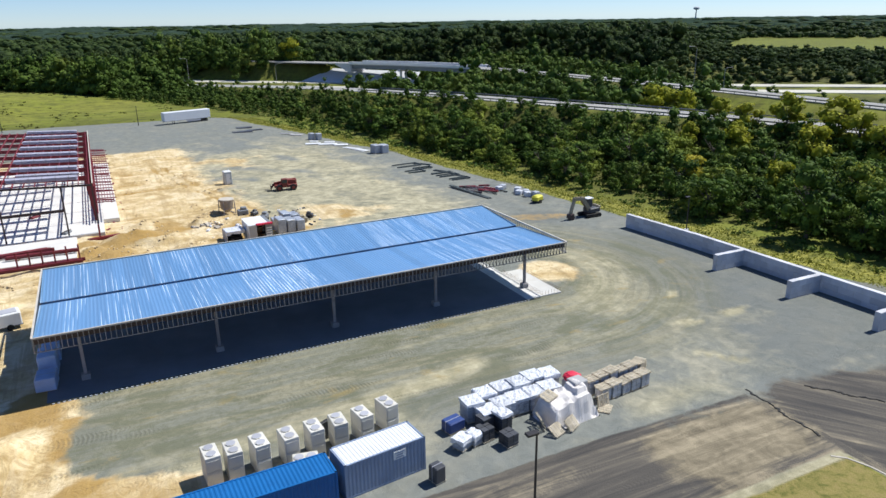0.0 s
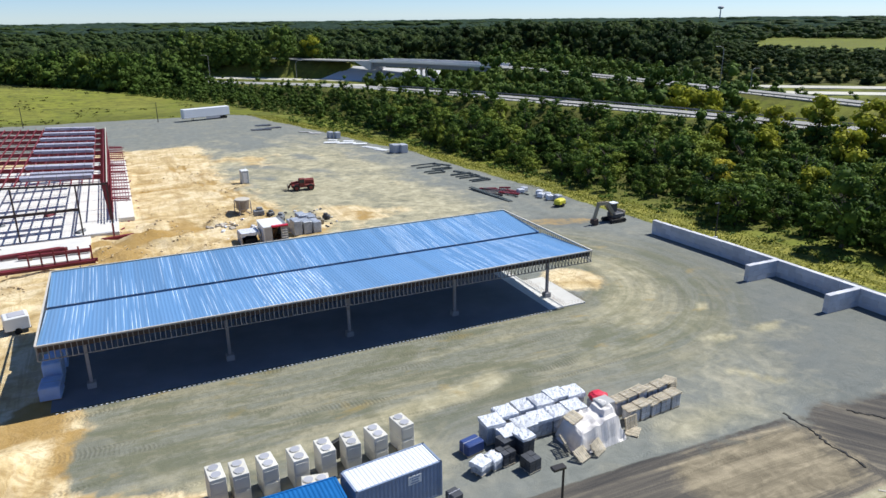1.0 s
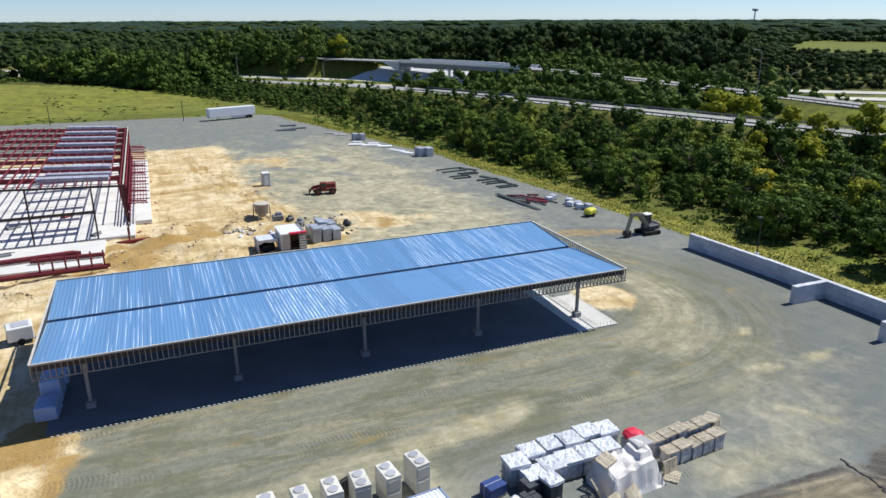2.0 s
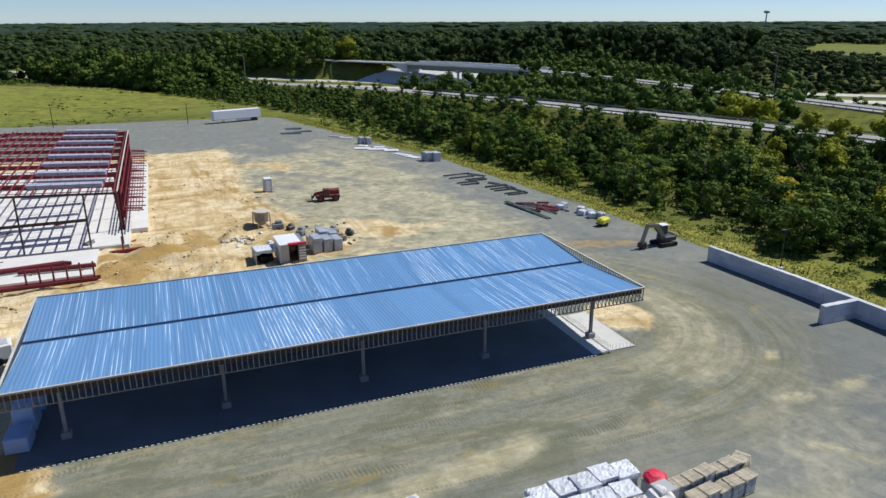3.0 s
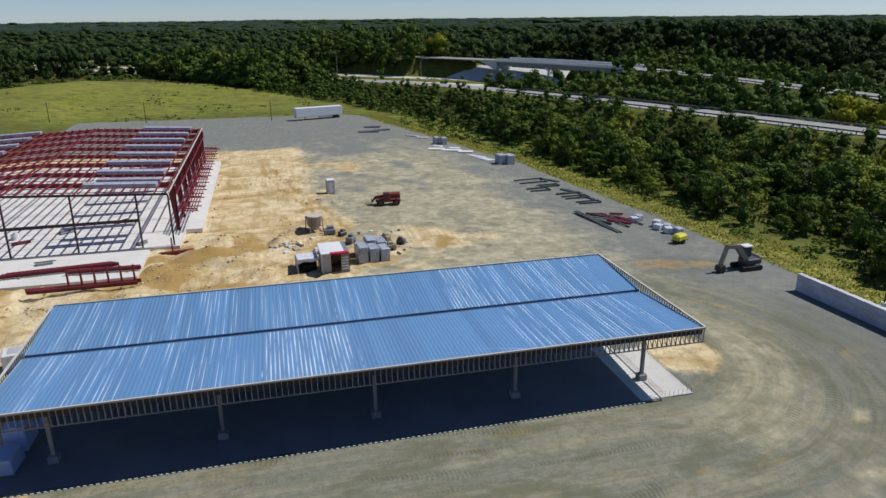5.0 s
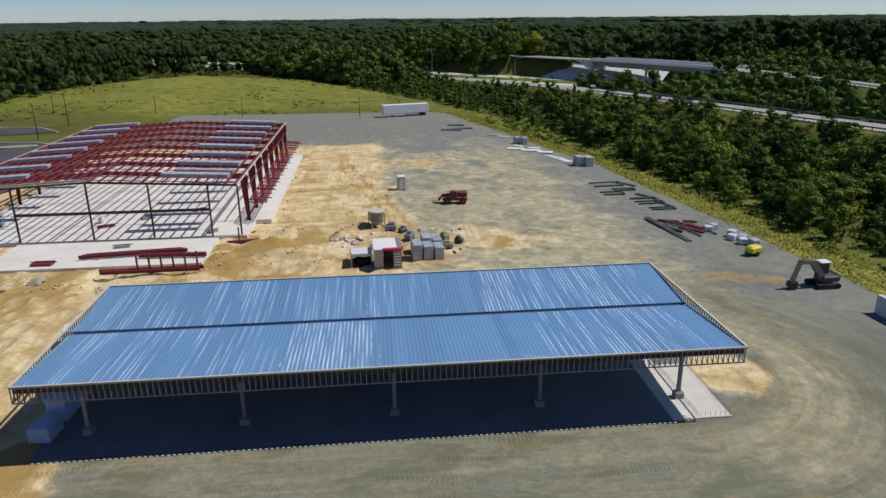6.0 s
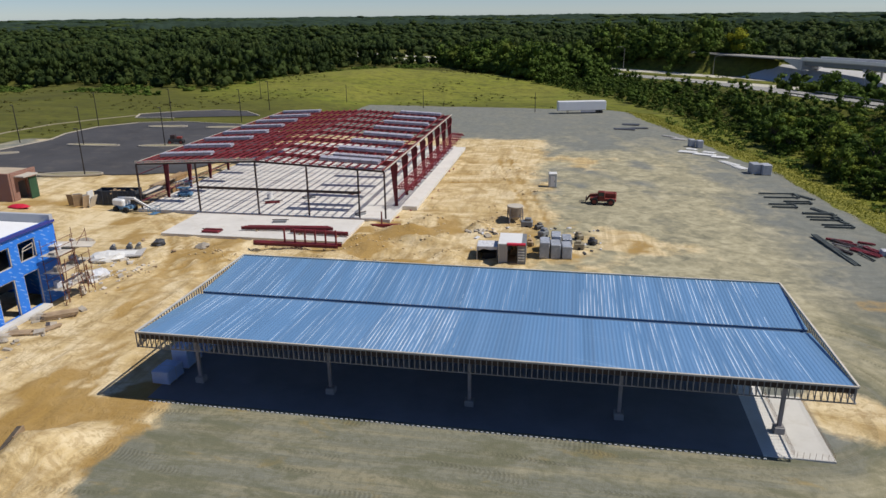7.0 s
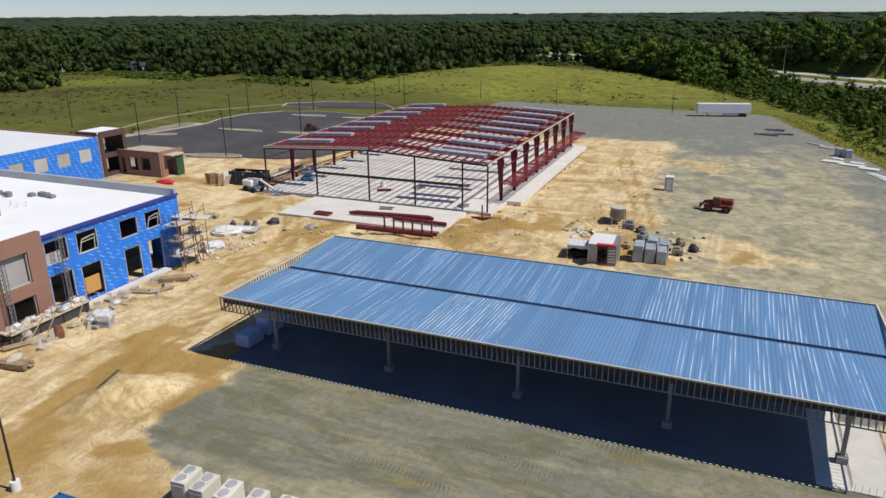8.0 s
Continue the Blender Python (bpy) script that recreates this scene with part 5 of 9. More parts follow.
def steel_frame():
    o = thing("steel_frame_building", (0, 0, SZ), label="unclad red steel portal frame building on its slab", category="steel building")
    up = -SZ
    ys = [SY0 + 0.2 + k * (SY1 - SY0 - 0.4) / BAYS for k in range(BAYS + 1)]
    for i, y in enumerate(ys):
        if i:
            for x, run in ((SX0 + 0.2, 1), (SX1 - 0.2, -1)):
                s = Shape()
                h = roof_z(x) + up
                low, top = 0.35, 1.0
                s.hexa([(x, y - 0.015, 0), (x + run * low, y - 0.015, 0), (x + run * low, y + 0.015, 0), (x, y + 0.015, 0), (x, y - 0.015, h), (x + run * top, y - 0.015, h), (x + run * top, y + 0.015, h), (x, y + 0.015, h)])
                s.bar((x, y, 0), (x, y, h), 0.24, 0.03)
                s.bar((x + run * low, y, 0), (x + run * top, y, h), 0.24, 0.03)
                s.box((x + run * 0.2, y, 0.02), (0.6, 0.4, 0.04))
                s.part("tapered_column", OXIDE, o)
            for x in (SX0 + 0.7, SX1 - 0.7):
                s = Shape()
                za, zb = roof_z(x) + up, roof_z(RIDGE_X) + up
                deep = 0.75
                for h in (-0.12, -0.12 - deep):
                    s.bar((x, y, za + h), (RIDGE_X, y, zb + h * (1 if h > -0.5 else 0.8)), 0.22, 0.03)
                s.hexa([(x, y - 0.012, za - 0.12 - deep), (RIDGE_X, y - 0.012, zb - 0.7), (RIDGE_X, y + 0.012, zb - 0.7), (x, y + 0.012, za - 0.12 - deep), (x, y - 0.012, za - 0.12), (RIDGE_X, y - 0.012, zb - 0.12), (RIDGE_X, y + 0.012, zb - 0.12), (x, y + 0.012, za - 0.12)])
                s.part("rafter", OXIDE, o)
    # end wall: posts, rafters, one long beam
    for x in (SX0 + 0.15, -25.5, -15.4, -7.0, 1.2, SX1 - 0.15):
        h = roof_z(x) + up - 0.2
        Shape().box((x, SY0, h / 2), (0.22, 0.22, h)).part("end_post", DARK_STEEL, o, "dark end wall post")
    for x in (SX0 + 0.15, SX1 - 0.15):
        Shape().bar((x, SY0, roof_z(x) + up - 0.1), (RIDGE_X, SY0, RIDGE + up - 0.1), 0.2, 0.3).part("end_rafter", DARK_STEEL, o)
    Shape().bar((SX0 + 0.1, SY0 - 0.14, roof_z(SX0) + up + 0.08), (RIDGE_X, SY0 - 0.14, RIDGE + up + 0.08), 0.12, 0.12).part("rake_angle", NAILER, o, "pale rake edge strip")
    Shape().bar((-25.5, SY0, 3.95), (1.2, SY0, 3.95), 0.14, 0.42).part("wind_beam", DARK_STEEL, o)
    # purlins, bridging, eave struts, girts
    for side in (-1, 1):
        span = RIDGE_X - SX0
        for k in range(15):
            x = RIDGE_X + side * (0.35 + k * (span - 0.5) / 14)
            Shape().bar((x, SY0, roof_z(x) + up + 0.02), (x, SY1, roof_z(x) + up + 0.02), 0.1, 0.26).part("purlin", OXIDE, o)
        for k in range(BAYS * 3):
            y = SY0 + (k + 0.5) * (SY1 - SY0) / (BAYS * 3)
            xe = RIDGE_X + side * (span - 0.3)
            Shape().bar((RIDGE_X, y, RIDGE + up - 0.02), (xe, y, roof_z(xe) + up - 0.02), 0.09, 0.09).part("bridging", OXIDE, o)
    for x in (SX0, SX1):
        Shape().bar((x, SY0, EAVE + up + 0.12), (x, SY1, EAVE + up + 0.12), 0.16, 0.16).part("eave_strut", NAILER, o, "pale eave strut")
        for h in (1.2, 5.6):
            Shape().bar((x, SY0 + (7.4 if x > 0 else 0), h), (x, SY1, h), 0.2, 0.08).part("girt", OXIDE, o)
    Shape().bar((SX0, SY0 + 0.05, roof_z(SX0) + up + 0.3), (RIDGE_X, SY0 + 0.05, roof_z(RIDGE_X) + up + 0.3), 0.14, 0.14).part("rake_timber", NAILER, o, "pale rake timber")
    # lean-to framing low along one long side
    for i, y in enumerate(ys[1:]):
        Shape().bar((SX1, y, 3.35), (SX1 + 2.7, y, 3.1), 0.12, 0.24).part("awning_arm", OXIDE, o)
    for k in range(7):
        x = SX1 + 0.12 + k * 0.42
        Shape().bar((x, ys[1] - 1.6 - 0.5 * (k % 3), 3.42 - k * 0.025), (x, SY1 + 1.2 * (k % 2), 3.42 - k * 0.025), 0.11, 0.15).part("awning_purlin", OXIDE, o)
    for k in range(20):
        y = ys[1] - 1.0 + k * (SY1 - ys[1]) / 19
        Shape().bar((SX1, y, 3.2), (SX1 + 2.85 + 0.3 * (k % 2), y + 0.1, 3.02), 0.1, 0.14).part("awning_bridging", OXIDE, o)
    for i in range(1, BAYS + 1):
        y = ys[i]
        Shape().bar((SX1 - 0.1, y, 5.4), (SX1 + 0.05, y - 0.1, 6.9), 0.12, 0.12).part("brace", OXIDE, o)
    return ys


frame_ys = steel_frame()


def sheet_bundle(x, y, length, wide, seed):
    rnd = random.Random(seed)
    dz = 1 if x > RIDGE_X else -1
    slope = math.degrees(math.atan((RIDGE - EAVE) / (RIDGE_X - SX0))) * dz
    o = thing("sheet_bundle", (x, y, roof_z(x) + 0.14), rnd.uniform(-1.5, 1.5), "long grey bundle of metal roof sheets on the purlins", "sheet bundle", "bundles on the steel roof")
    o.matrix_world = o.matrix_world @ pose(0, 0, 0, 0, slope, 0)
    for k in range(2):
        for j in range(4):
            Shape().box((rnd.uniform(-0.15, 0.15), (k - 0.5) * wide * 0.52, 0.06 + j * 0.13), (length * rnd.uniform(0.96, 1.0), wide * 0.48, 0.1)).part("sheet_layer", BUNDLE, o)
    for k in range(5):
        x0 = (k - 2) * length / 5.4
        Shape().box((x0, 0, 0.27), (0.06, wide * 1.05, 0.55)).part("strap", GALV, o)


for i in range(BAYS):
    y = (frame_ys[i] + frame_ys[i + 1]) / 2 + 1.2
    sheet_bundle(-1.2, y + (0.5 if i else -1.0), 9.6, 1.6, i)
    if i == 0:
        sheet_bundle(-0.5, y + 1.9, 8.6, 1.3, 40)
    sheet_bundle(-29.9, y + 0.4, 9.2, 1.6, 20 + i)


# ---- trees ----
GOLD = (1 + 5 ** 0.5) / 2
ICO_V = np.array([(-1, GOLD, 0), (1, GOLD, 0), (-1, -GOLD, 0), (1, -GOLD, 0), (0, -1, GOLD), (0, 1, GOLD), (0, -1, -GOLD), (0, 1, -GOLD), (GOLD, 0, -1), (GOLD, 0, 1), (-GOLD, 0, -1), (-GOLD, 0, 1)]) / math.hypot(1, GOLD)
ICO_F = np.array([(0, 11, 5), (0, 5, 1), (0, 1, 7), (0, 7, 10), (0, 10, 11), (1, 5, 9), (5, 11, 4), (11, 10, 2), (10, 7, 6), (7, 1, 8), (3, 9, 4), (3, 4, 2), (3, 2, 6), (3, 6, 8), (3, 8, 9), (4, 9, 5), (2, 4, 11), (6, 2, 10), (8, 6, 7), (9, 8, 1)])


def crown_cloud(seed, tall, wide, leaves, size, blobs=6, cone=0.0, core=0.82):
    """A crown: uneven solid boughs with many small bent leaf clumps on their skin, as corners and triangles."""
    rnd = np.random.RandomState(seed)
    # boughs spread through an egg-shaped crown, the small ones towards its skin
    way = rnd.normal(size=(blobs, 3))
    way /= np.linalg.norm(way, axis=1)[:, None]
    deep = rnd.uniform(0.35, 1.0, (blobs, 1)) ** 0.6
    small = (6.0 / blobs) ** 0.36
    centres = way * deep * np.array([0.36 * wide, 0.36 * wide, 0.36 * tall]) + (0, 0, 0.5 * tall)
    centres[:, :2] *= 1.12 - 0.45 * np.abs(centres[:, 2:3] / tall - 0.42)
    radii = rnd.uniform(0.17, 0.3, blobs) * small
    # the lowest boughs hang close to the ground
    skirt = min(blobs, max(2, blobs // 5))
    centres[:skirt, 2] = tall * rnd.uniform(0.1, 0.2, skirt)
    centres[:skirt, :2] *= 0.6
    radii[:skirt] *= 1.15
    stretch = np.array([wide, wide, tall * 0.72])
    which = rnd.randint(0, blobs, leaves)
    d = rnd.normal(size=(leaves, 3))
    d /= np.linalg.norm(d, axis=1)[:, None]
    d[:, 2] = np.where(rnd.rand(leaves) < 0.6, np.abs(d[:, 2]), d[:, 2])
    p = centres[which] + d * radii[which][:, None] * stretch * (0.82 + (0.4 if leaves > 150 else 0.2) * rnd.rand(leaves, 1) ** 1.5)
    out = d + rnd.normal(scale=0.3, size=d.shape) + (0, 0, 0.15)
    out /= np.linalg.norm(out, axis=1)[:, None]
    a = np.cross(out, rnd.normal(size=d.shape))
    a /= np.linalg.norm(a, axis=1)[:, None]
    b = np.cross(out, a)
    s = size * rnd.uniform(0.6, 1.4, (leaves, 1))
    bend = out * s * rnd.uniform(-0.35, 0.1, (leaves, 1))
    quad = np.stack([p - a * s, p - b * s * 0.8 + bend, p + a * s * 0.9, p + b * s * 0.8 + bend], 1).reshape(-1, 3)
    i = np.arange(leaves)[:, None] * 4
    tris = [np.concatenate([i + [0, 1, 2], i + [0, 2, 3]], 0)]
    verts = [quad]
    n = len(quad)
    if core:
        for k in range(blobs):
            v = centres[k] + ICO_V * radii[k] * stretch * core * rnd.uniform(0.7, 1.2, (12, 1))
            verts.append(v)
            tris.append(ICO_F + n)
            n += 12
    verts = np.concatenate(verts)
    if cone:
        verts[:, :2] *= 1 - cone * np.clip(verts[:, 2:3] / tall, 0, 1)
    verts[:, 2] = np.clip(verts[:, 2], 0.03 * tall, None)
    return verts, np.concatenate(tris)


def foliage_mesh(name, clouds, material):
    verts = np.concatenate([c[0] for c in clouds])
    off = np.cumsum([0] + [len(c[0]) for c in clouds[:-1]])
    tris = np.concatenate([c[1] + o for c, o in zip(clouds, off)])
    me = bpy.data.meshes.new(name)
    me.vertices.add(len(verts))
    me.vertices.foreach_set("co", verts.astype(np.float32).ravel())
    me.loops.add(tris.size)
    me.loops.foreach_set("vertex_index", tris.astype(np.int32).ravel())
    me.polygons.add(len(tris))
    me.polygons.foreach_set("loop_start", np.arange(0, tris.size, 3, dtype=np.int32))
    me.materials.append(material)
    me.update(calc_edges=True)
    return me


def placed(cloud, x, y, z, scale, turn, squash):
    c, s = math.cos(turn), math.sin(turn)
    q = cloud[0] * np.array([scale, scale, scale * squash])
    return np.stack([q[..., 0] * c - q[..., 1] * s + x, q[..., 0] * s + q[..., 1] * c + y, q[..., 2] + z], -1), cloud[1]


def trunk_shape(tall, seed):
    rnd = random.Random(seed)
    s = Shape().tube((0, 0, -0.3), (0, 0, tall * 0.45), 0.045 * tall ** 0.7, 7, 0.03 * tall ** 0.7)
    for k in range(6):
        a, h = rnd.uniform(0, math.tau), rnd.uniform(0.25, 0.45) * tall
        s.tube((0, 0, h), (math.cos(a) * tall * 0.22, math.sin(a) * tall * 0.22, h + tall * 0.26), 0.02 * tall ** 0.7, 5, 0.006 * tall ** 0.7)
    return s


def inside_thicket(x, y):
    """Between the edge of the grass strip and the ramp's near side."""
    front = along_line(y, THICKET_FRONT)
    d, _ = near_line(x, y, RAMP)
    d2, _ = near_line(x, y, HIGHWAY_NEAR)
    ramp_x = along_line(y, [(p[0], p[1]) for p in RAMP])
    return (x > front + 2.4) & (x < ramp_x) & (d > 8.0) & (d2 > 10)


def scatter(seed, x0, x1, y0, y1, gap, test):
    rnd = np.random.RandomState(seed)
    xs, ys = np.meshgrid(np.arange(x0, x1, gap), np.arange(y0, y1, gap))
    x = xs.ravel() + rnd.uniform(-0.5, 0.5, xs.size) * gap
    y = ys.ravel() + rnd.uniform(-0.5, 0.5, xs.size) * gap
    ok = test(x, y)
    return x[ok], y[ok]


def thicket():
    rnd = random.Random(5)
    kinds = []
    shapes = ((5.6, 1.0), (6.6, 0.85), (4.4, 1.3), (8.0, 0.72), (6.0, 1.05), (4.0, 1.4), (7.2, 0.85))
    for k, (tall, w) in enumerate(shapes):
        cloud = crown_cloud(100 + k, tall, tall * w, 930, 0.18, 22, core=0.66)
        plain = crown_cloud(100 + k, tall, tall * w, 215, 0.3, 8, core=0.72)
        plainer = crown_cloud(150 + k, tall, tall * w, 90, 0.44, 5, core=0.75)
        kinds.append((foliage_mesh("crown", [cloud], LEAVES), trunk_shape(tall, k).mesh("trunk", BARK), plain, plainer))
    x, y = scatter(11, -70, 165, -75, 420, 4.9, inside_thicket)
    near = (y > -30) & (y < 150)
    front = x - along_line(y, THICKET_FRONT)
    order = np.argsort(np.where(near, front, 1e3))
    ground_z = land(x, y)
    to_ramp = near_line(x, y, RAMP)[0]
    single = set(order[:280].tolist())
    rest = []
    for i in range(len(x)):
        k = rnd.randrange(7)
        bank = 0.5 + 0.55 * float(grain(x[i], y[i], 13.0, 90)) + 0.4 * rnd.random() ** 3
        size, turn = rnd.uniform(0.75, 1.15) * bank * (0.78 if front[i] < 4.5 else 0.9 if front[i] < 8 else 1.0), rnd.uniform(0, math.tau)
        size *= float((1.75 - 0.3 * soft(y[i], 30, 100) - 0.62 * soft(y[i], 130, 200) + 1.75 * soft(y[i] - 0.9 * x[i], 255, 300)) * (0.72 + 0.28 * soft(to_ramp[i], 8, 18)))
        size = min(size, 2.3, 2.3 - 1.1 * float((1 - soft(to_ramp[i], 10, 40)) * (1 - soft(y[i], 70, 100))))
        size *= 1 - 0.22 * float(1 - soft(y[i], 55, 85))
        z = float(ground_z[i])
        if i in single:
            o = thing("tree", (x[i], y[i], z), math.degrees(turn), "bushy green tree in a dense roadside thicket", "tree", "thicket trees")
            o.scale = (size, size, size)
            for name, me in (("crown", kinds[k][0]), ("trunk", kinds[k][1])):
                ob = new(name, me)
                ob.parent = o
        else:
            rest.append(placed(kinds[k][2], x[i], y[i], z, size * 1.05, turn, rnd.uniform(0.85, 1.15)))
    tagged(new("thicket", foliage_mesh("thicket", rest, THICKET_LEAVES)), "dense green thicket covering the road bank", "thicket", kind="stuff")
    # low creepers and weeds in the gaps and on the bank
    def bank(a, b):
        ramp_x = along_line(b, [(p[0], p[1]) for p in RAMP])
        return inside_thicket(a, b) | ((a > np.minimum(along_line(b, THICKET_FRONT), np.where(b < 185, along_line(b, GRAVEL_EDGE) + 6.0, 1e6)) + 0.6) & (near_line(a, b, RAMP)[0] > 6.3) & (a < ramp_x) & (b < 260)) | ((near_line(a, b, OVERPASS)[0] > 6.8) & (near_line(a, b, OVERPASS)[0] < 26) & (b > 321) & (b < 420) & (near_line(a, b, HIGHWAY_FAR)[0] > 9) & (a < 160))
    x, y = scatter(12, -70, 165, -75, 420, 2.9, bank)
    low = [crown_cloud(300 + k, 1.3, 3.2, 32, 0.27, 4, core=0) for k in range(3)]
    z = land(x, y)
    weeds = [placed(low[i % 3], x[i], y[i], z[i] - 0.15, rnd.uniform(0.6, 1.25), rnd.uniform(0, 6.28), rnd.uniform(0.6, 1.2)) for i in range(len(x))]
    tagged(new("undergrowth", foliage_mesh("undergrowth", weeds, THICKET_LEAVES)), "low green creepers and weeds on the bank", "undergrowth", kind="stuff")
    # young trees between the ramp and the raised road
    def between(a, b):
        ra, rb = along_line(b, [(p[0], p[1]) for p in RAMP]), along_line(b, [(p[0], p[1]) for p in OVERPASS])
        return (a > ra) & (a < rb) & (near_line(a, b, RAMP)[0] > 8) & (near_line(a, b, OVERPASS)[0] > 9) & (near_line(a, b, HIGHWAY_NEAR)[0] > 10) & (near_line(a, b, HIGHWAY_FAR)[0] > 10) & ((b > 100) | (rough_grain(a, b, 12, 5) > 0.8)) & ((b < 232) | (rough_grain(a, b, 7, 6) > 0.74))
    def beyond(a, b):
        rb = along_line(b, [(p[0], p[1]) for p in OVERPASS])
        return (a > rb + 9) & (a < 262) & (b < 330) & (near_line(a, b, HIGHWAY_NEAR)[0] > 12) & (near_line(a, b, HIGHWAY_FAR)[0] > 12) & ~((a > 206) & (a < 250) & (b > 40) & (b < 108)) & (rough_grain(a, b, 16, 8) > np.where(b < 150, 0.5, 0.3))
    def bank_side(a, b):
        d = near_line(a, b, OVERPASS)[0]
        return (d > 6.5) & (d < 20) & (b > 322) & (b < 440) & (near_line(a, b, HIGHWAY_NEAR)[0] > 10) & (near_line(a, b, HIGHWAY_FAR)[0] > 10)
    OVERPASS_XY = [(p[0], p[1]) for p in OVERPASS]
    x, y = scatter(13, 20, 262, 20, 440, 4.5, lambda a, b: between(a, b) | beyond(a, b) | bank_side(a, b))
    z = land(x, y)
    young = [placed(kinds[i % 7][2 if y[i] > 340 else 3], x[i], y[i], z[i], rnd.uniform(0.6, 1.25) * (2.1 if y[i] > 352 else 0.8 if y[i] > 318 else 0.75 if x[i] > along_line(y[i], OVERPASS_XY) + 6 and y[i] < 150 else 1.3 if x[i] > along_line(y[i], OVERPASS_XY) + 6 else 1.3 if 104 < y[i] < 236 else 0.6 if y[i] > 190 else 1.0), rnd.uniform(0, 6.28), rnd.uniform(0.9, 1.25)) for i in range(len(x))]
    tagged(new("young_trees", foliage_mesh("young_trees", young, THICKET_LEAVES)), "young green trees between two raised roads", "trees", kind="stuff")


WOOD_EDGE = [(-1500, 60), (-520, 170), (-400, 240), (-333, 248), (-294, 266), (-232, 257), (-199, 248), (-161, 242), (-134, 231), (-113, 235), (-108, 256), (-104, 372), (-98, 388), (-71, 404), (-30, 425), (0, 440)]


def wooded(x, y):
    """Where the woods stand: behind the meadow, beyond the highway, and either side of the raised road."""
    edge = np.interp(x, [p[0] for p in WOOD_EDGE], [p[1] for p in WOOD_EDGE])
    d1, _ = near_line(x, y, HIGHWAY_FAR)
    d2, _ = near_line(x, y, HIGHWAY_NEAR)
    d3, _ = near_line(x, y, OVERPASS)
    d4, _ = near_line(x, y, RAMP)
    clear = (d1 > 15) & (d2 > 15) & (d3 > 10) & (d4 > 9)
    hw = along_line(y, [(p[0], p[1]) for p in HIGHWAY_FAR])
    left = (x < 20) & ((y > edge) | (spot(x, y, -270, 160, 42, 24, 35) > 0))
    right = (x > hw + 6) & (y > -200)
    between = (x > along_line(y, [(p[0], p[1]) for p in OVERPASS]) + 8) & (x < 260) & (y < 330)
    r, az = np.hypot(x - 8, y + 58), np.degrees(np.arctan2(x - 8, y + 58))
    field = ((az > 47 + 2.5 * grain(x, y, 60, 4)) & (az < 64) & (r > 740) & (r < 1060)) | ((az > 41) & (az < 45.5) & (r > 900) & (r < 1080)) | ((x > 206) & (x < 250) & (y > 40) & (y < 108))
    verge = (x > 138) & (x < 192) & (y < 104) & (y > 30) & (rough_grain(x, y, 14, 5) < 0.85)
    view = (x > 70) & (x < 176) & (y > 190) & (y < 335) & (x - along_line(y, [(p[0], p[1]) for p in OVERPASS]) < 6)
    return clear & (left | right) & ~between & ~field & ~verge & ~(view & (rough_grain(x, y, 9, 6) < 0.68))


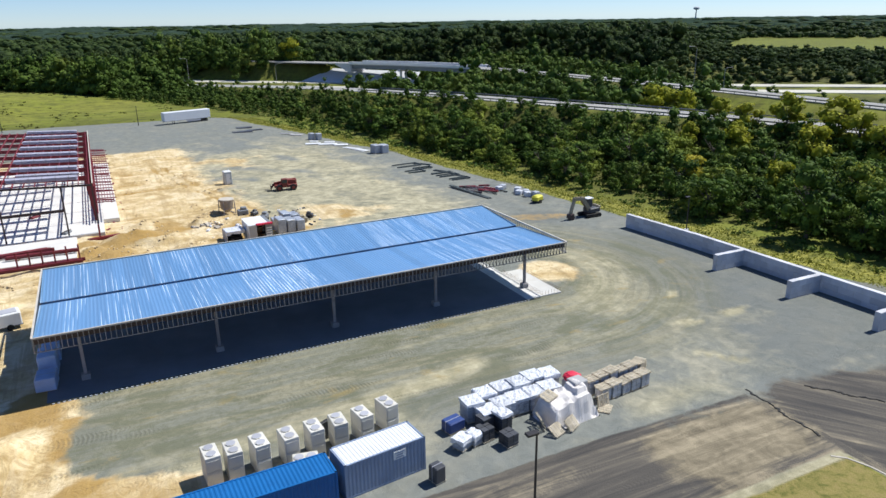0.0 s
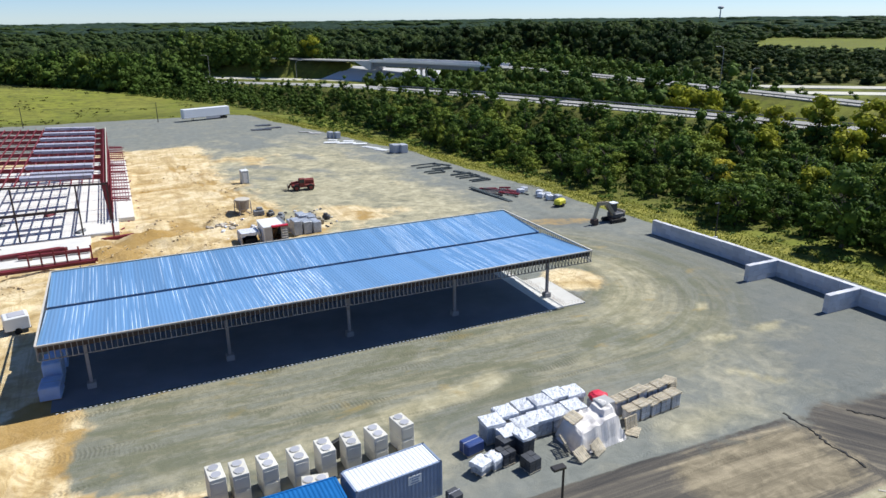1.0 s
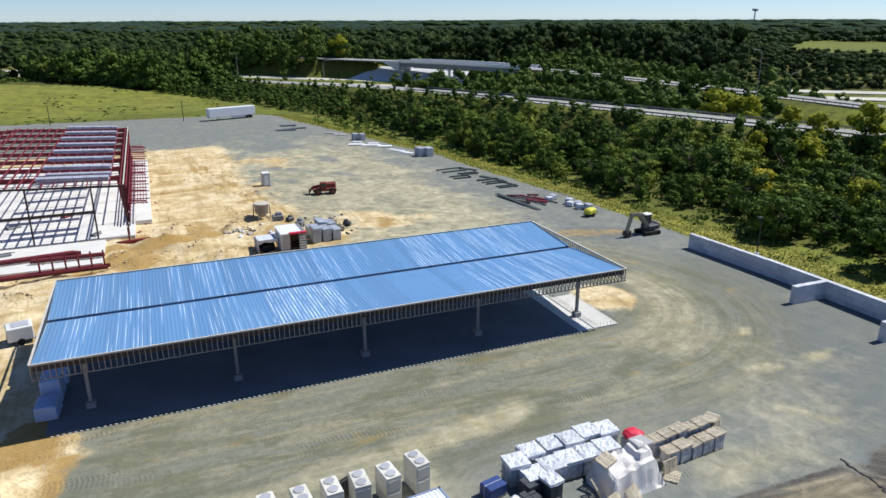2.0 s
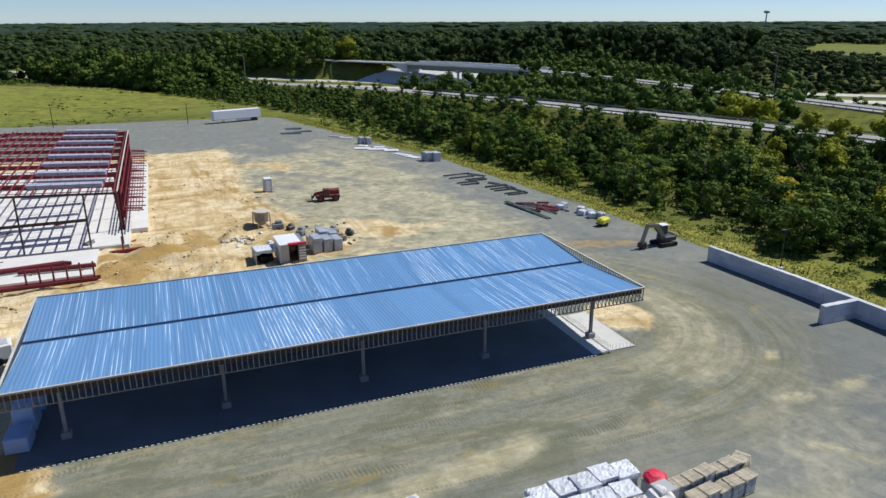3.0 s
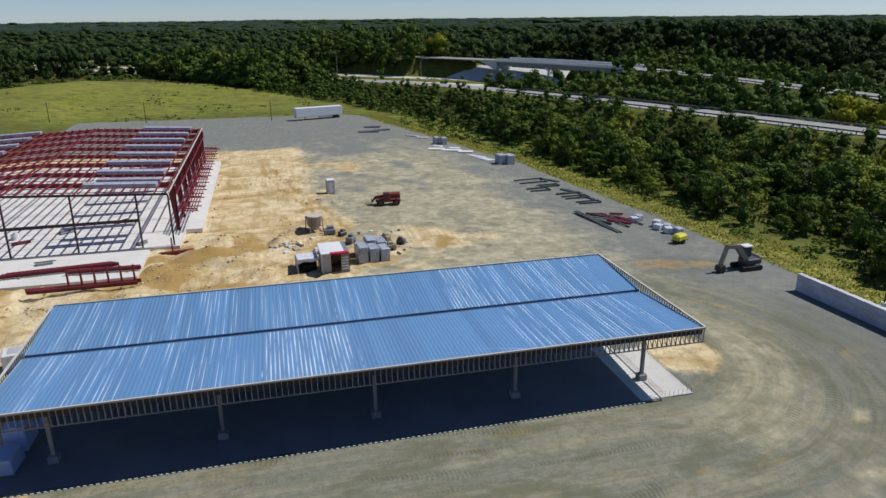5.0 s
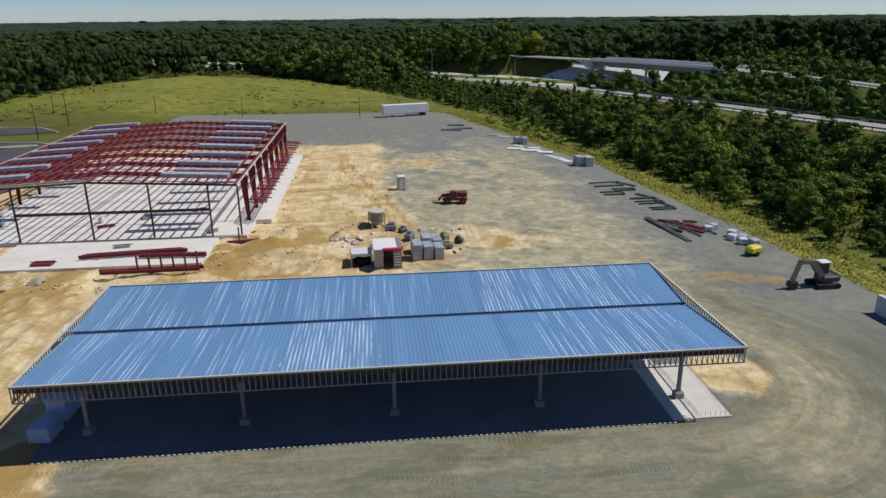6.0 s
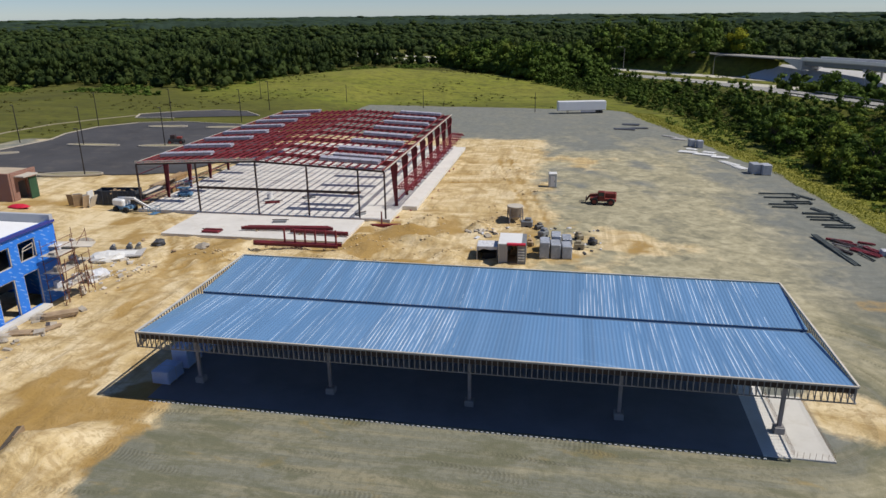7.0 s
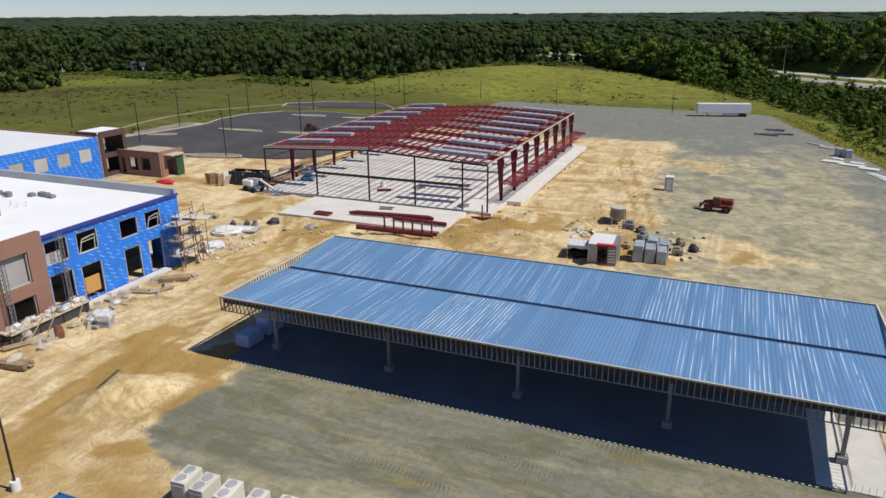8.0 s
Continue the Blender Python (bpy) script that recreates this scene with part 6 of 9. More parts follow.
def woods():
    rnd = np.random.RandomState(9)
    kinds = [crown_cloud(200 + k, (16, 18, 15, 18, 19)[k], (12.5, 12, 13.5, 9, 9.5)[k], 112, 0.66, 6, (0, 0, 0, 0.4, 0.25)[k], 0.76) for k in range(5)]
    far_kinds = [crown_cloud(220 + k, 15, 19, 14, 1.9, 3) for k in range(4)]
    last_kinds = [crown_cloud(240 + k, 15, 64, 5, 3.0, 3, core=1.0) for k in range(4)]
    for name, gap, r0, r1, group, label in (("woodland", 8.7, 0, 560, kinds, "dark green mixed woodland beyond the meadow"), ("far_woods", 20.5, 560, 1500, far_kinds, "distant green woods behind the nearer trees"), ("farthest_woods", 56.0, 1500, 3300, last_kinds, "hazy dark woods reaching the horizon")):
        def test(x, y):
            r = np.hypot(x - 20, y + 45)
            az = np.degrees(np.arctan2(x - 20, y + 45))
            return (r >= r0) & (r < r1) & (az > -60) & (az < 64) & wooded(x, y)
        x, y = scatter(31, -r1, r1, -60, r1, gap, test)
        z = land(x, y)
        parts = []
        for i in range(len(x)):
            c = group[rnd.randint(len(group) if x[i] < 140 or name != 'woodland' else 3)]
            inner = (x[i] > 110 and y[i] < 335 and x[i] < 260)
            tall = (0.3 + 0.3 * rnd.rand() ** 2) if inner else (0.7 + 0.3 * rnd.rand() + 0.25 * rnd.rand() ** 6) * (1.0 + 0.45 * float(soft(grain(x[i], y[i], 120.0, 14), 0.45, 0.9)) * (1 if x[i] > 60 else 0.6))
            flat = 1.0
            r, az = math.hypot(x[i] - 8, y[i] + 58), math.degrees(math.atan2(x[i] - 8, y[i] + 58))
            if az > 45 and r < 745:
                tall, flat = tall * 0.8, 0.7
            elif x[i] > 150 and 250 < r < 640:
                flat = 0.88
                tall *= 1.0 + 0.42 * float(soft(spot(np.array(x[i]), np.array(y[i]), 300, 330, 230, 160, -38), 0.05, 0.5))
            parts.append(placed(c, x[i], y[i], z[i], tall, rnd.uniform(0, 6.28), rnd.uniform(0.9, 1.15) * flat))
        tagged(new(name, foliage_mesh(name, parts, WOOD_LEAVES)), label, "woods", kind="stuff")
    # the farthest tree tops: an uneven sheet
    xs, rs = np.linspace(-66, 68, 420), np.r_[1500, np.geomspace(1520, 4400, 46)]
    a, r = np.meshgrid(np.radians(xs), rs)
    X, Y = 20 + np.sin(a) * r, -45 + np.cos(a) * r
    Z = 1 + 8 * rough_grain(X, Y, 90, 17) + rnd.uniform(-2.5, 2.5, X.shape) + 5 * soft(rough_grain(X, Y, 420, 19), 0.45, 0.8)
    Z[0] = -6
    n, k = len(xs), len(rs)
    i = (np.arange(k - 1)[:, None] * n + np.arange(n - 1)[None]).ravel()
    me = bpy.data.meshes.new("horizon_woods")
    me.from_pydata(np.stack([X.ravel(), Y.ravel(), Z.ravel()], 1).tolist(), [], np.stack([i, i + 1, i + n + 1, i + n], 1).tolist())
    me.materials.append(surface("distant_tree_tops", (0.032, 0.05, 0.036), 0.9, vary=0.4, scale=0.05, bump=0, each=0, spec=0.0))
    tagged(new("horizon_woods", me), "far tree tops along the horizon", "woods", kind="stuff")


def grass_tufts():
    """Tall weeds along the gravel's edge and tufts over the meadow."""
    rnd = np.random.RandomState(4)
    def strip(x, y):
        e, f = along_line(y, GRAVEL_EDGE), along_line(y, THICKET_FRONT)
        return (x > e - 0.2) & (x < np.minimum(f + 1.5, e + 9.5))
    x, y = scatter(41, 40, 105, -60, 205, 0.42, strip)
    z = land(x, y)
    n = len(x)
    a = rnd.uniform(0, math.tau, (n, 1))
    h, w = rnd.uniform(0.06, 0.34, (n, 1)) * (0.4 + 1.2 * rough_grain(x, y, 2.5, 6))[:, None], rnd.uniform(0.05, 0.16, (n, 1))
    d = np.concatenate([np.cos(a), np.sin(a)], 1)
    base = np.stack([x, y, z - 0.05], 1)
    lean = np.concatenate([rnd.uniform(-0.4, 0.4, (n, 2)), h], 1)
    side = np.concatenate([d * w, np.zeros((n, 1))], 1)
    q = np.stack([base - side, base + side, base + side * 0.7 + lean, base - side * 0.7 + lean], 1).reshape(-1, 3)
    i = np.arange(n)[:, None] * 4
    tufts = [(q, np.concatenate([i + [0, 1, 2], i + [0, 2, 3]], 0))]
    tagged(new("tall_grass", foliage_mesh("tall_grass", tufts, GRASS_BLADES)), "tall yellow-green weeds between gravel and thicket", "grass", kind="stuff")


def yellow_trees():
    kinds = [(foliage_mesh("crown", [crown_cloud(400 + k, 7.0, 6.0, 620, 0.26, 12)], YELLOW_LEAVES), trunk_shape(7.0, 50 + k).mesh("trunk", BARK)) for k in range(3)]
    rnd = random.Random(15)
    for i, (x, y, s) in enumerate(((139, 52, 1.0), (143, 44, 1.15), (146, 34, 1.2), (144, 28, 1.1), (150, 22, 1.25), (147, 14, 1.2), (152, 8, 1.2), (131, 46, 1.1), (135, 31, 1.3), (141, 20, 1.3), (128, 58, 0.9), (140, 60, 0.8), (156, 98, 1.7), (160, 92, 1.5), (163, 150, 1.1), (158, 158, 1.0), (150, 128, 0.8), (112, 20, 1.0), (118, 10, 1.1), (122, 2, 1.15), (108, 36, 0.9), (117, 357, 1.9))):
        o = thing("tree", (x, y, zat(x, y)), rnd.uniform(0, 360), "yellow-green tree standing out beside the raised road", "tree", "yellowing trees")
        s *= 1.25 if x > 125 and y < 120 else 1.25
        o.scale = (s, s, s)
        for name, me in zip(("crown", "trunk"), kinds[i % 3]):
            ob = new(name, me)
            ob.parent = o


def meadow_shrubs():
    """Low shrubs where the meadow meets the woods, and a few out in the grass."""
    rnd = np.random.RandomState(23)
    def test(x, y):
        edge = np.interp(x, [p[0] for p in WOOD_EDGE], [p[1] for p in WOOD_EDGE])
        band = (y > edge - 26) & (y < edge + 2) & (rough_grain(x, y, 16, 33) > 0.44)
        return band & (x > -330) & (x < -8) & (near_line(x, y, HIGHWAY_NEAR)[0] > 12)
    x, y = scatter(24, -330, 0, 150, 430, 2.9, test)
    z = land(x, y)
    low = [crown_cloud(340 + k, 2.2, 3.4, 34, 0.4, 3, core=0.9) for k in range(4)]
    shrubs = [placed(low[i % 4], x[i], y[i], z[i] - 0.1, rnd.uniform(0.5, 1.2), rnd.uniform(0, 6.28), rnd.uniform(0.7, 1.2)) for i in range(len(x))]
    tagged(new("shrubs", foliage_mesh("shrubs", shrubs, THICKET_LEAVES)), "low green shrubs along the edge of the meadow", "shrubs", kind="stuff")


def meadow_tufts():
    """Dark seed heads and low clumps over the unmown meadow."""
    rnd = np.random.RandomState(29)
    def test(x, y):
        edge = np.interp(x, [p[0] for p in WOOD_EDGE], [p[1] for p in WOOD_EDGE])
        out = (x < -104) | (y > 206) | ((x < -66) & (y > 172))
        return out & (y < edge - 4) & (x > -330) & (x < 40) & (y > 40) & (near_line(x, y, HIGHWAY_NEAR)[0] > 12) & (x < along_line(y, THICKET_FRONT)) & (rough_grain(x, y, 22, 35) > 0.5)
    x, y = scatter(25, -330, 40, 40, 400, 4.2, test)
    z = land(x, y)
    low = [crown_cloud(360 + k, 0.7, 1.9, 9, 0.26, 2, core=0) for k in range(4)]
    tufts = [placed(low[i % 4], x[i], y[i], z[i] - 0.05, rnd.uniform(0.5, 1.5), rnd.uniform(0, 6.28), rnd.uniform(0.6, 1.1)) for i in range(len(x))]
    tagged(new("meadow_weeds", foliage_mesh("meadow_weeds", tufts, MEADOW_WEEDS)), "dark olive weeds scattered over the unmown meadow", "weeds", kind="stuff")


thicket()
meadow_tufts()
yellow_trees()
meadow_shrubs()
woods()
grass_tufts()


# ---- block wall with storage bays ----
def block_run(o, a, b, courses, wide, long, high, at):
    """Courses of big cast blocks from a to b, laid in running bond."""
    a, b = Vector(a), Vector(b)
    run = b - a
    n = max(1, round(run.length / long))
    step = run.length / n
    turn = math.degrees(math.atan2(run.y, run.x))
    full = Shape().block((0, 0, 0), (step - 0.012, wide, high - 0.01), 0.025).mesh("block", BLOCK)
    half = Shape().block((0, 0, 0), (step / 2 - 0.012, wide, high - 0.01), 0.025).mesh("block", BLOCK)
    for c in range(courses):
        cuts = [(k + 0.5, full) for k in range(n)] if c % 2 == 0 else [(0.25, half)] + [(k + 1.0, full) for k in range(n - 1)] + [(n - 0.25, half)]
        for k, me in cuts:
            p = a + run * (k / n)
            piece("block", me, o, (p.x - at[0], p.y - at[1], c * high + zat(p.x, p.y) - 0.15 - at[2]), turn)


WALL_A, WALL_B = (77.7, 19.2), (80.6, -52.0)
def storage_wall():
    at = (WALL_A[0], WALL_A[1], zat(*WALL_A))
    o = thing("storage_bay_wall", at, label="long pale concrete block wall with short dividing fins", category="block wall")
    block_run(o, WALL_A, WALL_B, 3, 0.62, 1.83, 0.74, at)
    for y, x0 in ((-1.9, 73.4), (-12.3, 73.6), (-22.2, 73.8), (-32.6, 74.0)):
        s = (y - WALL_A[1]) / (WALL_B[1] - WALL_A[1])
        x1 = WALL_A[0] + s * (WALL_B[0] - WALL_A[0]) - 0.33
        block_run(o, (x0, y), (x1, y + 0.1), 3, 0.62, 1.4, 0.74, at)


storage_wall()


# ---- pallet loads ----
@functools.lru_cache(None)
def block_mesh(size, material):
    return Shape().box((0, 0, 0), size).mesh("block", material)


def block_courses(size, seed, material, o):
    """Courses of single blocks with open joints, on a base 0.15 m up."""
    rnd = random.Random(seed)
    n, m, k = max(2, round(size[0] / 0.46)), max(2, round(size[1] / 0.46)), max(2, round(size[2] / 0.21))
    w, d, h = size[0] / n, size[1] / m, size[2] / k
    me = block_mesh((w - 0.035, d - 0.035, h - 0.03), material)
    for c in range(k):
        for i in range(n):
            for j in range(m):
                if 0 < i < n - 1 and 0 < j < m - 1 and c < k - 1:
                    continue
                piece("block", me, o, ((i + 0.5) * w - size[0] / 2 + rnd.uniform(-0.012, 0.012), (j + 0.5) * d - size[1] / 2 + rnd.uniform(-0.012, 0.012), 0.15 + (c + 0.5) * h))


def film_cover(size, drop, seed):
    """Creased film over the top of a load, hanging down its sides unevenly."""
    a, b, n = size[0] / 2, size[1] / 2, 15
    gu, gv = np.meshgrid(np.linspace(-a - drop, a + drop, n), np.linspace(-b - drop, b + drop, n))
    hang = drop * (0.55 + 0.6 * grain(gu + seed, gv, 0.5, 7)) / drop
    ou, ov = np.clip(np.abs(gu) - a, 0, None), np.clip(np.abs(gv) - b, 0, None)
    crease = grain(gu * 1.0 + 3 * seed, gv, 0.16, 8) - 0.5
    out = 0.03 + 0.07 * (crease + 0.5)
    x, y = np.clip(gu, -a, a) + np.sign(gu) * (ou > 0) * out, np.clip(gv, -b, b) + np.sign(gv) * (ov > 0) * out
    z = 0.17 + size[2] - np.maximum(ou, ov) * hang + 0.14 * crease * ((ou == 0) & (ov == 0)) + 0.03
    return Shape().add(np.stack([x.ravel(), y.ravel(), z.ravel()], 1).tolist(), [(q * n + p, q * n + p + 1, (q + 1) * n + p + 1, (q + 1) * n + p) for q in range(n - 1) for p in range(n - 1)])


def crate(x, y, rz, size, material, label, group="", pallet=True, style="", seed=0):
    """A strapped block of goods on a pallet; style 'blocks' shows its courses, 'film' adds loose film on top."""
    o = thing("wrapped_pallet_load", (x, y, zat(x, y)), rz, label, "pallet load", group)
    if pallet:
        for k in (-1, 0, 1):
            Shape().box((0, k * size[1] * 0.42, 0.07), (size[0], 0.1, 0.1)).part("bearer", PALLET_WOOD, o)
        Shape().box((0, 0, 0.13), (size[0], size[1], 0.025)).part("pallet_deck", PALLET_WOOD, o)
    if style:
        block_courses(size, seed, material, o)
    else:
        Shape().block((0, 0, 0.15), size, 0.08).part("load", material, o)
        Shape().box((0, 0, 0.15 + size[2] * 0.5), (size[0] + 0.02, 0.05, size[2] + 0.02)).part("strap", FAN_GREY, o)
    if style == "film":
        film_cover(size, 0.3 + 0.12 * (seed % 4), seed).part("film", WRAP, o, "crumpled white plastic film")
    return o


# ---- office buildings ----
def wall_pieces(o, name, material, plane, at, a0, a1, z0, z1, thick, holes, label=""):
    """A wall with real openings. plane 'x': it runs along y at x = at; 'y': along x. holes: (a, b, low, high)."""
    s = Shape()
    cuts = sorted({a0, a1, *[h[0] for h in holes], *[h[1] for h in holes]})
    for a, b in zip(cuts, cuts[1:]):
        mid = (a + b) / 2
        taken = sorted((h[2], h[3]) for h in holes if h[0] < mid < h[1])
        z = z0
        for low, high in taken + [(z1, z1)]:
            if low > z + 1e-6:
                c = (at, mid, (z + low) / 2) if plane == "x" else (mid, at, (z + low) / 2)
                d = (thick, b - a, low - z) if plane == "x" else (b - a, thick, low - z)
                s.box(c, d)
            z = max(z, high)
    return s.part(name, material, o, label)


def opening_frame(o, plane, at, h, material, tilt=False, sill=True):
    """A frame set in an opening, with some loose bars."""
    a, b, low, high = h
    s = Shape()
    pt = lambda u, z: (at, u, z) if plane == "x" else (u, at, z)
    for p, q in (((a + 0.04, low), (a + 0.04, high)), ((b - 0.04, low), (b - 0.04, high)), ((a, high - 0.04), (b, high - 0.04))) + ((((a, low + 0.05), (b, low + 0.05)),) if sill else ()):
        s.bar(pt(*p), pt(*q), 0.09, 0.12)
    if tilt:
        m = (low + high) / 2
        s.bar(pt(a + 0.3, low + 0.1), pt(a + 0.7, m + 0.3), 0.07).bar(pt(a + 0.7, m + 0.3), pt(b - 0.3, m + 0.5), 0.07).bar(pt(b - 0.3, m + 0.5), pt(b - 0.5, low + 0.1), 0.07).bar(pt(a + 0.5, m), pt(b - 0.4, m + 0.1), 0.06)
    w = s.part("window_frame", material, o, "pale timber opening frame")
    return w


INSIDE = surface("bare_interior_board", (0.2, 0.18, 0.15), 0.9, vary=0.2)
COVER = surface("grey_board_cover", (0.42, 0.41, 0.4), 0.8, vary=0.12)
def office():
    o = thing("office_building", (-22.2, 10.0, -0.1), label="two-storey building in blue weather barrier with white roof", category="building")
    X, Y0, Y1, TOP = -22.2, 0.6, 19.5, 8.45
    def local(ob):
        ob.location = (22.2, -10.0, 0.1)
        return ob
    upper = [(1.0, 3.7, 5.3, 7.75), (4.75, 7.4, 5.3, 7.65), (10.4, 13.0, 5.25, 7.4), (14.1, 16.5, 5.3, 7.4)]
    lower = [(1.0, 3.8, 0.9, 4.2), (4.75, 7.4, 0.2, 4.0), (10.5, 12.9, 0.0, 4.0), (14.1, 16.3, 0.0, 4.0)]
    local(wall_pieces(o, "east_wall", BARRIER, "x", X - 0.2, Y0, Y1, -0.3, TOP, 0.4, upper + lower, "blue weather barrier wall with open windows"))
    local(wall_pieces(o, "north_wall", BARRIER, "y", Y1 - 0.2, -55, X - 0.4, -0.6, TOP, 0.4, [(-30, -27, 0, 2.6), (-38, -35, 5.0, 7.2)]))
    local(Shape().box((-55, 5, 4), (0.4, 30, 8.6)).part("west_wall", BARRIER, o))
    local(Shape().box((-38.6, 9.9, 4.35), (32.0, 18.4, 0.25)).part("upper_floor", INSIDE, o))
    local(Shape().box((-38.6, 2.0, 8.0), (32.4, 34.4, 0.3)).part("roof", MEMBRANE, o, "white membrane roof"))
    local(Shape().box((-28.5, 9.9, 4.0), (0.2, 18.4, 7.6)).part("inner_wall", INSIDE, o))
    # parapet: grey upstand along the north, thin edge trim along the east
    local(Shape().box((-38.6, Y1 - 0.25, 8.6), (33.0, 0.5, 0.95)).part("parapet", surface("grey_parapet_flashing", (0.4, 0.41, 0.43), 0.6, vary=0.1), o, "grey parapet flashing"))
    local(Shape().box((X + 0.02, (Y0 + Y1) / 2, TOP - 0.08), (0.5, Y1 - Y0, 0.22)).part("roof_edge", surface("violet_edge_flashing", (0.05, 0.06, 0.3), 0.5, vary=0.1), o, "dark violet roof edge"))
    for i, h in enumerate(upper):
        local(opening_frame(o, "x", X - 0.1, h, NAILER, i in (1, 3)))
    for i, h in enumerate(lower):
        local(opening_frame(o, "x", X - 0.1, h, NAILER, False, False))
    local(Shape().box((X - 0.5, 6.2, 1.5), (0.1, 1.9, 1.8)).part("board", surface("fresh_plywood_board", (0.55, 0.3, 0.09), 0.7, vary=0.1), o, "orange plywood board in a doorway"))
    local(Shape().box((X - 0.3, 2.0, 5.9), (0.1, 2.0, 1.1)).part("board", COVER, o))
    # brick end with its own window, and stack of coursed brickwork
    holes = [(-4.2, -1.1, 4.5, 7.6), (-4.2, -1.1, 0.4, 3.2), (-10.5, -7.4, 4.5, 7.6), (-10.5, -7.4, 0.4, 3.2)]
    local(wall_pieces(o, "brick_wall", BRICK, "x", X + 0.15, -15.0, Y0, -0.3, 9.2, 0.6, holes, "red brick wall with a curved parapet"))
    for h in holes:
        local(opening_frame(o, "x", X + 0.2, h, COVER, False))
        if h[2] > 4:
            local(Shape().box((X - 0.1, (h[0] + h[1]) / 2, (h[2] + h[3]) / 2), (0.08, h[1] - h[0], h[3] - h[2])).part("window_board", COVER, o))
        local(Shape().box((X - 0.2, (h[0] + h[1]) / 2, 3.85), (0.3, h[1] - h[0], 1.3)).part("spandrel", BARRIER, o))
    local(Shape().box((X - 0.2, -14.8, 4.3), (0.6, 0.5, 9.4)).part("brick_return", BRICK, o))
    local(Shape().box((-38.6, -15.0, 4.0), (33.0, 0.4, 8.8)).part("south_wall", BRICK, o))
    # roof fittings
    rnd = random.Random(3)
    for x, y, n in ((-44, 12.0, 4), (-38.5, 13.0, 4), (-42, 4.0, 3)):
        for k in range(n):
            local(Shape().block((x + k * 1.0, y + rnd.uniform(-0.4, 0.4), 8.15), (0.8, 0.7, rnd.uniform(0.35, 0.7)), 0.08).part("roof_unit", MACHINE_GREY, o))
    for k in range(6):
        local(Shape().tube((-36.5 + k * 0.5, 5.0 + 0.4 * (k % 2), 8.15), (-36.5 + k * 0.5, 5.0 + 0.4 * (k % 2), 9.1), 0.09, 8).part("vent_pipe", surface("pink_vent_pipe", (0.6, 0.34, 0.32), 0.6), o, "pink upright vent pipe"))
    for x, y in ((-37.0, 9.0), (-35.4, 8.6), (-35.0, 9.4)):
        local(Shape().tube((x, y, 8.15), (x, y, 8.75), 0.08, 8).part("vent_pipe", MEMBRANE, o))


office()


def annex():
    o = thing("annex_building", (-70, 50, -1.0), label="blue-wrapped building with a dark brick tower and low brick wing", category="building")
    def local(ob):
        ob.location = (70, -50, 1.0)
        return ob
    wins = [(46.6 - k * 4.6, 49.2 - k * 4.6, 3.2, 5.6) for k in range(6)]
    local(wall_pieces(o, "east_wall", BARRIER, "x", -70.2, 8, 51.0, -1.2, 7.3, 0.4, wins, "blue weather barrier wall with boarded windows"))
    for h in wins:
        local(Shape().box((-70.15, (h[0] + h[1]) / 2, (h[2] + h[3]) / 2), (0.15, h[1] - h[0] - 0.04, h[3] - h[2] - 0.04)).part("window_board", COVER, o, "grey boarded window"))
    local(Shape().box((-84, 29.5, 7.0), (27.4, 43.0, 0.3)).part("roof", MEMBRANE, o, "white membrane roof"))
    local(Shape().box((-84, 51.2, 3.1), (27.8, 0.4, 8.6)).part("north_wall", BRICK, o))
    local(Shape().box((-98, 29.5, 3), (0.4, 43, 8)).part("west_wall", BRICK, o))
    tower = surface("dark_brown_brick", (0.1, 0.06, 0.05), 0.85, vary=0.2, scale=3)
    local(wall_pieces(o, "tower_front", tower, "y", 51.4, -75.6, -70.4, -1.3, 8.0, 0.4, [(-75.0, -71.2, 0.4, 3.2), (-75.0, -71.2, 3.9, 6.8)], "dark open brick stair tower"))
    local(wall_pieces(o, "tower_side", tower, "x", -70.4, 51.6, 57.8, -1.4, 8.0, 0.5, [(52.4, 57.0, 0.2, 3.0), (52.4, 57.0, 3.8, 6.9)]))
    local(Shape().box((-73.0, 54.5, 7.8), (5.4, 6.2, 0.3)).part("tower_roof", MEMBRANE, o))
    local(Shape().box((-73.0, 57.6, 3.3), (5.0, 0.3, 9.2)).part("tower_back", tower, o))
    local(Shape().box((-73.0, 54.5, 3.4), (5.0, 6.0, 0.25)).part("tower_landing", DARK_STEEL, o))
    doors = [(-69.4, -68.5, -0.2, 2.7), (-67.5, -65.3, 0.5, 2.9), (-64.4, -62.2, 0.7, 3.0)]
    local(wall_pieces(o, "wing_front", BRICK, "y", 55.4, -70.1, -59.8, -1.4, 4.3, 0.4, doors, "low red brick wing wall with openings"))
    local(wall_pieces(o, "wing_side", BRICK, "x", -59.9, 55.6, 61.4, -1.6, 4.3, 0.4, [(57.0, 59.0, -1.3, 2.6)]))
    local(Shape().box((-65.0, 59.0, 1.3), (9.8, 0.2, 5.2)).part("wing_inner_wall", INSIDE, o))
    local(Shape().box((-65.0, 58.5, 3.9), (9.8, 5.7, 0.25)).part("wing_roof", surface("sandy_roof_board", (0.45, 0.37, 0.27), 0.8), o, "sandy flat roof"))
    local(Shape().box((-58.9, 58.0, 3.6), (2.2, 3.4, 0.22)).part("porch_canopy", NAILER, o))
    local(Shape().box((-58.3, 58.8, 1.0), (0.1, 1.8, 4.4)).part("porch_screen", surface("dark_green_screen", (0.03, 0.08, 0.04), 0.7), o))


annex()
solo("red_tarp", Shape().lump((0, 0, 0.25), (3.4, 1.6, 0.9), 3, 0.3), RED_COVER, (-56.5, 52.5, zat(-56.5, 52.5)), label="crumpled bright red tarp on the sand", category="tarp")


